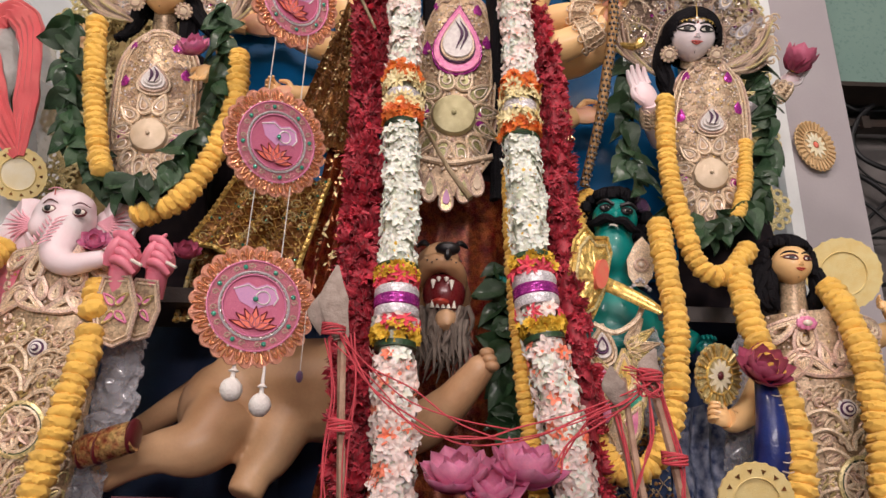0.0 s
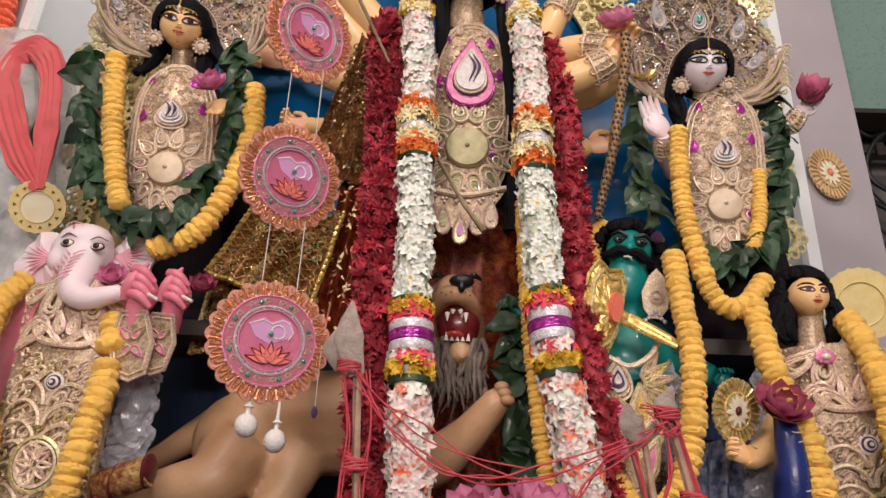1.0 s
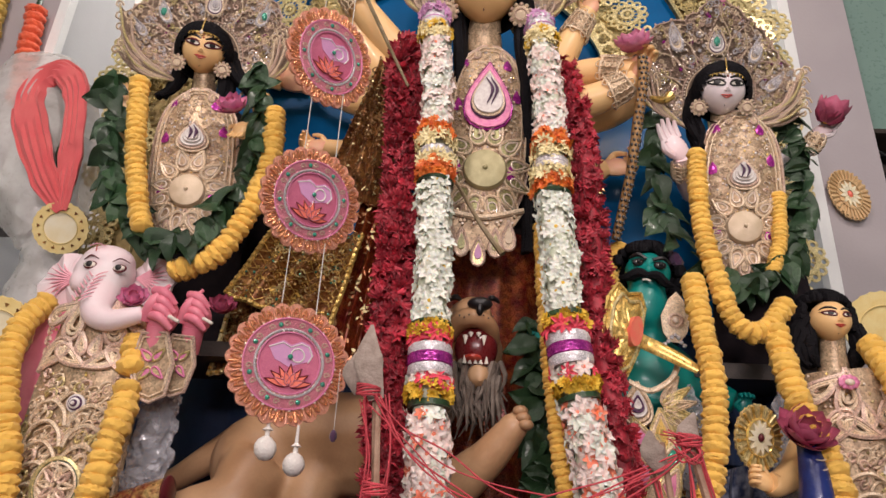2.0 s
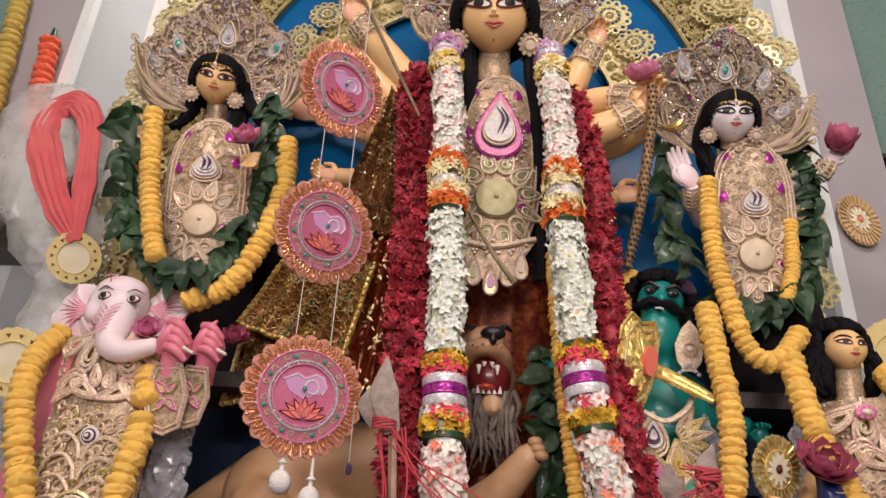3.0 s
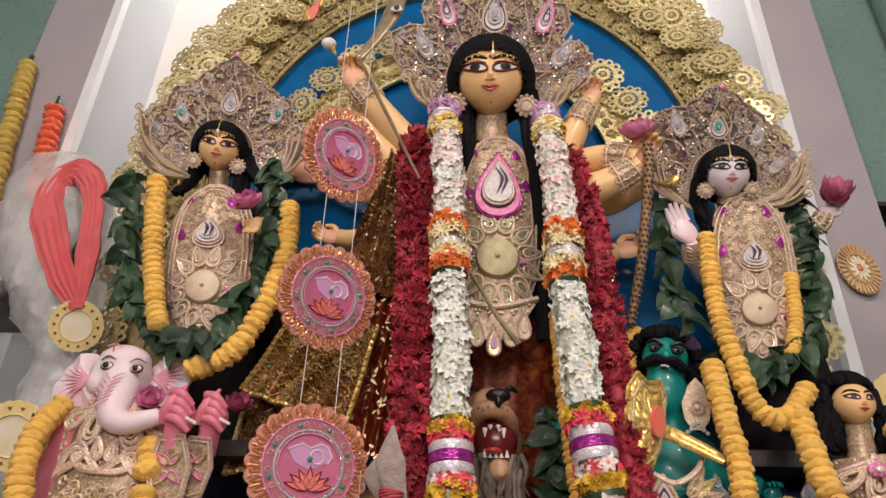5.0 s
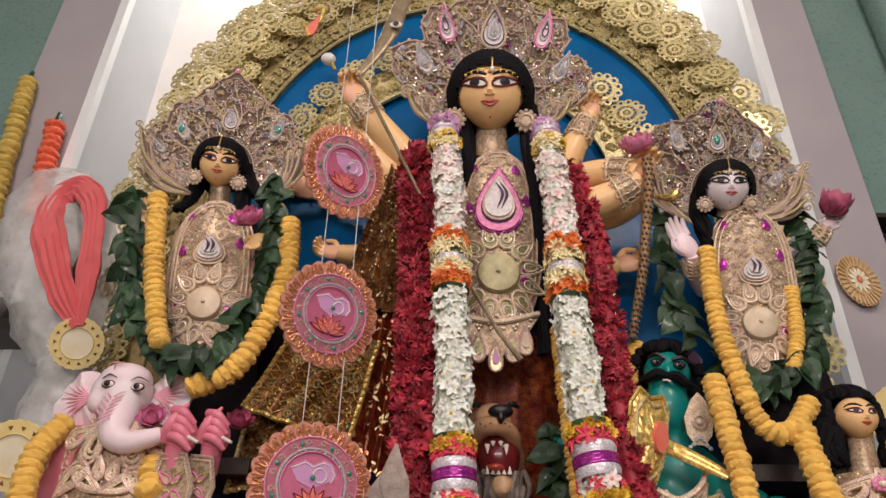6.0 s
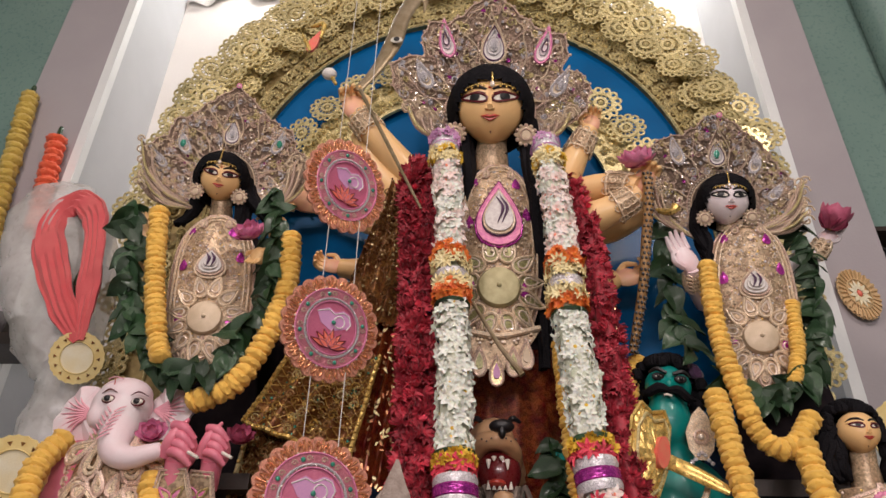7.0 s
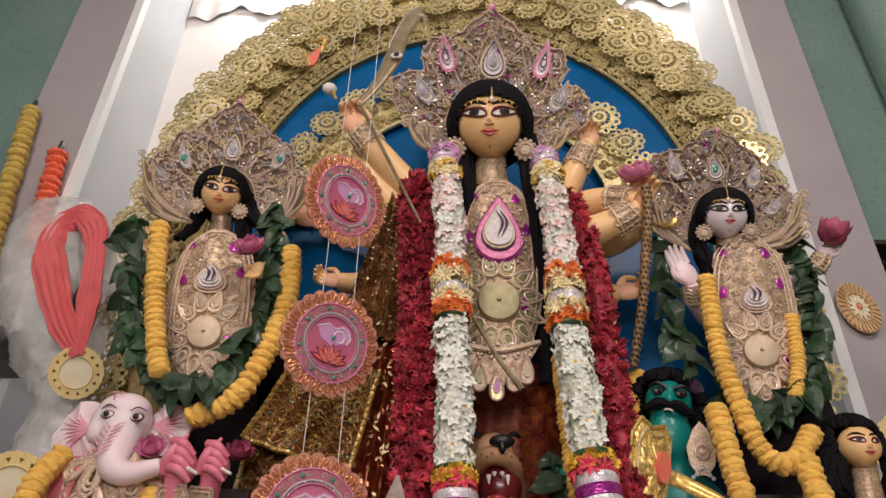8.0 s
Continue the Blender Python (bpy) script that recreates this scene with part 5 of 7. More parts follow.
    b = Build()
    lathe(b, [(br * 1.05, y1), (br * 1.05, y1 - .006), (br * .96, y1 - .016), (br * .7, y1 - .020), (br * .12, y1 - .021), (br * .11, y1 - .027), (br * .03, y1 - .030)], OLIVESATIN if big else SATIN, 26, Matrix.Translation((0, 0, bz)))
    part("boss", b, ob, "round satin covered boss")
    for i in range(12):
        a = 2 * math.pi * (i + .5) / 12
        b = Build()
        k = br * (1.62 + .22 * abs(math.sin(a)))
        pk = 1.12
        c = np.array((k * math.cos(a), bz + k * 1.12 * math.sin(a)))
        c[0] = min(max(c[0], -w * .80), w * .80)
        t2 = a - math.pi / 2
        rot = np.array([[math.cos(t2), math.sin(t2)], [-math.sin(t2), math.cos(t2)]])
        for q, wd, mt in ((1.0, .0042, ZARI), (.55, .0026, PEARL)):
            p = droppts(br * .46 * q * pk, br * .56 * q * pk ** 2, 14) @ rot + c
            tube(b, on(np.vstack([p, p[:1]]), .006), wd, mt, 5)
        p = droppts(br * .40 * pk, br * .50 * pk ** 2, 14) @ rot + c
        v = on(p, .003)
        b.add(v + on([c], .007), [(j, (j + 1) % 14, 14) for j in range(14)], OLIVESEQ if big else NET)
        part("petal", b, ob, "cord petal" if i == 0 else "")
    b = Build()
    for x, z, q in ((-.42, -.80, .16), (.42, -.80, .16), (0, -.72, .2), (-.3, .86, .12), (.3, .86, .12)):
        p = droppts(q * w * .8, q * w * 1.3, 14) + (x * w, z * h)
        tube(b, on(np.vstack([p, p[:1]]), .004), .003, ROSE, 5)
        p = droppts(q * w * .45, q * w * .8, 14) + (x * w, z * h)
        tube(b, on(np.vstack([p, p[:1]]), .004), .002, ZARI, 5)
    part("hem_scroll", b, ob, "rose cord scrolls", kind="stuff")
    return ob


def scroll_robe(m, w, h, label, seed=1):
    """A robe front of looping cords on net, with a spiral medallion and a flower roundel; it curves round the body."""
    g = random.Random(seed)
    ob = thing("embroidered_robe", label, "robe", m, "embroidered robes")

    def y(x, z):
        return -0.5 * w * math.sqrt(max(1 - (x / (w * 1.05)) ** 2, .05))

    def on(pts, lift):
        return [(x, y(x, z) - lift, z) for x, z in pts]

    b = Build()
    nx, nz = 15, 20
    v = [(w * (-1 + 2 * j / (nx - 1)) * (.80 + .20 * min(1, (1 - i / (nz - 1)) * 2.5)), y(w * (-1 + 2 * j / (nx - 1)), 0) + .012 * (i / (nz - 1)) ** 8, h * (-1 + 2 * i / (nz - 1))) for i in range(nz) for j in range(nx)]
    v2 = [(p[0] * .99, p[1] + .012, p[2]) for p in v]
    f = [(i * nx + j, i * nx + j + 1, (i + 1) * nx + j + 1, (i + 1) * nx + j) for i in range(nz - 1) for j in range(nx - 1)]
    b.add(v + v2, f + [tuple(len(v) + e for e in q[::-1]) for q in f], NET)
    part("cloth", b, ob, "beige sequinned net")
    b = Build()
    for s in (-1, 1):
        for (x, z, sz, turn) in ((.34, .80, .24, .3), (.70, .84, .22, 1.2), (.30, .50, .20, 2.2), (.68, .52, .24, 4.0), (.12, .62, .12, 0)):
            for q, wd in ((1.0, .006), (.72, .0045), (.46, .004)):
                p = droppts(sz * w * q, sz * w * 1.7 * q, 18, .5)
                rot = np.array([[math.cos(turn), math.sin(turn)], [-math.sin(turn), math.cos(turn)]])
                p = (p @ rot + (x * w, z * h)) * (s, 1)
                tube(b, on(np.vstack([p, p[:1]]), .008), wd, ROSE if q > .9 else ZARI, 5)
        for i in range(9):
            a = .3 + .22 * i
            c = np.array((s * w * (.12 + .80 * math.sin(a)), h * (.40 - .18 * math.cos(a * 1.2) + .04 * i)))
            tube(b, on(ringpts(.055 * w, .075 * w, 10) + c, .007), .004, ROSE, 4)
    part("collar_scroll", b, ob, "rose cord loops across the breast", kind="stuff")
    b = Build()
    for i in range(230):
        z, x = h * g.uniform(-.98, .34), w * g.uniform(-.92, .92)
        k = g.uniform(.10, .26) * w
        q = curlpts(k, g.uniform(.6, 1.25), 12) * (.55, 1.0)
        t = g.uniform(.3, 1.0) * (1 if x > 0 else -1)
        q = q @ np.array([[math.cos(t), -math.sin(t)], [math.sin(t), math.cos(t)]]) * (1 if x > 0 else -1, 1) + (x, z)
        q[:, 0] = np.clip(q[:, 0], -w * .97, w * .97)
        tube(b, on(q, .005 + .004 * g.random()), g.uniform(.0026, .0044), g.choice((ZARI, ZARI, ZARI, GOLD, ROSE)), 4)
    for s in (-1, 1):
        for i in range(7):
            z0 = h * (.10 - .15 * i)
            p = [(s * w * .03, z0 - .10 * h), (s * w * .10, z0), (s * w * .34, z0 + .07 * h), (s * w * .62, z0 + .02 * h), (s * w * .74, z0 - .10 * h), (s * w * .58, z0 - .14 * h)]
            q = spline(np.array([(c, 0, d) for c, d in p]), 18)
            tube(b, on([(c, d) for c, _, d in q], .010), [.006, .005, .003], ZARI, 5)
    part("feather_scroll", b, ob, "pale gold cord feathering", kind="stuff")
    b = Build()
    c = (0.06 * w, .17 * h)
    for j, (q, mt) in enumerate(((.17, WHITECORD), (.13, PLUM), (.10, WHITECORD), (.065, PLUM), (.035, WHITECORD))):
        lathe(b, [(q * w, .01), (q * w, -.004 - .004 * j), (q * w * .8, -.006 - .004 * j)], mt, 20, Matrix.Translation((c[0], y(*c) - .006, c[1])))
    part("spiral_medallion", b, ob, "white and plum spiral medallion")
    b = Build()
    c = np.array((.10 * w, -.42 * h))
    for q, mt, wd in ((.40, GOLD, .006), (.36, LEAF, .003), (.33, ZARI, .004)):
        tube(b, on(np.vstack([ringpts(q * w, q * w * 1.15, 26), ringpts(q * w, q * w * 1.15, 26)[:1]]) + c, .012), wd, mt, 5)
    for i in range(8):
        a = 2 * math.pi * i / 8
        rot = np.array([[math.sin(a), -math.cos(a)], [math.cos(a), math.sin(a)]])
        p = droppts(.07 * w, .12 * w, 12) @ rot + c + (.18 * w * math.cos(a), .2 * w * math.sin(a))
        tube(b, on(np.vstack([p, p[:1]]), .013), .004, ROSE if i % 2 else ZARI, 5)
    part("flower_roundel", b, ob, "cord flower roundel")
    b = Build()
    for i in range(260):
        x, z = g.uniform(-.95, .95) * w, g.uniform(-.97, .97) * h
        b.add(*unit(on([(x, z)], .003)[0], (.0035, .002, .0035), 5, 4), g.choice((PEARL, ZARI, GOLD2, GOLD, ROSE)))
    part("sequins", b, ob, kind="stuff")
    return ob


# -- the tall ten-armed idol --
DH = (0.050, 1.700, 3.040)
b = Build()
dm = at(DH, 27, 1, -2)
head(b, dm, 0.108, SKIN, eye=1.36)
b.m = Matrix()
hair_cap(b, dm, 0.108, .30)
tube(b, [(0.058, 1.770, 3.046), (0.053, 1.780, 2.956), (0.050, 1.820, 2.881)], [.05, .05, .062], NET, 16)
# Torso in near-black: the shade behind the bodice is in its colour.
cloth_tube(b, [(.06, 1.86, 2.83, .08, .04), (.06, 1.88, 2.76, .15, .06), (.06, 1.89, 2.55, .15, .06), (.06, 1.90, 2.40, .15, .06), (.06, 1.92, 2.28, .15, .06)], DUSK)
cloth_tube(b, [(.06, 1.93, 2.33, .16, .08), (.06, 1.98, 2.15, .19, .08), (.05, 2.04, 1.9, .24, .08), (.03, 2.06, 1.5, .28, .08), (.0, 2.06, 1.12, .30, .08)], REDSILK, 96, 0.10, 15)
locks(b, [[(-0.048, 1.760, 3.077), (-0.023, 1.750, 2.898), (-0.012, 1.770, 2.734), (-0.008, 1.800, 2.567)], [(0.185, 1.760, 3.046), (0.187, 1.750, 2.848), (0.189, 1.770, 2.647), (0.193, 1.820, 2.404), (0.190, 1.840, 2.203)],
          [(0.160, 1.760, 3.047), (0.170, 1.760, 2.856), (0.196, 1.790, 2.559), (0.210, 1.840, 2.271)]], .016, seed=4, count=9)
# arms on the side of the discs
arm(b, [(-0.165, 1.860, 2.820), (-0.290, 1.800, 2.955), (-0.372, 1.765, 3.050), (-0.402, 1.755, 3.080)], [.062, .050, .042, .034], SKIN, .185, .85, 1, ROSEPALM, reach=(-.03, 0, .1))
arm(b, [(-0.154, 1.880, 2.763), (-0.269, 1.860, 2.831), (-0.352, 1.840, 2.954), (-0.390, 1.820, 3.052)], [.07, .062, .052, .04], SKIN, 0, cuff=False)
arm(b, [(-0.195, 1.950, 2.769), (-0.352, 1.960, 2.789), (-0.477, 1.970, 2.851), (-0.519, 1.970, 2.871)], [.06, .052, .046, .042], SKIN, .26, .35, 1, ROSEPALM, reach=(-.1, 0, .01), cuff=False)
arm(b, [(-0.191, 1.950, 2.610), (-0.342, 1.960, 2.592), (-0.418, 1.960, 2.597), (-0.447, 1.960, 2.604)], [.06, .045, .034, .03], SKIN, .14, .6, 1, ROSEPALM, reach=(-.1, 0, .02), cuff=False)
# arms on the other side
arm(b, [(0.240, 1.860, 2.791), (0.300, 1.830, 2.880), (0.352, 1.810, 2.985), (0.386, 1.800, 3.040)], [.055, .05, .038, .03], SKIN, .135, .75, -1, ROSEPALM, reach=(.02, 0, .1))
arm(b, [(0.260, 1.840, 2.757), (0.357, 1.780, 2.775), (0.441, 1.730, 2.752), (0.488, 1.700, 2.722)], [.06, .046, .040, .034], SKIN, .15, .8, -1, ROSEPALM, reach=(.05, -.02, .07))
arm(b, [(0.276, 1.800, 2.666), (0.357, 1.760, 2.659), (0.448, 1.730, 2.689), (0.490, 1.710, 2.716)], [.06, .050, .042, .036], SKIN, 0, .8, -1, ROSEPALM, reach=(.04, -.02, .08))
arm(b, [(0.310, 1.920, 2.699), (0.435, 1.900, 2.707), (0.527, 1.880, 2.747), (0.546, 1.880, 2.758)], [.05, .045, .034, .03], SKIN, .13, .7, -1, ROSEPALM, reach=(.08, 0, .03), cuff=False)
arm(b, [(0.331, 1.940, 2.502), (0.415, 1.950, 2.537), (0.444, 1.950, 2.551)], [.05, .036, .03], SKIN, .17, .8, -1, ROSEPALM, reach=(.08, 0, .01), cuff=False)
thing("idol", "tall ochre-faced clay idol with many arms and black hair", "statue", b=b)
crown(at(DH, 26, 1, 2) @ Matrix.Translation((0, 0.05, 0.0)), 0.119, "rose gold fan crown with paisleys on the tall idol",
      [(-46, 1.5), (-35, 1.75), (-9, 1.9), (0, 2.5), (8, 2.75), (18, 2.9), (28, 2.75), (35, 2.3), (39, 2.8), (50, 3.1), (57, 2.85), (66, 2.85), (77, 3.05), (90, 3.5), (103, 3.05), (114, 2.85), (124, 3.15), (131, 2.95), (138, 2.5), (148, 3.0), (154, 3.1), (163, 2.85), (172, 2.4), (180, 1.95), (206, 1.6), (226, 1.5)],
      [(88, 2.12, .56, 0, SILVER), (121, 2.55, .50, .5, PINKCORD), (53, 2.55, .50, -.5, PINKCORD), (149, 2.25, .42, .6, SILVER), (26, 2.25, .42, -.6, SILVER)],
      [((-1.2, -.9), (-2.4, .2), (-1.7, -.1), 6), ((1.2, -.9), (2.3, .1), (1.7, -.2), 6)], True, 5, fr=0.92)
bodice(at((0.064, 1.812, 2.545), 3, 1, 2), 0.128, 0.318, "embroidered bodice with a large pink paisley drop and round boss", 6, True, .36, -.40)
b = Build()
for k, (x, z) in enumerate(((-.08, 0), (-.045, -.02), (0, -.045), (.045, -.02), (.08, 0))):
    p = droppts(.024, .04, 14) + (x, z)
    plate(b, p, -.010, 0, ZARI if k != 2 else GOLD)
    cord(b, p, -.012, .004, ROSE, True)
    plate(b, p * .55 + np.array((x, z)) * .45, -.016, 0, LILAC if k == 2 else OLIVESEQ if k % 2 else SATIN)
for i in range(40):
    b.add(*unit((-.1 + .2 * i / 39, -.012, .05 + .02 * math.sin(i)), (.005, .004, .005), 6, 4), PEARL if i % 2 else ZARI)
tube(b, [(-.12, -.01, .075), (0, -.012, .05), (.12, -.01, .075)], .008, ZARI, 6, 12)
plate(b, np.array([(-.12, .07), (.12, .07), (.06, -.02), (0, -.05), (-.06, -.02)]), -.004, .006, NET)
thing("waist_pendant", "gold cord waist pendant with pink drops", "ornament", at((0.051, 1.730, 2.201), 6, 0, 2), b=b)

# -- the gold-faced idol --
LH = (-0.801, 1.720, 2.788)
b = Build()
lm = at(LH, 25, 2, 18)
head(b, lm, 0.065, SKIN, line=BROWNINK, eye=1.22)
hair_cap(b, lm, 0.065, .32)
tube(b, [(-0.813, 1.760, 2.794), (-0.807, 1.770, 2.734), (-0.812, 1.800, 2.689)], [.032, .032, .038], NET, 14)
# Torso blackened, so the dimness below the bodice sits in the colour.
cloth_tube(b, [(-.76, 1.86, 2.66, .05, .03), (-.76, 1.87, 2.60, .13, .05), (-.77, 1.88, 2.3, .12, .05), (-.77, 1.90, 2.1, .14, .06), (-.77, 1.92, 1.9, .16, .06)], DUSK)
locks(b, [[(-0.895, 1.780, 2.832), (-0.885, 1.770, 2.746), (-0.899, 1.770, 2.692), (-0.931, 1.780, 2.656)], [(-0.748, 1.780, 2.830), (-0.712, 1.770, 2.744), (-0.663, 1.780, 2.696), (-0.616, 1.790, 2.628)],
          [(-0.762, 1.770, 2.811), (-0.733, 1.770, 2.701), (-0.730, 1.780, 2.562), (-0.720, 1.790, 2.469)]], .015, seed=7, count=10, jitter=.016)
arm(b, [(-0.636, 1.820, 2.689), (-0.593, 1.790, 2.530), (-0.620, 1.740, 2.500), (-0.636, 1.710, 2.520)], [.032, .028, .024, .02], SKIN, .095, .25, 1, None, reach=(-.01, -.02, -.07), cuff=False)
arm(b, [(-0.984, 1.820, 2.487), (-1.022, 1.780, 2.564), (-1.040, 1.760, 2.634)], [.032, .028, .022], SKIN, .09, .2, 1, ROSEPALM, reach=(.0, 0, .08), cuff=False)
thing("idol", "gold-faced clay idol in a beige bodice with raised hand", "statue", b=b)
crown(at(LH, 20, 2, 12) @ Matrix.Translation((0, .03, .006)), 0.082, "wide rose gold winged crown with gems on the gold-faced idol",
      [(-38, 1.5), (-5, 2.2), (14, 3.0), (24, 3.3), (34, 3.0), (44, 3.3), (54, 3.1), (66, 3.1), (78, 3.4), (90, 3.85), (102, 3.4), (114, 3.1), (124, 2.9), (135, 3.1), (146, 2.8), (158, 3.1), (168, 3.3), (180, 2.6), (218, 1.5)],
      [(90, 2.05, .50, 0, SILVER), (143, 2.25, .46, .5, EMERALD), (44, 2.65, .46, -.5, EMERALD), (168, 2.6, .36, .4, SILVER)],
      [((-.9, -1.3), (-3.2, 1.2), (-3.0, -.8), 17), ((1.5, -1.4), (3.5, 1.4), (2.5, 1.1), 9)], True, 8, fr=0.78)
bodice(at((-0.785, 1.800, 2.420), 4, -4, 9), 0.120, 0.252, "embroidered beige bodice with a round boss and paisley", 9)

# -- the white-faced idol --
SH = (0.758, 1.760, 2.708)
b = Build()
sm = at(SH, 20, 4, -4)
head(b, sm, 0.065, PALE, line=INK, eye=1.25)
hair_cap(b, sm, 0.065, .32)
tube(b, [(0.773, 1.800, 2.712), (0.770, 1.810, 2.656), (0.779, 1.840, 2.619)], [.034, .034, .04], NET, 14)
# Same blackened torso, its dimness put into the colour.
cloth_tube(b, [(.80, 1.89, 2.62, .05, .03), (.81, 1.90, 2.56, .13, .05), (.84, 1.91, 2.3, .13, .05), (.86, 1.92, 2.1, .14, .06), (.86, 1.94, 1.9, .15, .06)], DUSK)
locks(b, [[(0.698, 1.810, 2.741), (0.682, 1.810, 2.657), (0.692, 1.820, 2.602), (0.699, 1.830, 2.538)], [(0.836, 1.810, 2.718), (0.808, 1.800, 2.649), (0.840, 1.810, 2.604), (0.903, 1.830, 2.576)]], .016, seed=8, count=10, jitter=.016)
arm(b, [(0.678, 1.860, 2.421), (0.637, 1.800, 2.446), (0.618, 1.750, 2.475)], [.034, .03, .024], PINKW, .15, .18, -1, PINKW, reach=(-.04, -.01, .08), cuff=True)
arm(b, [(0.944, 1.880, 2.545), (1.010, 1.860, 2.573), (1.040, 1.840, 2.590), (1.050, 1.830, 2.612)], [.034, .03, .024, .022], PALE, .11, .25, 1, PINKW, reach=(.06, -.01, .05), cuff=True)
thing("idol", "white-faced clay idol in a beige bodice with open hand", "statue", b=b)
crown(at(SH, 20, 4, -8) @ Matrix.Translation((0, .03, .006)), 0.081, "pale rose winged crown with green gem on the white-faced idol",
      [(-38, 1.5), (-10, 2.0), (5, 2.5), (20, 2.6), (32, 2.4), (45, 2.5), (58, 2.7), (72, 2.9), (84, 3.3), (95, 3.55), (106, 3.2), (117, 3.1), (128, 3.4), (140, 3.5), (148, 3.7), (158, 3.4), (168, 2.9), (180, 2.3), (200, 1.8), (220, 1.5)],
      [(94, 2.05, .52, 0, EMERALD), (128, 2.75, .55, .5, SILVER), (52, 2.1, .48, -.5, SILVER), (12, 2.0, .40, -.4, SILVER)],
      [((-1.1, -1.4), (-3.3, .9), (-2.4, .7), 9), ((.9, -1.2), (2.8, .8), (2.8, -.8), 15)], True, 12, fr=0.78)
bodice(at((0.796, 1.840, 2.380), 4, 5, -9), 0.115, 0.285, "embroidered beige bodice with a round boss and magenta patches", 13, False, .21, -.355)


# -- the elephant-headed idol --
def fused(shapes, material, b, voxel=0.009, smooth=6):
    """Melts overlapping balls and limbs into one clay body."""
    t = Build()
    for kind, *a in shapes:
        if kind == "ball":
            ball(t, a[0], a[1], material, 20, 14, m=a[2] if len(a) > 2 else None)
        else:
            tube(t, a[0], a[1], material, 16, 24)
    ob = bpy.data.objects.new("clay", t.mesh("clay"))
    scene.collection.objects.link(ob)
    rm = ob.modifiers.new("melt", "REMESH")
    rm.mode, rm.voxel_size = "VOXEL", voxel
    sm = ob.modifiers.new("smooth", "SMOOTH")
    sm.iterations, sm.factor = smooth, 0.6
    dg = bpy.context.evaluated_depsgraph_get()
    me = ob.evaluated_get(dg).to_mesh()
    v = np.empty(len(me.vertices) * 3)
    me.vertices.foreach_get("co", v)
    f = [tuple(p.vertices) for p in me.polygons]
    b.add(v.reshape(-1, 3), f, material)
    bpy.data.objects.remove(ob)


b = Build()
G = (-0.906, 1.680, 2.036)
gx, gy, gz = G
fused([("ball", G, (.078, .062, .070)), ("ball", (gx + .01, gy - .012, gz + .028), (.068, .055, .046)),
       ("tube", [(-0.887, 1.660, 2.016), (-0.860, 1.610, 1.950), (-0.846, 1.585, 1.904), (-0.805, 1.575, 1.885), (-0.762, 1.575, 1.894), (-0.729, 1.580, 1.906)], [.050, .045, .034, .027, .023, .020]),
       ("ball", (gx - .035, gy - .03, gz - .03), (.03, .03, .035)), ("ball", (gx + .04, gy - .03, gz - .03), (.03, .03, .035)),
       ("tube", [(gx, gy + .02, gz - .04), (gx - .01, gy + .05, gz - .14)], [.05, .07])], PINKW, b, 0.006)
for s, w in ((-1, .072), (1, .062)):
    c = (gx + (-.116 if s < 0 else .108), gy + .026, gz + (-.008 if s < 0 else .0))
    n = 30
    v = [(c[0], c[1] - .004, c[2])]
    for q in (0.5, 1.0):
        for i in range(n):
            a = 2 * math.pi * i / n
            v.append((c[0] + w * q * math.cos(a), c[1] - .016 * (1 - q) + .012 * math.sin(3 * a) * q + .005 * math.sin(9 * a) * q + .012 * q, c[2] + w * 1.08 * q * math.sin(a) - .012 * q * (math.sin(a) < -.3)))
    v2 = [(x, y + .010, z) for x, y, z in v]
    f = [(0, 1 + i, 1 + (i + 1) % n) for i in range(n)] + [(1 + i, 1 + n + i, 1 + n + (i + 1) % n, 1 + (i + 1) % n) for i in range(n)]
    k = len(v)
    b.add(v + v2, f + [tuple(k + e for e in q[::-1]) for q in f] + [(1 + n + i, k + 1 + n + i, k + 1 + n + (i + 1) % n, 1 + n + (i + 1) % n) for i in range(n)], PINKW)
    for i in range(9):
        a = math.radians(180 - 72 + 18 * i) if s < 0 else math.radians(-72 + 18 * i)
        p = [(c[0] - s * w * .5, c[1] - .007, c[2]), (c[0] - s * w * .1 + w * .35 * math.cos(a), c[1] - .008, c[2] + w * .4 * math.sin(a)), (c[0] + w * .75 * math.cos(a), c[1] - .002, c[2] + w * .78 * math.sin(a))]
        tube(b, p, [.0040, .003, .001], PINKSOFT, 5, 8)
for s, q in ((-1, (-0.912, 1.618, 2.039)), (1, (-0.838, 1.622, 2.033))):
    e = Vector(q)
    for rad, dy, mt in (((.0185, .007, .0115), 0, BROWNINK), ((.0150, .006, .0080), -.004, IVORY), ((.0085, .005, .0078), -.008, INK)):
        b.add(*unit((e.x, e.y + dy, e.z), rad, 12, 8), mt)
    tube(b, [(e.x - s * .020, e.y - .004, e.z + .016), (e.x, e.y - .006, e.z + .024), (e.x + s * .022, e.y + .004, e.z + .016)], [.001, .0022, .001], BROWNINK, 5, 8)
for i in range(7):
    x, y, z = -0.872 - .0008 * i, 1.5790 - .0058 * i, 1.995 - .0125 * i
    for k in (-1, 1):
        tube(b, [(x + k * .004, y - .001, z), (x + k * .014, y + .004, z + .010), (x + k * .024, y + .014, z + .018)], [.0022, .0020, .001], PINKSOFT, 5, 8)
tube(b, [(gx - .02, gy - .062, gz + .055), (gx, gy - .066, gz + .06), (gx + .02, gy - .062, gz + .055)], .0015, PINKSOFT, 5, 6)
tube(b, [(gx, gy - .064, gz + .04), (gx, gy - .066, gz + .055)], .0015, LIP, 5, 6)
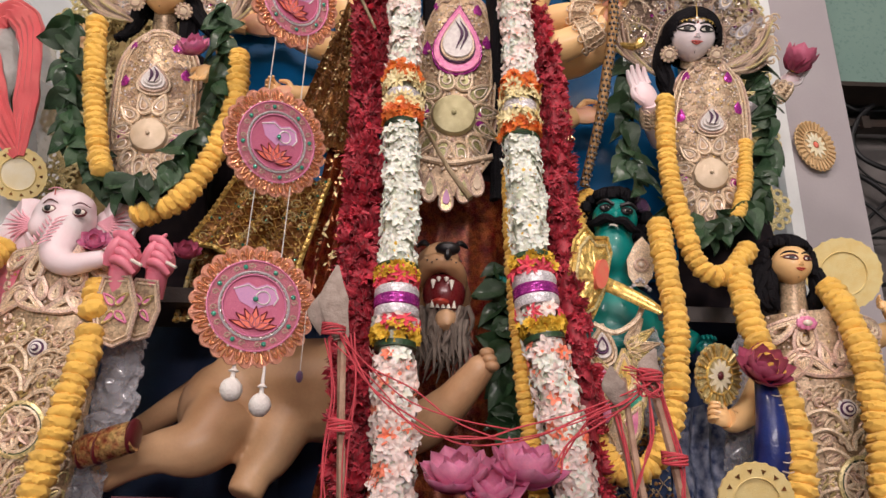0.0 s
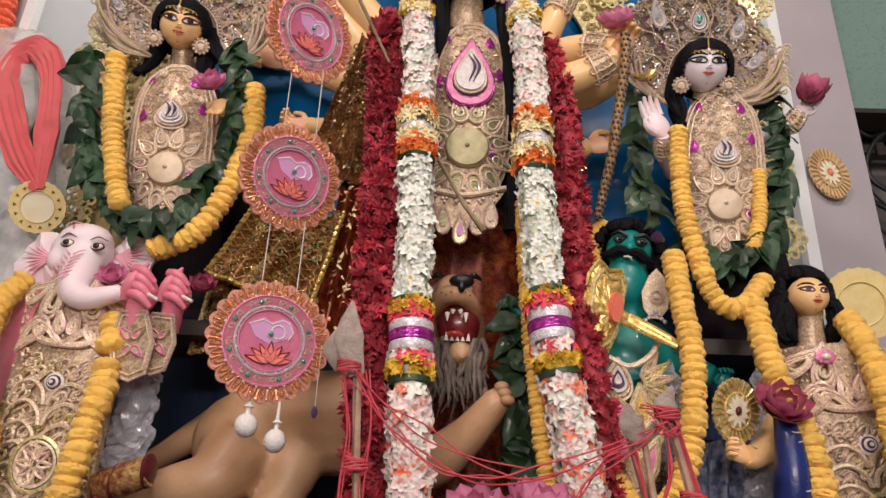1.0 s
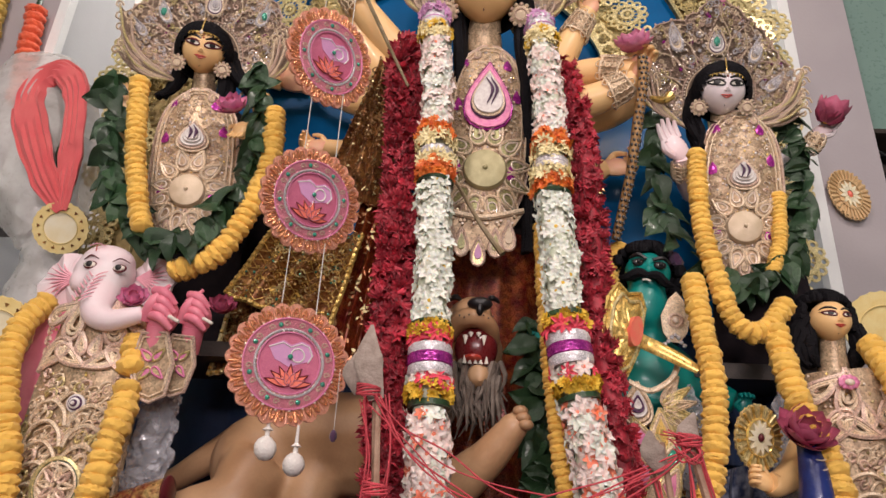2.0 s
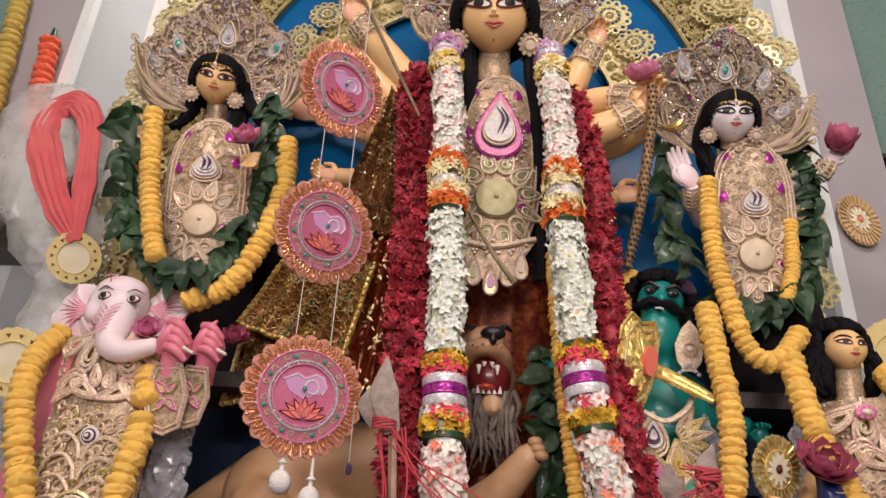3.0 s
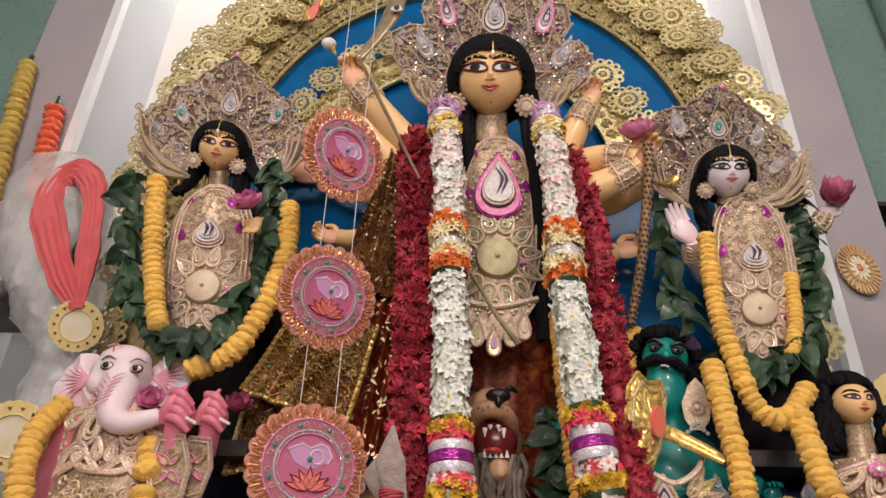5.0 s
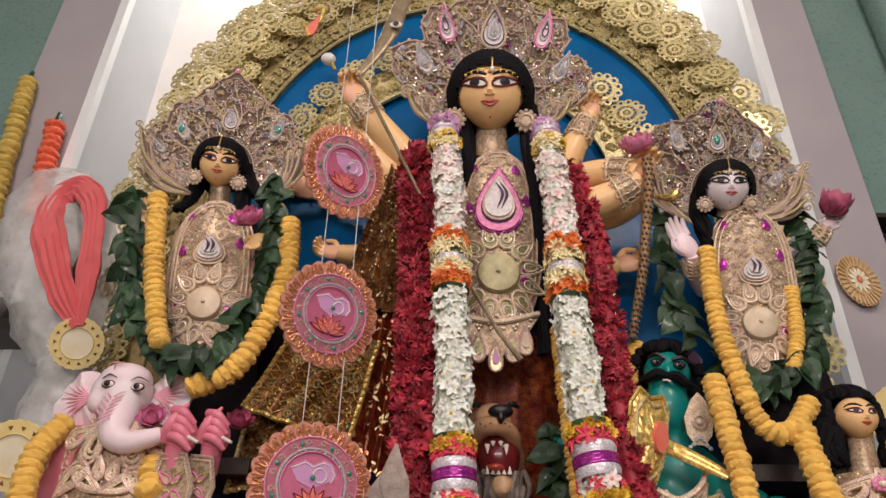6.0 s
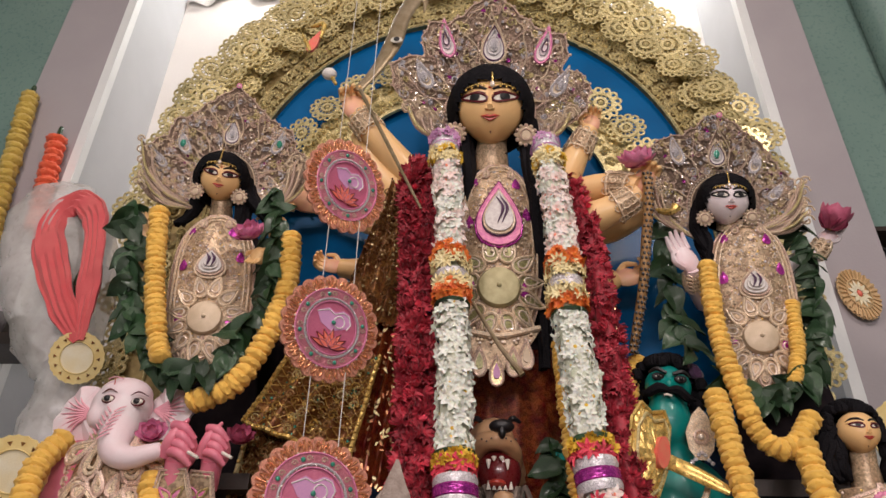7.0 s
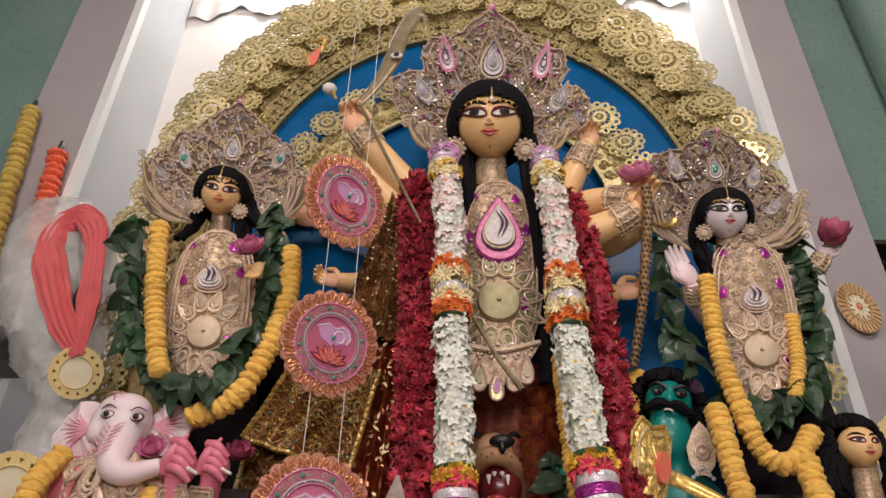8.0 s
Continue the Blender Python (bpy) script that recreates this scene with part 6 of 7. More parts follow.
cloth_tube(b, [(-.99, 1.75, 1.96, .06, .05), (-.99, 1.76, 1.90, .13, .08), (-.99, 1.77, 1.7, .14, .10), (-1.0, 1.77, 1.4, .13, .10), (-1.0, 1.77, 1.12, .13, .10)], PINK)
for px, w in (((-0.692, 1.600, 1.906), 1.0), ((-0.618, 1.620, 1.910), .92)):
    x, y, z = px
    k = w * .040
    ball(b, px, (k * .95, k * .8, k * 1.15), PINK, 16, 12)
    for i in range(4):
        t = .9 - .5 * i
        tube(b, [(x - k * .5, y - k * .6, z + k * (t + .5)), (x + k * .3, y - k * 1.05, z + k * (t + .25)), (x + k * .95, y - k * .7, z + k * (t - .35))], [k * .30, k * .30, k * .16], PINK, 9, 12)
    tube(b, [(x - k * .8, y - k * .4, z - k * .3), (x - k * .3, y - k * .95, z + k * .6), (x + k * .35, y - k * .7, z + k * 1.75)], [k * .4, k * .36, k * .10], PINK, 9, 12)
    tube(b, [(x + k * .5, y - k * .9, z - k * .1), (x + k * 1.5, y - k * 1.1, z - k * .6)], [k * .12, k * .10], IVORY, 7)
    tube(b, [(x - k * .1, y, z - k * .6), (x - k * .3, y + .02, z - k * 2.2)], [k * .7, k * .6], PINK, 12)
thing("idol", "pink elephant-headed clay idol with painted eyes and curled trunk", "statue", b=b)
scroll_robe(at((-0.867, 1.680, 1.653), 6, 4, 4), 0.125, 0.30, "beige and rose cord-scroll robe on the elephant-headed idol", 21)


def wrist_cuff(p, q, w, label):
    m = toward(p, q)
    h = (Vector(q) - Vector(p)).length / 2
    b = Build()
    o = np.array([(-w * .7, -h), (-w, 0), (-w * .6, h), (w * .6, h), (w, 0), (w * .7, -h), (0, -h * 1.2)])
    plate(b, o, -.034, -.026, NET)
    cord(b, o, -.036, .004, ROSE, True)
    cord(b, o * .86, -.036, .003, ZARI, True)
    for i in range(4):
        a = math.pi / 4 + math.pi / 2 * i
        rot = np.array([[math.sin(a), -math.cos(a)], [math.cos(a), math.sin(a)]])
        p2 = droppts(w * .22, w * .36, 12) @ rot + (w * .42 * math.cos(a), h * .42 * math.sin(a))
        cord(b, p2, -.038, .0028, PINKCORD if i % 2 else GOLD, True, 4)
        plate(b, p2, -.037, -.03, GOLD if i % 2 else PINKCORD)
    return thing("wrist_cuff", label, "cuff", m @ Matrix.Translation((0, 0, h)), "wrist cuffs", b=b)


wrist_cuff((-0.687, 1.640, 1.724), (-0.696, 1.620, 1.867), .050, "rose and gold embroidered wrist cuff on a pink arm")
wrist_cuff((-0.646, 1.660, 1.743), (-0.635, 1.640, 1.868), .042, "rose and gold embroidered wrist cuff on a pink arm")


def film_wrap(pts, radii, label, seed=1, name="plastic_wrap", material=None, squash=0.6):
    """Crumpled clear film round something."""
    g = np.random.RandomState(seed)
    b = Build()
    if material is None:
        tube(b, pts, radii, CLEAR, 22, 26, squash)
        v = b.v[0]
        b.v[0] = v + g.uniform(-.0075, .0075, v.shape) + .005 * np.sin(v[:, ::-1] * 90 + seed)
        return thing(name, label, "plastic film", b=b, smooth=False)
    tube(b, pts, radii, material, 36, 50, squash)
    v = b.v[0]
    b.v[0] = v + g.uniform(-.003, .003, v.shape) + .007 * np.sin(v[:, ::-1] * 55 + seed) + .004 * np.sin(v[:, [1, 2, 0]] * 130)
    return thing(name, label, "plastic film", b=b)


film_wrap([(-0.693, 1.700, 1.758), (-0.692, 1.690, 1.661), (-0.696, 1.690, 1.583), (-0.695, 1.690, 1.514)], [.035, .048, .050, .045], "crumpled clear cellophane wrapped round an arm", 3)
film_wrap([(-0.752, 1.720, 1.533), (-0.747, 1.720, 1.446), (-0.741, 1.720, 1.362)], [.03, .04, .05], "crumpled clear cellophane below the garland", 4)
for p, q in (((-0.725, 1.660, 1.480), (-0.680, 1.640, 1.492)), ((-0.682, 1.640, 1.489), (-0.611, 1.630, 1.515))):
    b = Build()
    tube(b, [p, ((p[0] + q[0]) / 2, p[1] - .01, (p[2] + q[2]) / 2), q], [.034, .036, .034], TIGERRED, 14, 8, 1.0)
    for e in (p, q):
        b.add(*unit(e, (.012, .038, .038), 12, 8), BROWNINK)
    thing("bangle", "broad red and gold plaid bangle on a wrapped arm", "bangle", None, "plaid bangles", b=b)

# -- the curly-haired idol --
KH = (0.944, 1.750, 2.004)
b = Build()
km = at(KH, 3, 2, 2)
head(b, km, 0.049, SKIN, eye=1.1, look_dir=0.02, dot=False)
g = random.Random(41)
for i in range(300):
    a, t = g.uniform(0, 2 * math.pi), math.acos(g.uniform(-.35, 1))
    d = Vector((math.sin(t) * math.cos(a), math.sin(t) * math.sin(a), math.cos(t)))
    if d.y < -.35 and d.z < .62 or d.y < -0.1 and abs(d.x) < .6 and d.z < .5:
        continue
    q = km @ Vector((d.x * .068, d.y * .058 + .026, d.z * .068 + .012))
    b.add(*unit(q, (.0135, .0135, .0135), 6, 5), HAIR)
locks(b, [[(0.885, 1.770, 2.017), (0.861, 1.760, 1.966), (0.855, 1.750, 1.918), (0.868, 1.760, 1.887)], [(0.906, 1.780, 2.029), (0.887, 1.770, 1.963), (0.892, 1.770, 1.918), (0.902, 1.780, 1.894)],
          [(1.017, 1.780, 2.002), (1.017, 1.770, 1.960), (1.007, 1.770, 1.914), (1.000, 1.780, 1.894)]], .014, seed=9, count=9, jitter=.012)
tube(b, [(0.953, 1.770, 1.981), (0.952, 1.780, 1.930), (0.951, 1.790, 1.877)], [.030, .030, .038], NET, 14)
x, y, z = (1.033, 1.820, 1.831)
cloth_tube(b, [(x - .06, y, z + .045, .035, .03), (x - .045, y, z + .03, .09, .045), (x - .01, y, z - .01, .14, .055), (x, y, z - .2, .14, .06), (x + .01, y, 1.12, .16, .06)], NET)
arm(b, [(0.855, 1.740, 1.751), (0.759, 1.660, 1.629), (0.696, 1.610, 1.590), (0.678, 1.600, 1.591)], [.034, .030, .026, .022], SKIN, .10, .9, 1, None, reach=(-.08, -.01, .02), cuff=False)
arm(b, [(1.144, 1.800, 1.830), (1.182, 1.740, 1.846), (1.157, 1.720, 1.890)], [.03, .028, .02], SKIN, .07, .5, -1, None, reach=(-.05, 0, .02), cuff=False)
thing("idol", "ochre-faced clay idol with curly black hair", "statue", b=b)
scroll_robe(at((0.990, 1.760, 1.590), 4, -4, -6), 0.135, 0.285, "beige and rose cord-scroll robe on the curly-haired idol", 22)
b = Build()
for i in range(9):
    a = 2 * math.pi * i / 9
    b.add(*unit((.016 * math.cos(a), 0, .010 * math.sin(a)), (.010, .006, .008), 7, 5), PINKCORD)
b.add(*unit((0, -.006, 0), (.012, .007, .008), 8, 6), PEARL)
thing("collar_brooch", "pink fabric flower brooch at the collar", "brooch", at((0.913, 1.660, 1.828), 10), b=b)

# -- the green demon --
AH = (0.509, 1.800, 2.133)
b = Build()
am = at(AH, 4, 12, -10)
ax = lambda x, y, z: am @ Vector((x, y, z))
fused([("ball", ax(0, 0, .004), (.062, .054, .060)), ("ball", (0.500, 1.800, 2.050), (.058, .050, .076)), ("tube", [(0.502, 1.810, 2.058), (0.509, 1.830, 1.985), (0.516, 1.850, 1.912), (0.514, 1.860, 1.822)], [.052, .048, .062, .09]),
       ("ball", ax(0, -.056, -.004), (.012, .016, .016)),
("ball", (0.515, 1.860, 1.853), (.13, .09, .12)), ("tube", [(0.439, 1.860, 1.881), (0.380, 1.800, 1.804), (0.395, 1.740, 1.735)], [.05, .042, .036]),
       ("tube", [(0.588, 1.860, 1.871), (0.668, 1.840, 1.823), (0.710, 1.820, 1.805)], [.05, .04, .03]), ("tube", [(0.514, 1.860, 1.822), (0.517, 1.900, 1.711)], [.11, .09]),
       ("tube", [(0.448, 1.900, 1.924), (0.304, 1.860, 1.939), (0.175, 1.800, 1.940)], [.05, .045, .04])], TEAL, b, 0.008)
for s in (-1, 1):
    q = ax(s * .028, -.051, .016)
    for rad, dy, mt in (((.017, .006, .011), 0, INK), ((.008, .005, .004), -.004, IVORY), ((.006, .005, .006), -.007, INK)):
        b.add(*unit((q.x, q.y + dy, q.z), rad, 12, 8), mt)
    tube(b, [ax(s * .008, -.057, .026), ax(s * .032, -.053, .036), ax(s * .052, -.038, .028)], [.005, .007, .004], INK, 6, 8)
    tube(b, [ax(0, -.062, -.020), ax(s * .024, -.060, -.016), ax(s * .048, -.050, -.030), ax(s * .070, -.036, -.030)], [.009, .014, .013, .004], HAIR, 7, 12)
tube(b, [ax(-.010, -.060, -.033), ax(0, -.062, -.031), ax(.010, -.060, -.033)], .003, IVORY, 5, 6)
for i in range(330):
    a, t = g.uniform(0, 2 * math.pi), math.acos(g.uniform(-.75, 1))
    d = Vector((math.sin(t) * math.cos(a), math.sin(t) * math.sin(a), math.cos(t)))
    if d.y < -.35 and d.z < .66 or d.y < .05 and abs(d.x) < .62 and d.z < .5:
        continue
    b.add(*unit(ax(d.x * .090, d.y * .072 + .026, d.z * .086 + .006), (.017, .017, .017), 6, 5), HAIR if d.x < .4 or d.z < .5 else PLUM)
locks(b, [[(0.575, 1.830, 2.134), (0.574, 1.820, 2.048), (0.569, 1.830, 1.971), (0.558, 1.850, 1.914)], [(0.456, 1.840, 2.117), (0.449, 1.840, 2.051), (0.451, 1.840, 1.986), (0.456, 1.860, 1.945)]], .013, seed=10, count=7)
hand(b, toward((0.720, 1.790, 1.767), (0.720, 1.780, 1.826)), .085, TEAL, .8, -1)
thing("idol", "teal green clay demon with a black moustache and curly hair", "statue", b=b)
b = Build()
o = np.array([(-.3, 1), (0, .86), (.34, 1.0), (.52, .72), (.5, -.2), (.3, -.8), (0, -1.05), (-.28, -.8), (-.5, -.1), (-.52, .6)]) * .115
v, f, n = [(0, -.030, 0)], [], len(o) * 4
edge = np.array([o[i // 4] * (1 - (i % 4) / 4) + o[(i // 4 + 1) % len(o)] * (i % 4) / 4 for i in range(n)])
for k in range(1, 8):
    q = k / 7
    for x, z in edge * q:
        y = -.030 * (1 - q * q) + .008 * noise.noise(Vector((x * 60, z * 60, 3.0))) + .004 * noise.noise(Vector((x * 150, z * 150, 7.0)))
        v.append((x, y, z))
f += [(0, 1 + j, 1 + (j + 1) % n) for j in range(n)]
f += [(1 + k * n + j, 1 + (k + 1) * n + j, 1 + (k + 1) * n + (j + 1) % n, 1 + k * n + (j + 1) % n) for k in range(6) for j in range(n)]
f.append(tuple(1 + 6 * n + j for j in range(n - 1, -1, -1)))
b.add(v, f, GOLD2)
cord(b, edge, -.003, .005, GOLD2, True)
cord(b, edge * .78, -.014, .0045, GOLD, True)
sh = thing("shield", "crinkled gold foil shield with a red oval", "shield", at((0.392, 1.630, 1.915), 8, 8, 34), b=b, smooth=False)
b = Build()
plate(b, ringpts(.020, .036, 22) + (.010, .006), -.040, -.020, CORALINK)
part("red_oval", b, sh, "coral red painted oval")
b = Build()
tube(b, [(0.435, 1.660, 1.912), (0.475, 1.640, 1.886), (0.524, 1.630, 1.857), (0.561, 1.620, 1.832)], [.019, .018, .016, .010], GOLD2, 10, 16, 0.4)
thing("sword", "gold foil wrapped sword across the demon's chest", "sword", b=b)
chest = thing("chest_ornament", "gold cord paisley and leaf ornament on the demon's chest", "ornament", at((0.430, 1.680, 1.762), 8, 0, 0))
b = Build()
for q, mt, w in ((1.0, ZARI, .005), (.8, NET, .005), (.58, WHITECORD, .005), (.38, PLUM, .004), (.22, WHITECORD, .004)):
    plate(b, droppts(.045 * q, .05 * q, 18), -.006 - .004 * (1 - q), .004, NET if q == 1 else mt)
    cord(b, droppts(.045 * q, .05 * q, 18), -.010, w * .8, mt, True)
part("paisley", b, chest, "white and plum cord paisley")
for i in range(6):
    a = math.radians(-60 + 24 * i)
    rot = np.array([[math.sin(a), -math.cos(a)], [math.cos(a), math.sin(a)]])
    c = np.array((.055 + .045 * math.cos(a), -.01 + .05 * math.sin(a)))
    b = Build()
    for q in (1.0, .6):
        cord(b, droppts(.016 * q, .038 * q, 12) @ rot + c, -.006, .0035, ZARI if i % 2 else GOLD, True, 4)
    plate(b, droppts(.014, .034, 12) @ rot + c, -.004, .002, NET if i % 2 else GOLD)
    part("leaf", b, chest, "gold cord leaf" if i == 0 else "")
b = Build()
tube(b, [(-.02, -.008, .05), (.03, -.01, .03), (.08, -.01, .06), (.10, -.006, .10)], .007, ZARI, 6, 12)
part("cord", b, chest)
b = Build()
plate(b, np.array([(-.018, .055), (.0, .075), (.018, .055), (.036, .01), (.03, -.03), (.012, -.055), (-.012, -.055), (-.03, -.03), (-.036, .01)]), -.006, 0, ZARI)
cord(b, ringpts(.016, .016, 14), -.008, .004, ROSE, True)
b.add(*unit((0, -.01, 0), (.008, .006, .008)), PEARL)
for i in range(7):
    b.add(*unit((-.024 + .008 * i, -.008, -.05 + .012 * math.cos(i - 3)), (.006, .005, .006), 6, 4), SILVER)
thing("ear_pendant", "pale gold ear pendant beside the demon's face", "pendant", at((0.553, 1.740, 1.987), 8, 4), b=b)
for i, (p, mt) in enumerate((((0.427, 1.640, 1.675), PINKCORD), ((0.469, 1.640, 1.692), GOLD2), ((0.491, 1.630, 1.640), EMERALD), ((0.417, 1.630, 1.610), PINKCORD), ((0.457, 1.635, 1.632), GOLD), ((0.474, 1.620, 1.575), PINKCORD), ((0.407, 1.620, 1.545), GOLD2), ((0.441, 1.620, 1.552), ZARI))):
    b = Build()
    plate(b, droppts(.022, .034, 14), -.006, 0, mt)
    cord(b, droppts(.027, .042, 14), -.006, .004, ZARI, True, 4)
    cord(b, droppts(.036, .054, 14), -.003, .004, GOLD, True, 4)
    plate(b, droppts(.036, .054, 14), -.001, .004, NET)
    thing("belt_drop", "drop-shaped foil belt ornament", "ornament", at(p, 8, 25 * (i % 3 - 1)), "belt drops", b=b)

# -- the lion --
b = Build()
fused([("ball", (-0.500, 1.920, 1.613), (.13, .12, .13)), ("tube", [(-0.522, 1.950, 1.653), (-0.372, 1.950, 1.673), (-0.217, 1.930, 1.675), (-0.035, 1.900, 1.677)], [.12, .135, .14, .13]),
       ("tube", [(-0.486, 1.860, 1.584), (-0.526, 1.800, 1.509), (-0.611, 1.780, 1.492), (-0.691, 1.780, 1.457), (-0.740, 1.770, 1.424)], [.10, .075, .05, .042, .04]),
       ("tube", [(-0.549, 2.020, 1.694), (-0.655, 2.030, 1.645), (-0.740, 2.030, 1.588), (-0.823, 2.030, 1.532)], [.07, .045, .035, .03]),
       ("tube", [(-0.352, 1.900, 1.594), (-0.362, 1.860, 1.506), (-0.392, 1.840, 1.451), (-0.407, 1.820, 1.398)], [.09, .062, .045, .045]),
       ("tube", [(-0.174, 1.860, 1.623), (-0.024, 1.780, 1.564), (0.069, 1.720, 1.613), (0.139, 1.680, 1.688)], [.09, .065, .048, .036]), ("ball", (0.145, 1.675, 1.697), (.036, .034, .034)),
       ("tube", [(0.040, 1.930, 1.930), (0.035, 1.840, 1.985), (0.046, 1.745, 1.996)], [.095, .072, .044]), ("tube", [(-0.020, 1.800, 1.935), (0.010, 1.730, 1.966), (0.052, 1.712, 1.970), (0.088, 1.745, 1.955), (0.100, 1.810, 1.925)], [.020, .024, .024, .022, .020]), ("tube", [(0.079, 1.880, 1.827), (0.066, 1.780, 1.829), (0.055, 1.720, 1.828)], [.055, .036, .024])], LION, b, 0.010, 5)
mq = (0.054, 1.780, 1.907)
ball(b, mq, (.056, .052, .062), MOUTH, 18, 12)
ball(b, (0.046, 1.745, 1.872), (.024, .03, .010), LIP, 12, 8)
b.add(*unit((0.060, 1.700, 2.000), (.032, .022, .018), 14, 10), INK)
b.add(*unit((0.060, 1.690, 1.984), (.010, .014, .018), 10, 8), INK)
for k in (-1, 1):
    for j in range(3):
        b.add(*unit((0.052 + k * (.018 + .012 * j), 1.690 + .004 * j, 1.968 - .006 * (j % 2)), (.0025, .0025, .0025), 6, 4), INK)
    tube(b, [(0.045 + k * .030, 1.775, 2.030), (0.045 + k * .048, 1.765, 2.040), (0.045 + k * .066, 1.785, 2.036)], [.004, .009, .004], INK, 7, 8)
for x, z, l in ((-.0247, -.0027, .022), (.0219, -.0027, .024), (-.0110, .0041, .010), (.0082, .0041, .010)):
    q = (0.051, 1.725, 1.927)
    e = (q[0] + x, q[1], q[2] + z)
    tube(b, [e, (e[0], e[1] - .003, e[2] - l)], [.007, .0015], IVORY, 7, 4)
for x, l in ((-.0274, .020), (-.0137, .010), (0, .010), (.0137, .010), (.0274, .018)):
    q = (0.053, 1.735, 1.856)
    e = (q[0] + x, q[1], q[2])
    tube(b, [e, (e[0], e[1] - .003, e[2] + l)], [.006, .0015], IVORY, 7, 4)
for i in range(120):
    x = g.uniform(-.055, .064)
    q = (0.054, 1.780, 1.832)
    e = (q[0] + x, q[1] + g.uniform(-.03, .06), q[2] + g.uniform(-.01, .04))
    l = g.uniform(.08, .15)
    tube(b, [e, (e[0] + g.uniform(-.02, .02), e[1] - .02, e[2] - l * .5), (e[0] + g.uniform(-.03, .03), e[1] - .01, e[2] - l)], [.007, .006, .0015], MANE, 5, 6)
for k in (-1, 0, 1):
    x, y, z = (0.155, 1.665, 1.704)
    b.add(*unit((x + .010 + .006 * k, y - .012 - .004 * k, z + .010 - .016 * k), (.018, .018, .013), 12, 8), LION)
thing("lion_statue", "tan clay lion with open fanged mouth and grey mane", "statue", b=b)


# ---- draped cloths ----
def drape(name, label, tl, tr, br, bl, material, fold=0.012, count=5, trim=None, net=None, nu=40, nv=30, seed=0, sag=0.0):
    b = Build()
    u, v = np.meshgrid(np.linspace(0, 1, nu), np.linspace(0, 1, nv))
    tl, tr, br, bl = (np.array(q) for q in (tl, tr, br, bl))
    p = (tl * ((1 - u) * (1 - v))[..., None] + tr * (u * (1 - v))[..., None] + br * (u * v)[..., None] + bl * ((1 - u) * v)[..., None])
    p[..., 1] += fold * np.sin(u * count * 2 * np.pi + 1.5 * np.sin(3 * v + seed)) + fold * .4 * np.sin(u * count * 5 + v * 7 + seed) - sag * np.sin(np.pi * v)
    a = p.reshape(-1, 3)
    f = [(i * nu + j, i * nu + j + 1, (i + 1) * nu + j + 1, (i + 1) * nu + j) for i in range(nv - 1) for j in range(nu - 1)]
    b.add(np.vstack([a, a + (0, .004, 0)]), f + [tuple(len(a) + e for e in q[::-1]) for q in f], material)
    ob = thing(name, label, "cloth", b=b)
    if trim:
        for name2, line in (("trim_band", p[:, 0]), ("trim_band", p[:, -1]), ("trim_band", p[-1])):
            b = Build()
            tube(b, line - (0, .006, 0), .007, trim, 6)
            for k in range(0, len(line), 2):
                b.add(*unit(line[k] - (0, .013, 0), (.006, .005, .006), 6, 4), GOLD2)
            part(name2, b, ob, "gold braid trim")
    if name == "sari_fold":
        gg = random.Random(seed)
        b = Build()
        for k in range(190):
            q, t = p[gg.randrange(nv), gg.randrange(nu)], gg.uniform(0, 3.1)
            rot = np.array([[math.cos(t), -math.sin(t)], [math.sin(t), math.cos(t)]])
            plate(b, droppts(gg.uniform(.003, .006), gg.uniform(.006, .012), 8) @ rot + (q[0], q[2]), q[1] - .006, q[1] - .002, gg.choice((ROPE, COPPER, GOLD)))
        part("leaf_motif", b, ob, "small gold leaf motifs", kind="stuff")
    if net:
        b = Build()
        for k in range(2, nv - 2, 3):
            for s in (1, -1):
                line = [p[min(max(k + s * ((j // 2) % 3), 0), nv - 1), j] - (0, .006, 0) for j in range(0, nu, 2)]
                tube(b, line, .0014, net, 4)
        gg = random.Random(seed)
        for k in range(420):
            q = p[gg.randrange(nv), gg.randrange(nu)]
            w = gg.uniform(.0022, .0048)
            b.add(*unit(q - (0, .007, 0), (w, .003, w), 6, 4), gg.choice((GOLD2, GOLD, ROPE, EMERALD, BROWNNET, ROPE) if net is GOLD2 else (ROPE, BROWNNET, BROWNNET, GOLD)))
        for k in range(60):
            i, j = gg.randrange(2, nv - 2), gg.randrange(2, nu - 2)
            w = curlpts(gg.uniform(.010, .018), gg.uniform(.8, 1.3), 9)
            tube(b, [p[i, j] + (cx, -.009, cz) for cx, cz in w], .0022, gg.choice((GOLD2, GOLD, ROPE) if net is GOLD2 else (ROPE, BROWNNET, BROWNNET)), 4)
        part("net_lattice", b, ob, "gold thread lattice with sequins", kind="stuff")
    return ob


drape("veil", "brown net veil with gold thread hanging from the shoulder", (-0.278, 1.800, 2.826), (-0.195, 1.800, 2.824), (-0.224, 1.800, 2.324), (-0.421, 1.840, 2.343), BROWNNET, .012, 4, None, BROWNNET, seed=2)
drape("veil", "gold brocade veil end with braid borders and sequins", (-0.491, 1.800, 2.278), (-0.267, 1.780, 2.212), (-0.324, 1.760, 1.929), (-0.622, 1.800, 2.037), BROWNNET, .016, 4, GOLD2, GOLD2, seed=3)
drape("veil", "gold fringed tail of the net veil", (-0.615, 1.860, 2.078), (-0.474, 1.840, 2.018), (-0.542, 1.840, 1.850), (-0.657, 1.860, 1.830), BROWNNET, .01, 4, GOLD, GOLD, 20, 16, seed=4)
drape("sari_fold", "red brocade sari fold with gold leaves", (-0.282, 1.840, 2.400), (-0.165, 1.820, 2.391), (-0.193, 1.780, 1.845), (-0.346, 1.800, 1.903), REDSILK, .015, 4, None, None, seed=5)
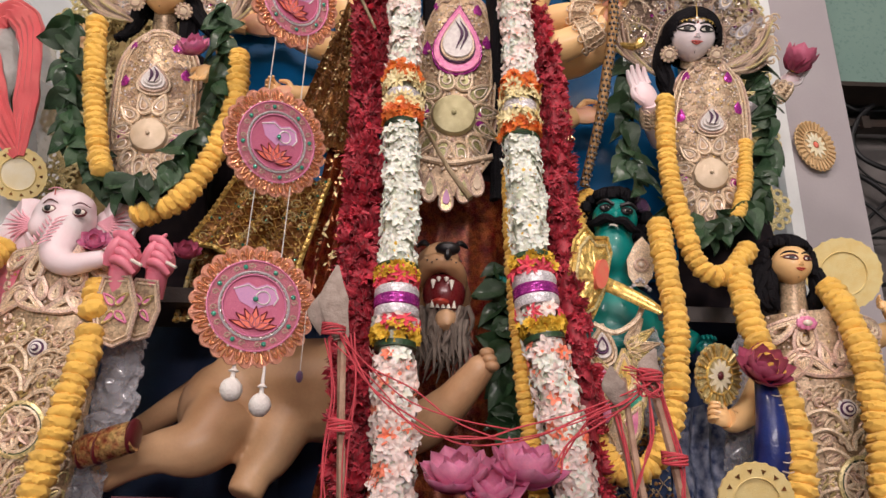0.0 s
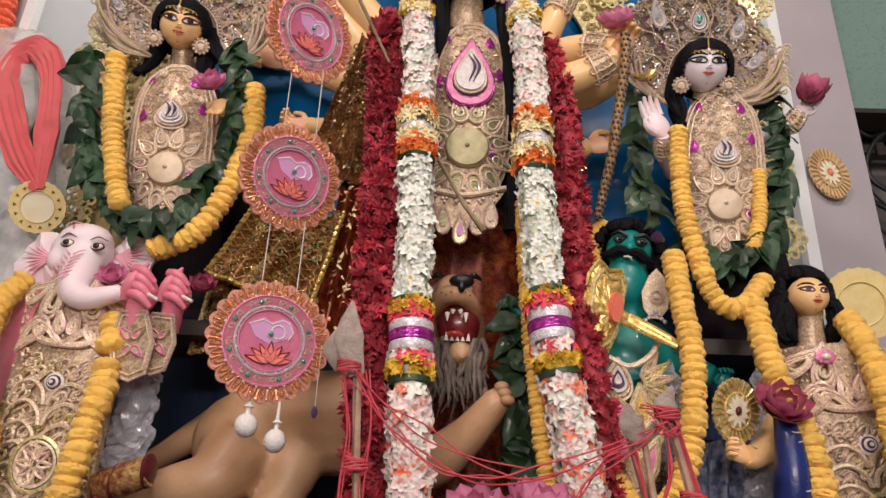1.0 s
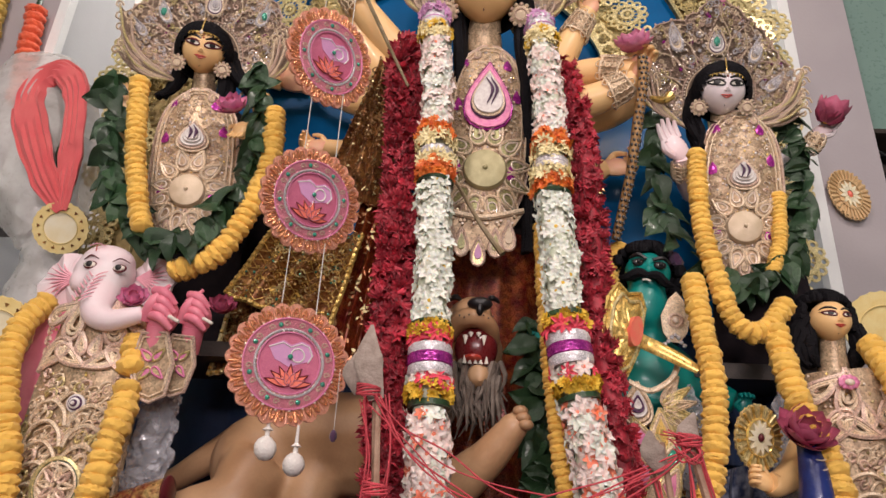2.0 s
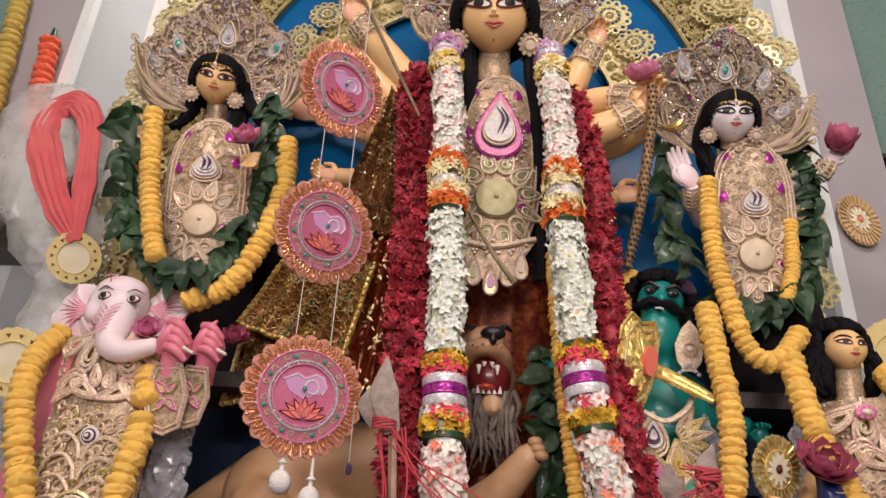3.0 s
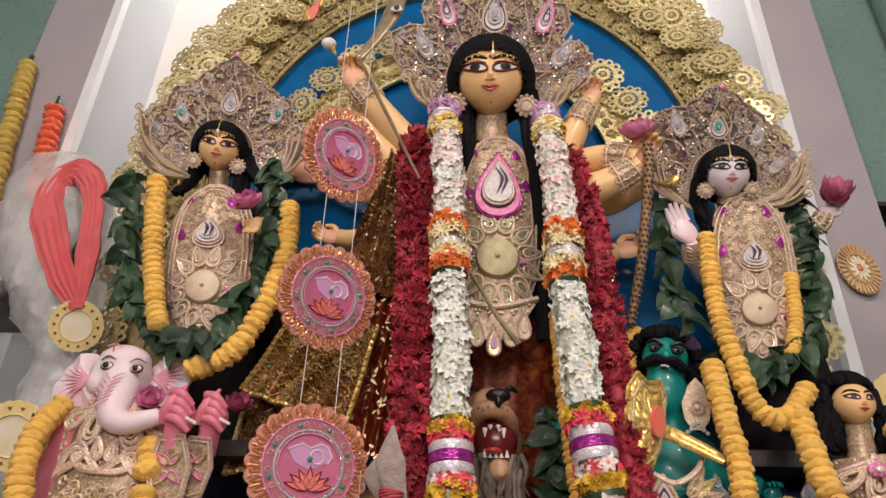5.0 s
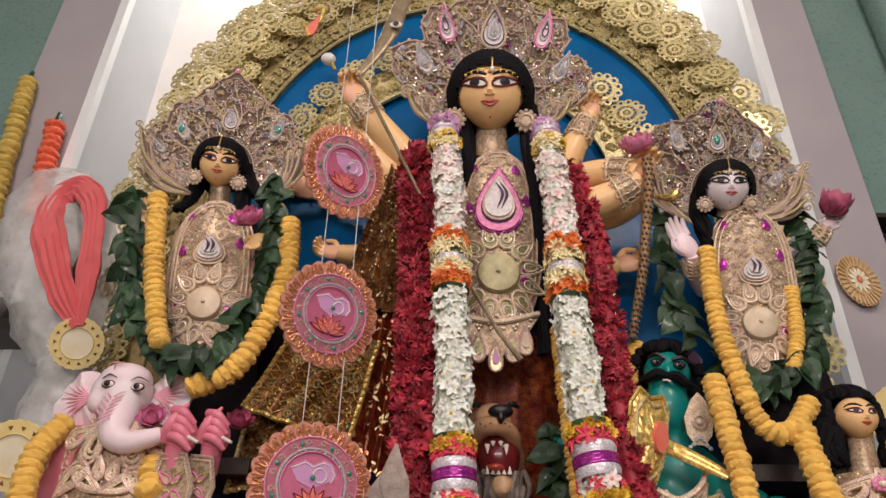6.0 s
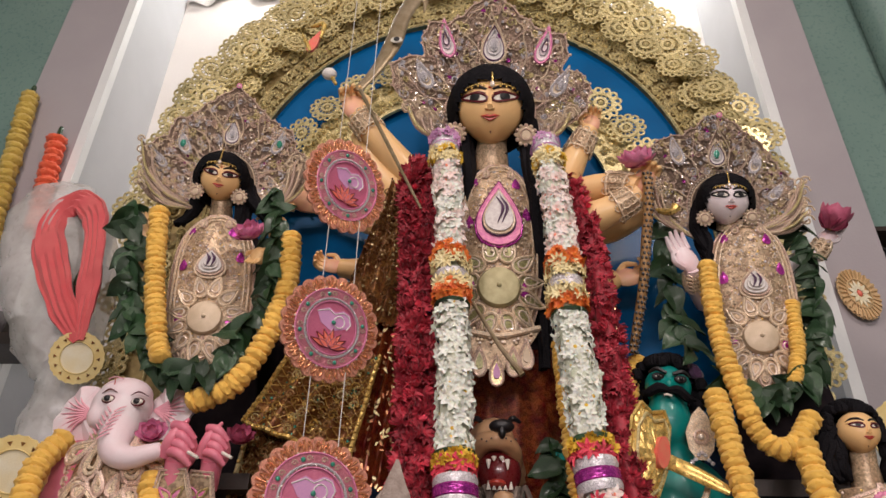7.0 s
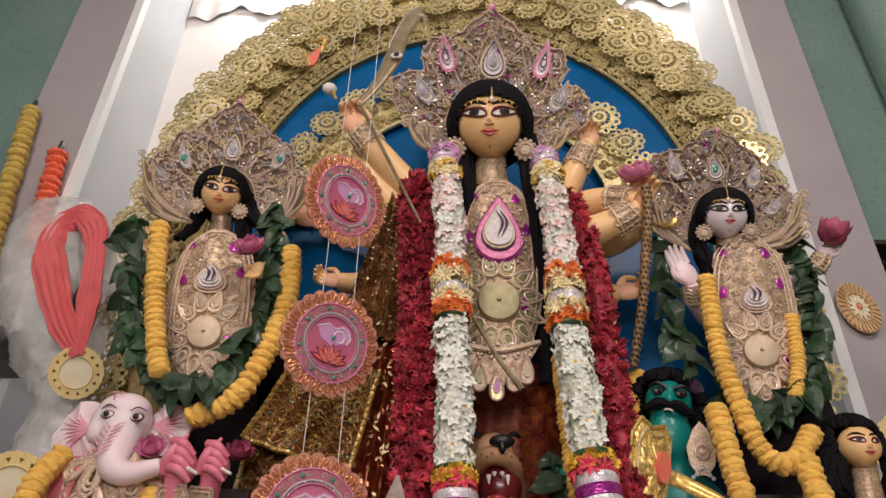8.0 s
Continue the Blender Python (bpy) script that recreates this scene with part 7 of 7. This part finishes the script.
drape("sari_fold", "red brocade sari fold on the other hip", (0.295, 1.860, 2.599), (0.418, 1.880, 2.432), (0.375, 1.860, 2.082), (0.248, 1.820, 2.069), REDSILK, .015, 3, None, None, seed=6)
# Black cloth added over the blue board, to darken the gap by its colour.
drape("hanging_cloth", "black cloth hanging to darken the gap behind the gold-faced idol", (-0.70, 2.02, 2.52), (-0.46, 2.02, 2.45), (-0.44, 2.00, 2.00), (-0.70, 2.00, 2.00), DUSK, .012, 4, seed=12)
drape("lap_cloth", "navy and white floral printed cloth", (0.605, 1.720, 1.618), (0.757, 1.740, 1.666), (0.712, 1.700, 1.411), (0.568, 1.680, 1.407), FLORAL, .015, 3, seed=7)
drape("demon_cloth", "dark navy sequinned cloth below the demon ornaments", (0.398, 1.720, 1.731), (0.588, 1.720, 1.737), (0.554, 1.660, 1.384), (0.354, 1.660, 1.377), NAVY, .014, 3, None, NET, seed=9)
drape("side_cloth", "dark navy cloth below the bench", (0.715, 2.000, 1.962), (0.993, 2.000, 1.971), (0.946, 1.980, 1.677), (0.684, 1.980, 1.668), NAVY, .01, 4, seed=8)
b = Build()
box(b, (.60, 1.80, 1.86), (.98, 2.06, 1.90), DARK)
thing("idol_stand", "dark wooden stand under the white-faced idol", "stand", b=b, smooth=False)
b = Build()
box(b, (-.95, 1.78, 1.86), (-.58, 2.06, 1.90), DARK)
thing("idol_stand", "dark wooden stand under the gold-faced idol", "stand", b=b, smooth=False)
film_wrap([(0.557, 1.760, 1.815), (0.565, 1.720, 1.709), (0.565, 1.700, 1.602), (0.546, 1.700, 1.526)], [.03, .045, .05, .04], "crumpled clear cellophane beside the demon", 6)
film_wrap([(0.811, 1.760, 1.824), (0.773, 1.700, 1.660), (0.745, 1.680, 1.556), (0.734, 1.680, 1.459)], [.02, .035, .04, .04], "crumpled clear cellophane beside the blue bird neck", 7)
b = Build()
tube(b, [(0.747, 1.560, 1.681), (0.746, 1.545, 1.613), (0.742, 1.545, 1.533), (0.736, 1.560, 1.467), (0.724, 1.580, 1.412)], [.018, .028, .036, .038, .04], PEACOCK, 18, 24)
for i in range(9):
    q = np.array((0.751, 1.545, 1.631)) + np.array((.002, -.026 - .0012 * i, -.019 * i))
    tube(b, [q + (-.012, .006, .003), q + (0, 0, 0), q + (.012, .006, .003)], .0014, PEARL, 4, 6)
thing("peacock_statue", "cobalt blue clay peacock neck with white feather strokes", "statue", b=b)


# ---- weapons ----
b = Build()
tube(b, [(-0.401, 1.720, 3.157), (-0.341, 1.730, 3.272), (-0.295, 1.740, 3.404), (-0.268, 1.750, 3.550), (-0.225, 1.760, 3.672), (-0.197, 1.760, 3.704)], [.016, .022, .034, .030, .034, .010], STEEL, 12, 30, 0.4)
tube(b, [(-0.224, 1.755, 3.666), (-0.187, 1.755, 3.648), (-0.189, 1.755, 3.584)], [.016, .012, .003], STEEL, 8, 10, 0.5)
kb = thing("cleaver_sword", "aged bronze curved cleaver sword with a painted eye", "sword", b=b)
b = Build()
q = (-0.278, 1.715, 3.396)
b.add(*unit(q, (.022, .006, .015), 14, 8), IVORY)
b.add(*unit((q[0], q[1] - .005, q[2]), (.011, .004, .011), 12, 8), INK)
part("painted_eye", b, kb, "black and white painted eye")
b = Build()
tube(b, [(-0.382, 1.680, 3.125), (-0.267, 1.660, 2.862), (-0.158, 1.640, 2.615)], [.006, .006, .004], STEEL, 8)
thing("spear", "thin bronze spear held across the shoulder", "spear", b=b)
b = Build()
tube(b, [(-0.012, 1.660, 2.325), (0.059, 1.640, 2.187), (0.112, 1.630, 2.108)], [.005, .006, .009], STEEL, 8)
thing("spear", "thin dark trident shaft across the waist", "spear", b=b)
b = Build()
pts = [(0.505, 1.660, 2.752), (0.504, 1.680, 2.664), (0.491, 1.720, 2.552), (0.474, 1.760, 2.426), (0.452, 1.800, 2.322), (0.434, 1.820, 2.245)]
tube(b, pts, [.014, .015, .015, .014, .013, .012], ROPE, 10, 40)
for i, (p, d, x, y, _) in enumerate(along(pts, .016)):
    for a in (-.8, 0, .8):
        o = math.cos(a + .4 * (i % 2)) * y + math.sin(a + .4 * (i % 2)) * x
        b.add(*unit(p + o * .0135, (.0048, .0048, .0055), 6, 5), INK)
thing("snake_rope", "tan spotted snake-like rope hanging from a hand", "rope", b=b)
b = Build()
tube(b, [(0.558, 1.800, 2.708), (0.594, 1.780, 2.690), (0.614, 1.780, 2.707)], [.010, .010, .016], GOLD2, 8, 10)
thing("mace_hilt", "small gold foil hilt in a hand", "hilt", b=b)
b = Build()
plate(b, ringpts(.05, .02, 20), -.01, 0, GOLD2)
tube(b, [(-.04, -.012, .0), (0, -.014, .008), (.04, -.012, 0)], .004, GOLD2, 5, 8)
thing("conch", "gold foil conch beside the crown", "ornament", at((0.357, 1.860, 3.251), 20, 10), b=b)


b = Build()
plate(b, droppts(.030, .055, 14), -.010, 0, CORALINK)
tube(b, [(-.05, -.01, .05), (0, -.015, .08), (.02, -.012, .02)], [.006, .012, .006], GOLD2, 8, 10)
tube(b, [(.01, -.01, -.05), (-.03, -.012, -.02), (-.06, -.01, .0)], [.008, .010, .004], GOLD2, 8, 10)
thing("foil_flame", "gold foil flame ornament with an orange leaf on the lace", "ornament", at((-0.660, 1.980, 3.690), 15, 30), b=b)
b = Build()
ball(b, (0, 0, 0), (.030, .026, .024), SHOLA, 14, 9)
tube(b, [(.01, 0, -.01), (.03, .0, -.05)], [.010, .006], GOLD2, 8)
thing("conch", "small white conch on a gold stem", "conch", at((-0.582, 1.980, 3.505), 10), b=b)

# ---- flowers ----
def lotus(m, s, label, material, rings=((5, .25, .8), (7, .55, 1.0), (8, .95, 1.05)), seed=1, closed=False):
    """A lotus of cupped petals that opens along local z."""
    g = random.Random(seed)
    ob = thing("lotus", label, "flower", m, "lotus flowers")
    for n, lean, size in rings:
        for i in range(n):
            a = 2 * math.pi * (i + g.uniform(-.2, .2)) / n
            l = lean * (.4 if closed else 1) * g.uniform(.8, 1.2)
            b = Build()
            nz, nx = 8, 5
            v = []
            for j in range(nz):
                t = j / (nz - 1)
                w = s * size * .46 * math.sin(math.pi * (.10 + .90 * t) ** .8) ** .8 * (1 if t < .98 else .2)
                rad = s * size * (.10 + math.sin(l) * t * .9 + .16 * math.sin(math.pi * t))
                z = s * size * math.cos(l) * t * 1.0
                for k in range(nx):
                    q = -1 + 2 * k / (nx - 1)
                    v.append((rad - abs(q) ** 2 * w * .45, q * w, z + g.uniform(-.01, .01) * s))
            b.add(v, [(j * nx + k, j * nx + k + 1, (j + 1) * nx + k + 1, (j + 1) * nx + k) for j in range(nz - 1) for k in range(nx - 1)], material)
            part("petal", b, ob, m=Matrix.Rotation(a, 4, "Z"))
    b = Build()
    ball(b, (0, 0, s * .12), (s * .16, s * .16, s * .14), YELLOWP, 10, 7)
    part("heart", b, ob, "yellow flower heart")
    return ob


PL = "open pink lotus with layered petals"
lotus(at((0.096, 1.420, 1.423), 25, -10), .085, PL + " resting below the garlands", LOTUS, seed=2)
lotus(at((0.214, 1.430, 1.435), 20, 12), .09, PL + " resting below the garlands", LOTUS, seed=3)
lotus(at((0.155, 1.400, 1.408), 45, 0), .075, PL + " resting below the garlands", LOTUS, seed=4)
lotus(at((0.740, 1.560, 1.677), 55, 10), .072, "dusky pink lotus beside the blue peacock neck", LOTUSD, seed=5)
lotus(at((1.062, 1.800, 2.635), 30, 26), .085, "dark rose lotus bud in an open hand", LOTUSD, rings=((4, .2, .8), (6, .7, .95), (6, 1.3, 1.0)), seed=6, closed=True)
lotus(at((-0.655, 1.680, 2.545), 60, -10), .056, "dusky pink lotus held by the gold-faced idol", LOTUS, seed=7)
lotus(at((0.490, 1.680, 2.785), 40, -20), .070, "pink lotus in a raised hand", LOTUS, seed=8)
lotus(at((-0.779, 1.615, 1.946), 60, 30), .042, "mauve pink lotus beside the elephant trunk", LOTUS, seed=9)
lotus(at((-0.608, 1.740, 1.970), 50, 20), .045, "small dull red flower among the ornaments", LOTUSD, seed=10)


# ---- paper plates and fans ----
def doily(m, r, label, centre=True, holes=True, name="paper_doily"):
    ob = thing(name, label, "paper plate", m, "paper doilies")
    b = Build()
    ringplate(b, ringpts(r * .95, r * .95, 72, 0, 24, .06), ringpts(r * .58, r * .58, 72), -.003, .003, PAPER)
    part("rim", b, ob, "scalloped yellow paper rim")
    b = Build()
    plate(b, ringpts(r * .60, r * .60, 40), -.001, .004, PAPERW if centre else PAPER)
    cord(b, ringpts(r * .60, r * .60, 40), -.004, r * .02, PAPER, True, 4)
    part("centre", b, ob, "pale paper centre")
    if holes:
        for i in range(14):
            a = 2 * math.pi * i / 14
            b = Build()
            c = np.array((r * .76 * math.cos(a), r * .76 * math.sin(a)))
            rot = np.array([[math.sin(a), -math.cos(a)], [math.cos(a), math.sin(a)]])
            plate(b, np.array([(-.07, .06), (.07, .06), (0, -.06)]) * r @ rot + c, -.0045, -.002, BROWNNET)
            part("cut_out", b, ob)
    return ob


doily(at((-1.179, 1.860, 2.246), 25, 0, 14), .078, "yellow cut paper doily with a pale centre")
doily(at((0.675, 1.500, 1.424), 15), .075, "yellow cut paper doily near the floral cloth", False)
doily(at((-1.111, 1.640, 1.868), 20, 0, 10), .085, "yellow cut paper doily behind the elephant-headed idol")
doily(at((1.196, 1.950, 2.057), 15, 0, -8), .105, "plain gold paper plate with a pinked edge", False, False, "paper_plate")


def foil_rosette(m, r, label, kx=1.0, core=CORALINK, face=GOLD, rib=GOLD2):
    ob = thing("foil_rosette", label, "rosette", m @ Matrix.Diagonal((kx, 1, 1, 1)), "foil rosettes")
    b = Build()
    plate(b, ringpts(r * .92, r * .92, 72, 0, 28, .08), -.002, .004, face)
    part("disc", b, ob, "embossed gold disc")
    ribs = []
    for mt in (rib, face):
        b = Build()
        tube(b, [(r * .55, -.004, 0), (r * .94, -.006, 0)], [r * .03, r * .06], mt, 5)
        ribs.append(b.mesh("rib"))
    for i in range(28):
        part("rib", ribs[i % 2], ob, m=Matrix.Rotation(2 * math.pi * i / 28, 4, "Y"))
    b = Build()
    cord(b, ringpts(r * .55, r * .55, 30), -.006, r * .04, rib, True)
    part("inner_ring", b, ob)
    for i in range(12):
        a = 2 * math.pi * i / 12
        b = Build()
        rot = np.array([[math.sin(a), -math.cos(a)], [math.cos(a), math.sin(a)]])
        plate(b, droppts(r * .11, r * .19, 12) @ rot[:, ::1] + (r * .33 * math.cos(a), r * .33 * math.sin(a)), -.010, -.002, PAPERW)
        part("petal", b, ob)
    b = Build()
    b.add(*unit((0, -.008, 0), (r * .12, .006, r * .12), 12, 8), core)
    part("heart", b, ob, "red heart")
    return ob


foil_rosette(at((1.373, 2.275, 2.658), 0, -12, 0), .105, "embossed gold foil rosette fixed to the pilaster", .66, CORALINK, TANFOIL, TANFOIL)
foil_rosette(at((0.658, 1.580, 1.681), 15, -10, 18), .072, "gold foil rosette fan held by the curly-haired idol", .85, BROWNINK)


# ---- wrapped banana plant ----
x, y, z = (-1.440, 1.980, 2.664)
film_wrap([(-1.450, 1.980, 2.965), (-1.458, 1.980, 2.900), (-1.460, 1.980, 2.780), (-1.390, 1.980, 2.550), (-1.325, 1.980, 2.340), (-1.270, 1.980, 2.226), (-1.280, 1.980, 2.028), (-1.241, 1.980, 1.771)], [.03, .12, .180, .186, .125, .075, .085, .07], "milky plastic film bag tied round the red cloth", 9, "plastic_bag", PLASTIC, 0.8)
b = Build()
for k in range(4):
    x, y, z = (-1.273, 1.980, 1.928)
    tube(b, [(x + .085 * math.cos(a), y + .07 * math.sin(a), z + .006 * k + .01 * math.sin(a)) for a in np.linspace(0, 6.28, 17)], .004, THREAD, 5)
thing("bag_string", "white string tied round the plastic bag", "string", b=b)
def folded_band(b, pts, widths, material, n=28, steps=90):
    """A gathered band of cloth: a flat tube with folds that run along it."""
    p = spline(pts, steps)
    w = np.interp(np.linspace(0, 1, steps), np.linspace(0, 1, len(widths)), widths)
    _, x, y = frames(p)
    v = []
    for i in range(steps):
        for j in range(n):
            a = 2 * math.pi * j / n
            k = math.cos(a)
            depth = .34 * math.sin(a) + .10 * math.sin(k * 14 + 1.6 * math.sin(i * .13)) + .06 * math.sin(k * 27 + i * .17)
            v.append(p[i] + x[i] * w[i] * k * (1 + .06 * math.sin(i * .37) + .04 * math.sin(i * .9)) + y[i] * w[i] * depth)
    f = [(i * n + j, i * n + (j + 1) % n, (i + 1) * n + (j + 1) % n, (i + 1) * n + j) for i in range(steps - 1) for j in range(n)]
    b.add(v, f + [tuple(range(n - 1, -1, -1)), tuple((steps - 1) * n + j for j in range(n))], material)


b = Build()
folded_band(b, [(-1.176, 1.834, 2.290), (-1.240, 1.820, 2.380), (-1.322, 1.830, 2.519), (-1.391, 1.840, 2.670), (-1.386, 1.854, 2.768), (-1.328, 1.854, 2.802), (-1.264, 1.845, 2.749), (-1.225, 1.830, 2.651), (-1.193, 1.825, 2.480), (-1.181, 1.825, 2.378), (-1.176, 1.834, 2.290)], [.016, .042, .052, .050, .050, .052, .043, .037, .038, .032, .016], REDCLOTH)
thing("red_cloth_loop", "looped red cotton cloth over a banana stem", "cloth", b=b)
b = Build()
tube(b, [(-1.237, 1.880, 2.441), (-1.289, 1.880, 2.563), (-1.359, 1.880, 2.715), (-1.404, 1.880, 2.830)], [.012, .030, .045, .03], LEAF, 12, 20, .4)
thing("banana_stem", "dark green banana stem inside the plastic bag", "plant", b=b)

# ---- sticks and red thread ----
g = random.Random(77)


def bundle(base, top, n, label, material, spread=.012, r=.007):
    ob = thing("stick_bundle", label, "sticks", None, "stick bundles")
    for i in range(n):
        dx, dy = g.uniform(-spread, spread), g.uniform(-spread, spread)
        b = Build()
        tube(b, [(base[0] + dx, base[1] + dy, base[2]), ((base[0] + top[0]) / 2 + dx * .6, (base[1] + top[1]) / 2 + dy, (base[2] + top[2]) / 2), (top[0] + dx * 1.2, top[1] + dy, top[2] + g.uniform(-.02, .03))], [r, r * .95, r * .8], material, 7, 8)
        part("stick", b, ob)
    return ob


SB = "pale wooden sticks bound with red thread"
bundle((-0.111, 1.380, 1.330), (-0.143, 1.380, 1.717), 4, SB, WOODST)
bundle((0.424, 1.360, 1.349), (0.385, 1.360, 1.607), 2, SB, WOODST)
bundle((0.501, 1.360, 1.351), (0.446, 1.360, 1.661), 3, SB, WOODST)
for p, q, w in (((-0.136, 1.370, 1.687), (-0.158, 1.380, 1.838), .030), ((-0.171, 1.380, 1.699), (-0.184, 1.380, 1.778), .02), ((0.439, 1.350, 1.607), (0.455, 1.350, 1.683), .022), ((0.391, 1.350, 1.575), (0.371, 1.350, 1.648), .024)):
    b = Build()
    mid = [(p[i] + q[i]) / 2 for i in range(3)]
    tube(b, [p, (mid[0] - .01, mid[1] - .01, mid[2]), q], [w * .5, w, .003], HUSK, 10, 14, .25)
    thing("arrow_feather", "dry grey pith arrow feather on a stick", "feather", None, "arrow feathers", b=b)


def yarn(pts, n, label, loose=.011, r=.0014):
    ob = thing("red_thread", label, "thread", None, "red threads")
    for i in range(n):
        b = Build()
        p = [(x + g.uniform(-loose, loose), y + g.uniform(-loose, loose), z + g.uniform(-loose, loose)) for x, y, z in pts]
        tube(b, p, r * g.uniform(.8, 1.3), REDTHREAD, 6, 40)
        part("yarn", b, ob)


RT = "loose red cotton threads strung between the sticks"
yarn([(-0.139, 1.360, 1.684), (-0.068, 1.350, 1.590), (0.018, 1.340, 1.526), (0.110, 1.340, 1.507), (0.210, 1.340, 1.520), (0.321, 1.340, 1.556), (0.432, 1.340, 1.616)], 3, RT)
yarn([(-0.143, 1.360, 1.701), (-0.071, 1.350, 1.642), (0.006, 1.340, 1.581), (0.079, 1.340, 1.538), (0.180, 1.340, 1.515)], 2, RT)
yarn([(0.432, 1.340, 1.616), (0.383, 1.340, 1.573), (0.331, 1.340, 1.547), (0.279, 1.340, 1.501), (0.263, 1.340, 1.462)], 3, RT)
yarn([(0.436, 1.340, 1.605), (0.433, 1.340, 1.535), (0.428, 1.340, 1.497), (0.405, 1.340, 1.448), (0.393, 1.340, 1.402)], 3, RT, .005)
yarn([(0.375, 1.345, 1.559), (0.390, 1.345, 1.496), (0.399, 1.345, 1.402)], 4, RT, .006)
yarn([(0.450, 1.345, 1.638), (0.470, 1.345, 1.557), (0.483, 1.345, 1.480), (0.484, 1.345, 1.405)], 4, RT, .005)
yarn([(-0.161, 1.360, 1.684), (-0.141, 1.360, 1.579), (-0.147, 1.360, 1.478), (-0.143, 1.360, 1.384)], 4, RT, .006)
yarn([(-0.117, 1.360, 1.696), (-0.106, 1.360, 1.600), (-0.111, 1.360, 1.499), (-0.104, 1.360, 1.385)], 3, RT, .006)
yarn([(0.397, 1.340, 1.640), (0.420, 1.330, 1.629), (0.449, 1.330, 1.604), (0.433, 1.330, 1.594), (0.416, 1.335, 1.624)], 5, "tangled knot of red cotton thread on a stick", .012)
for p in ((-0.152, 1.365, 1.696), (-0.124, 1.365, 1.519), (0.473, 1.345, 1.479), (0.439, 1.345, 1.625)):
    b = Build()
    for k in range(6):
        tube(b, [(p[0] + .022 * math.cos(a), p[1] + .018 * math.sin(a), p[2] + .003 * k + .004 * math.sin(a + k)) for a in np.linspace(0, 6.28, 13)], .0024, REDTHREAD, 5)
    thing("thread_binding", "red cotton thread bound round sticks", "thread", None, "thread bindings", b=b)

# ---- edges of the hall ----
for r, pts in ((.008, ((1.585, 2.540, 3.188), (1.650, 2.540, 3.079), (1.680, 2.540, 3.019), (1.728, 2.540, 2.986), (1.778, 2.540, 3.001), (1.916, 2.540, 3.055))),
               (.006, ((1.620, 2.580, 3.132), (1.684, 2.580, 3.050), (1.746, 2.580, 3.025), (1.862, 2.580, 3.013), (2.056, 2.580, 3.036))),
               (.010, ((1.775, 2.500, 2.987), (1.711, 2.500, 2.926), (1.665, 2.500, 2.841), (1.668, 2.500, 2.769), (1.715, 2.500, 2.721), (1.798, 2.500, 2.694), (1.937, 2.500, 2.724))),
               (.004, ((1.812, 2.580, 3.000), (1.725, 2.580, 2.876), (1.713, 2.580, 2.757), (1.798, 2.580, 2.671), (1.972, 2.580, 2.640))),
               (.011, ((1.592, 2.560, 2.727), (1.668, 2.560, 2.705), (1.720, 2.560, 2.681), (1.798, 2.560, 2.617), (1.926, 2.560, 2.483))),
               (.007, ((1.609, 2.540, 2.620), (1.697, 2.540, 2.557), (1.771, 2.540, 2.481), (1.891, 2.540, 2.379))),
               (.007, ((1.631, 2.600, 2.428), (1.698, 2.600, 2.491), (1.793, 2.600, 2.580), (2.009, 2.600, 2.752))),
               (.009, ((1.586, 2.560, 2.423), (1.676, 2.560, 2.433), (1.770, 2.560, 2.470), (1.921, 2.560, 2.459))),
               (.006, ((1.603, 2.590, 2.426), (1.693, 2.590, 2.434), (1.782, 2.590, 2.437), (1.933, 2.590, 2.423))),
               (.009, ((1.575, 2.560, 2.232), (1.671, 2.560, 2.229), (1.746, 2.560, 2.236), (1.871, 2.560, 2.222)))):
    b = Build()
    tube(b, list(pts), r, CABLE, 8, 36)
    thing("cable", "sagging black cable in the wall recess", "cable", None, "black cables", b=b)
b = Build()
x, y, z = (1.645, 2.520, 2.901)
box(b, (1.54, 2.50, z - .016), (2.3, 2.56, z + .016), DARK)
box(b, (x + .06, 2.48, z - .035), (x + .09, 2.50, z + .02), DARK)
thing("cable_rail", "dark metal rail carrying cables in the recess", "rail", b=b, smooth=False)
x, y, z = (-1.661, 2.200, 2.424)
b = Build()
box(b, (x - .5, 2.10, z - .03), (x + .09, 2.285, z + .012), DARK)
thing("wall_shelf", "small dark wooden shelf on the pilaster", "shelf", b=b, smooth=False)
for i in range(3):
    b = Build()
    ball(b, (x + .03 - .09 * i, 2.18, z + .055 + .02 * (i % 2)), (.045, .045, .055), DINGY if i % 2 else DARK, 12, 8)
    thing("shelf_ornament", "small dark rounded ornament on the shelf", "ornament", None, "shelf ornaments", b=b)
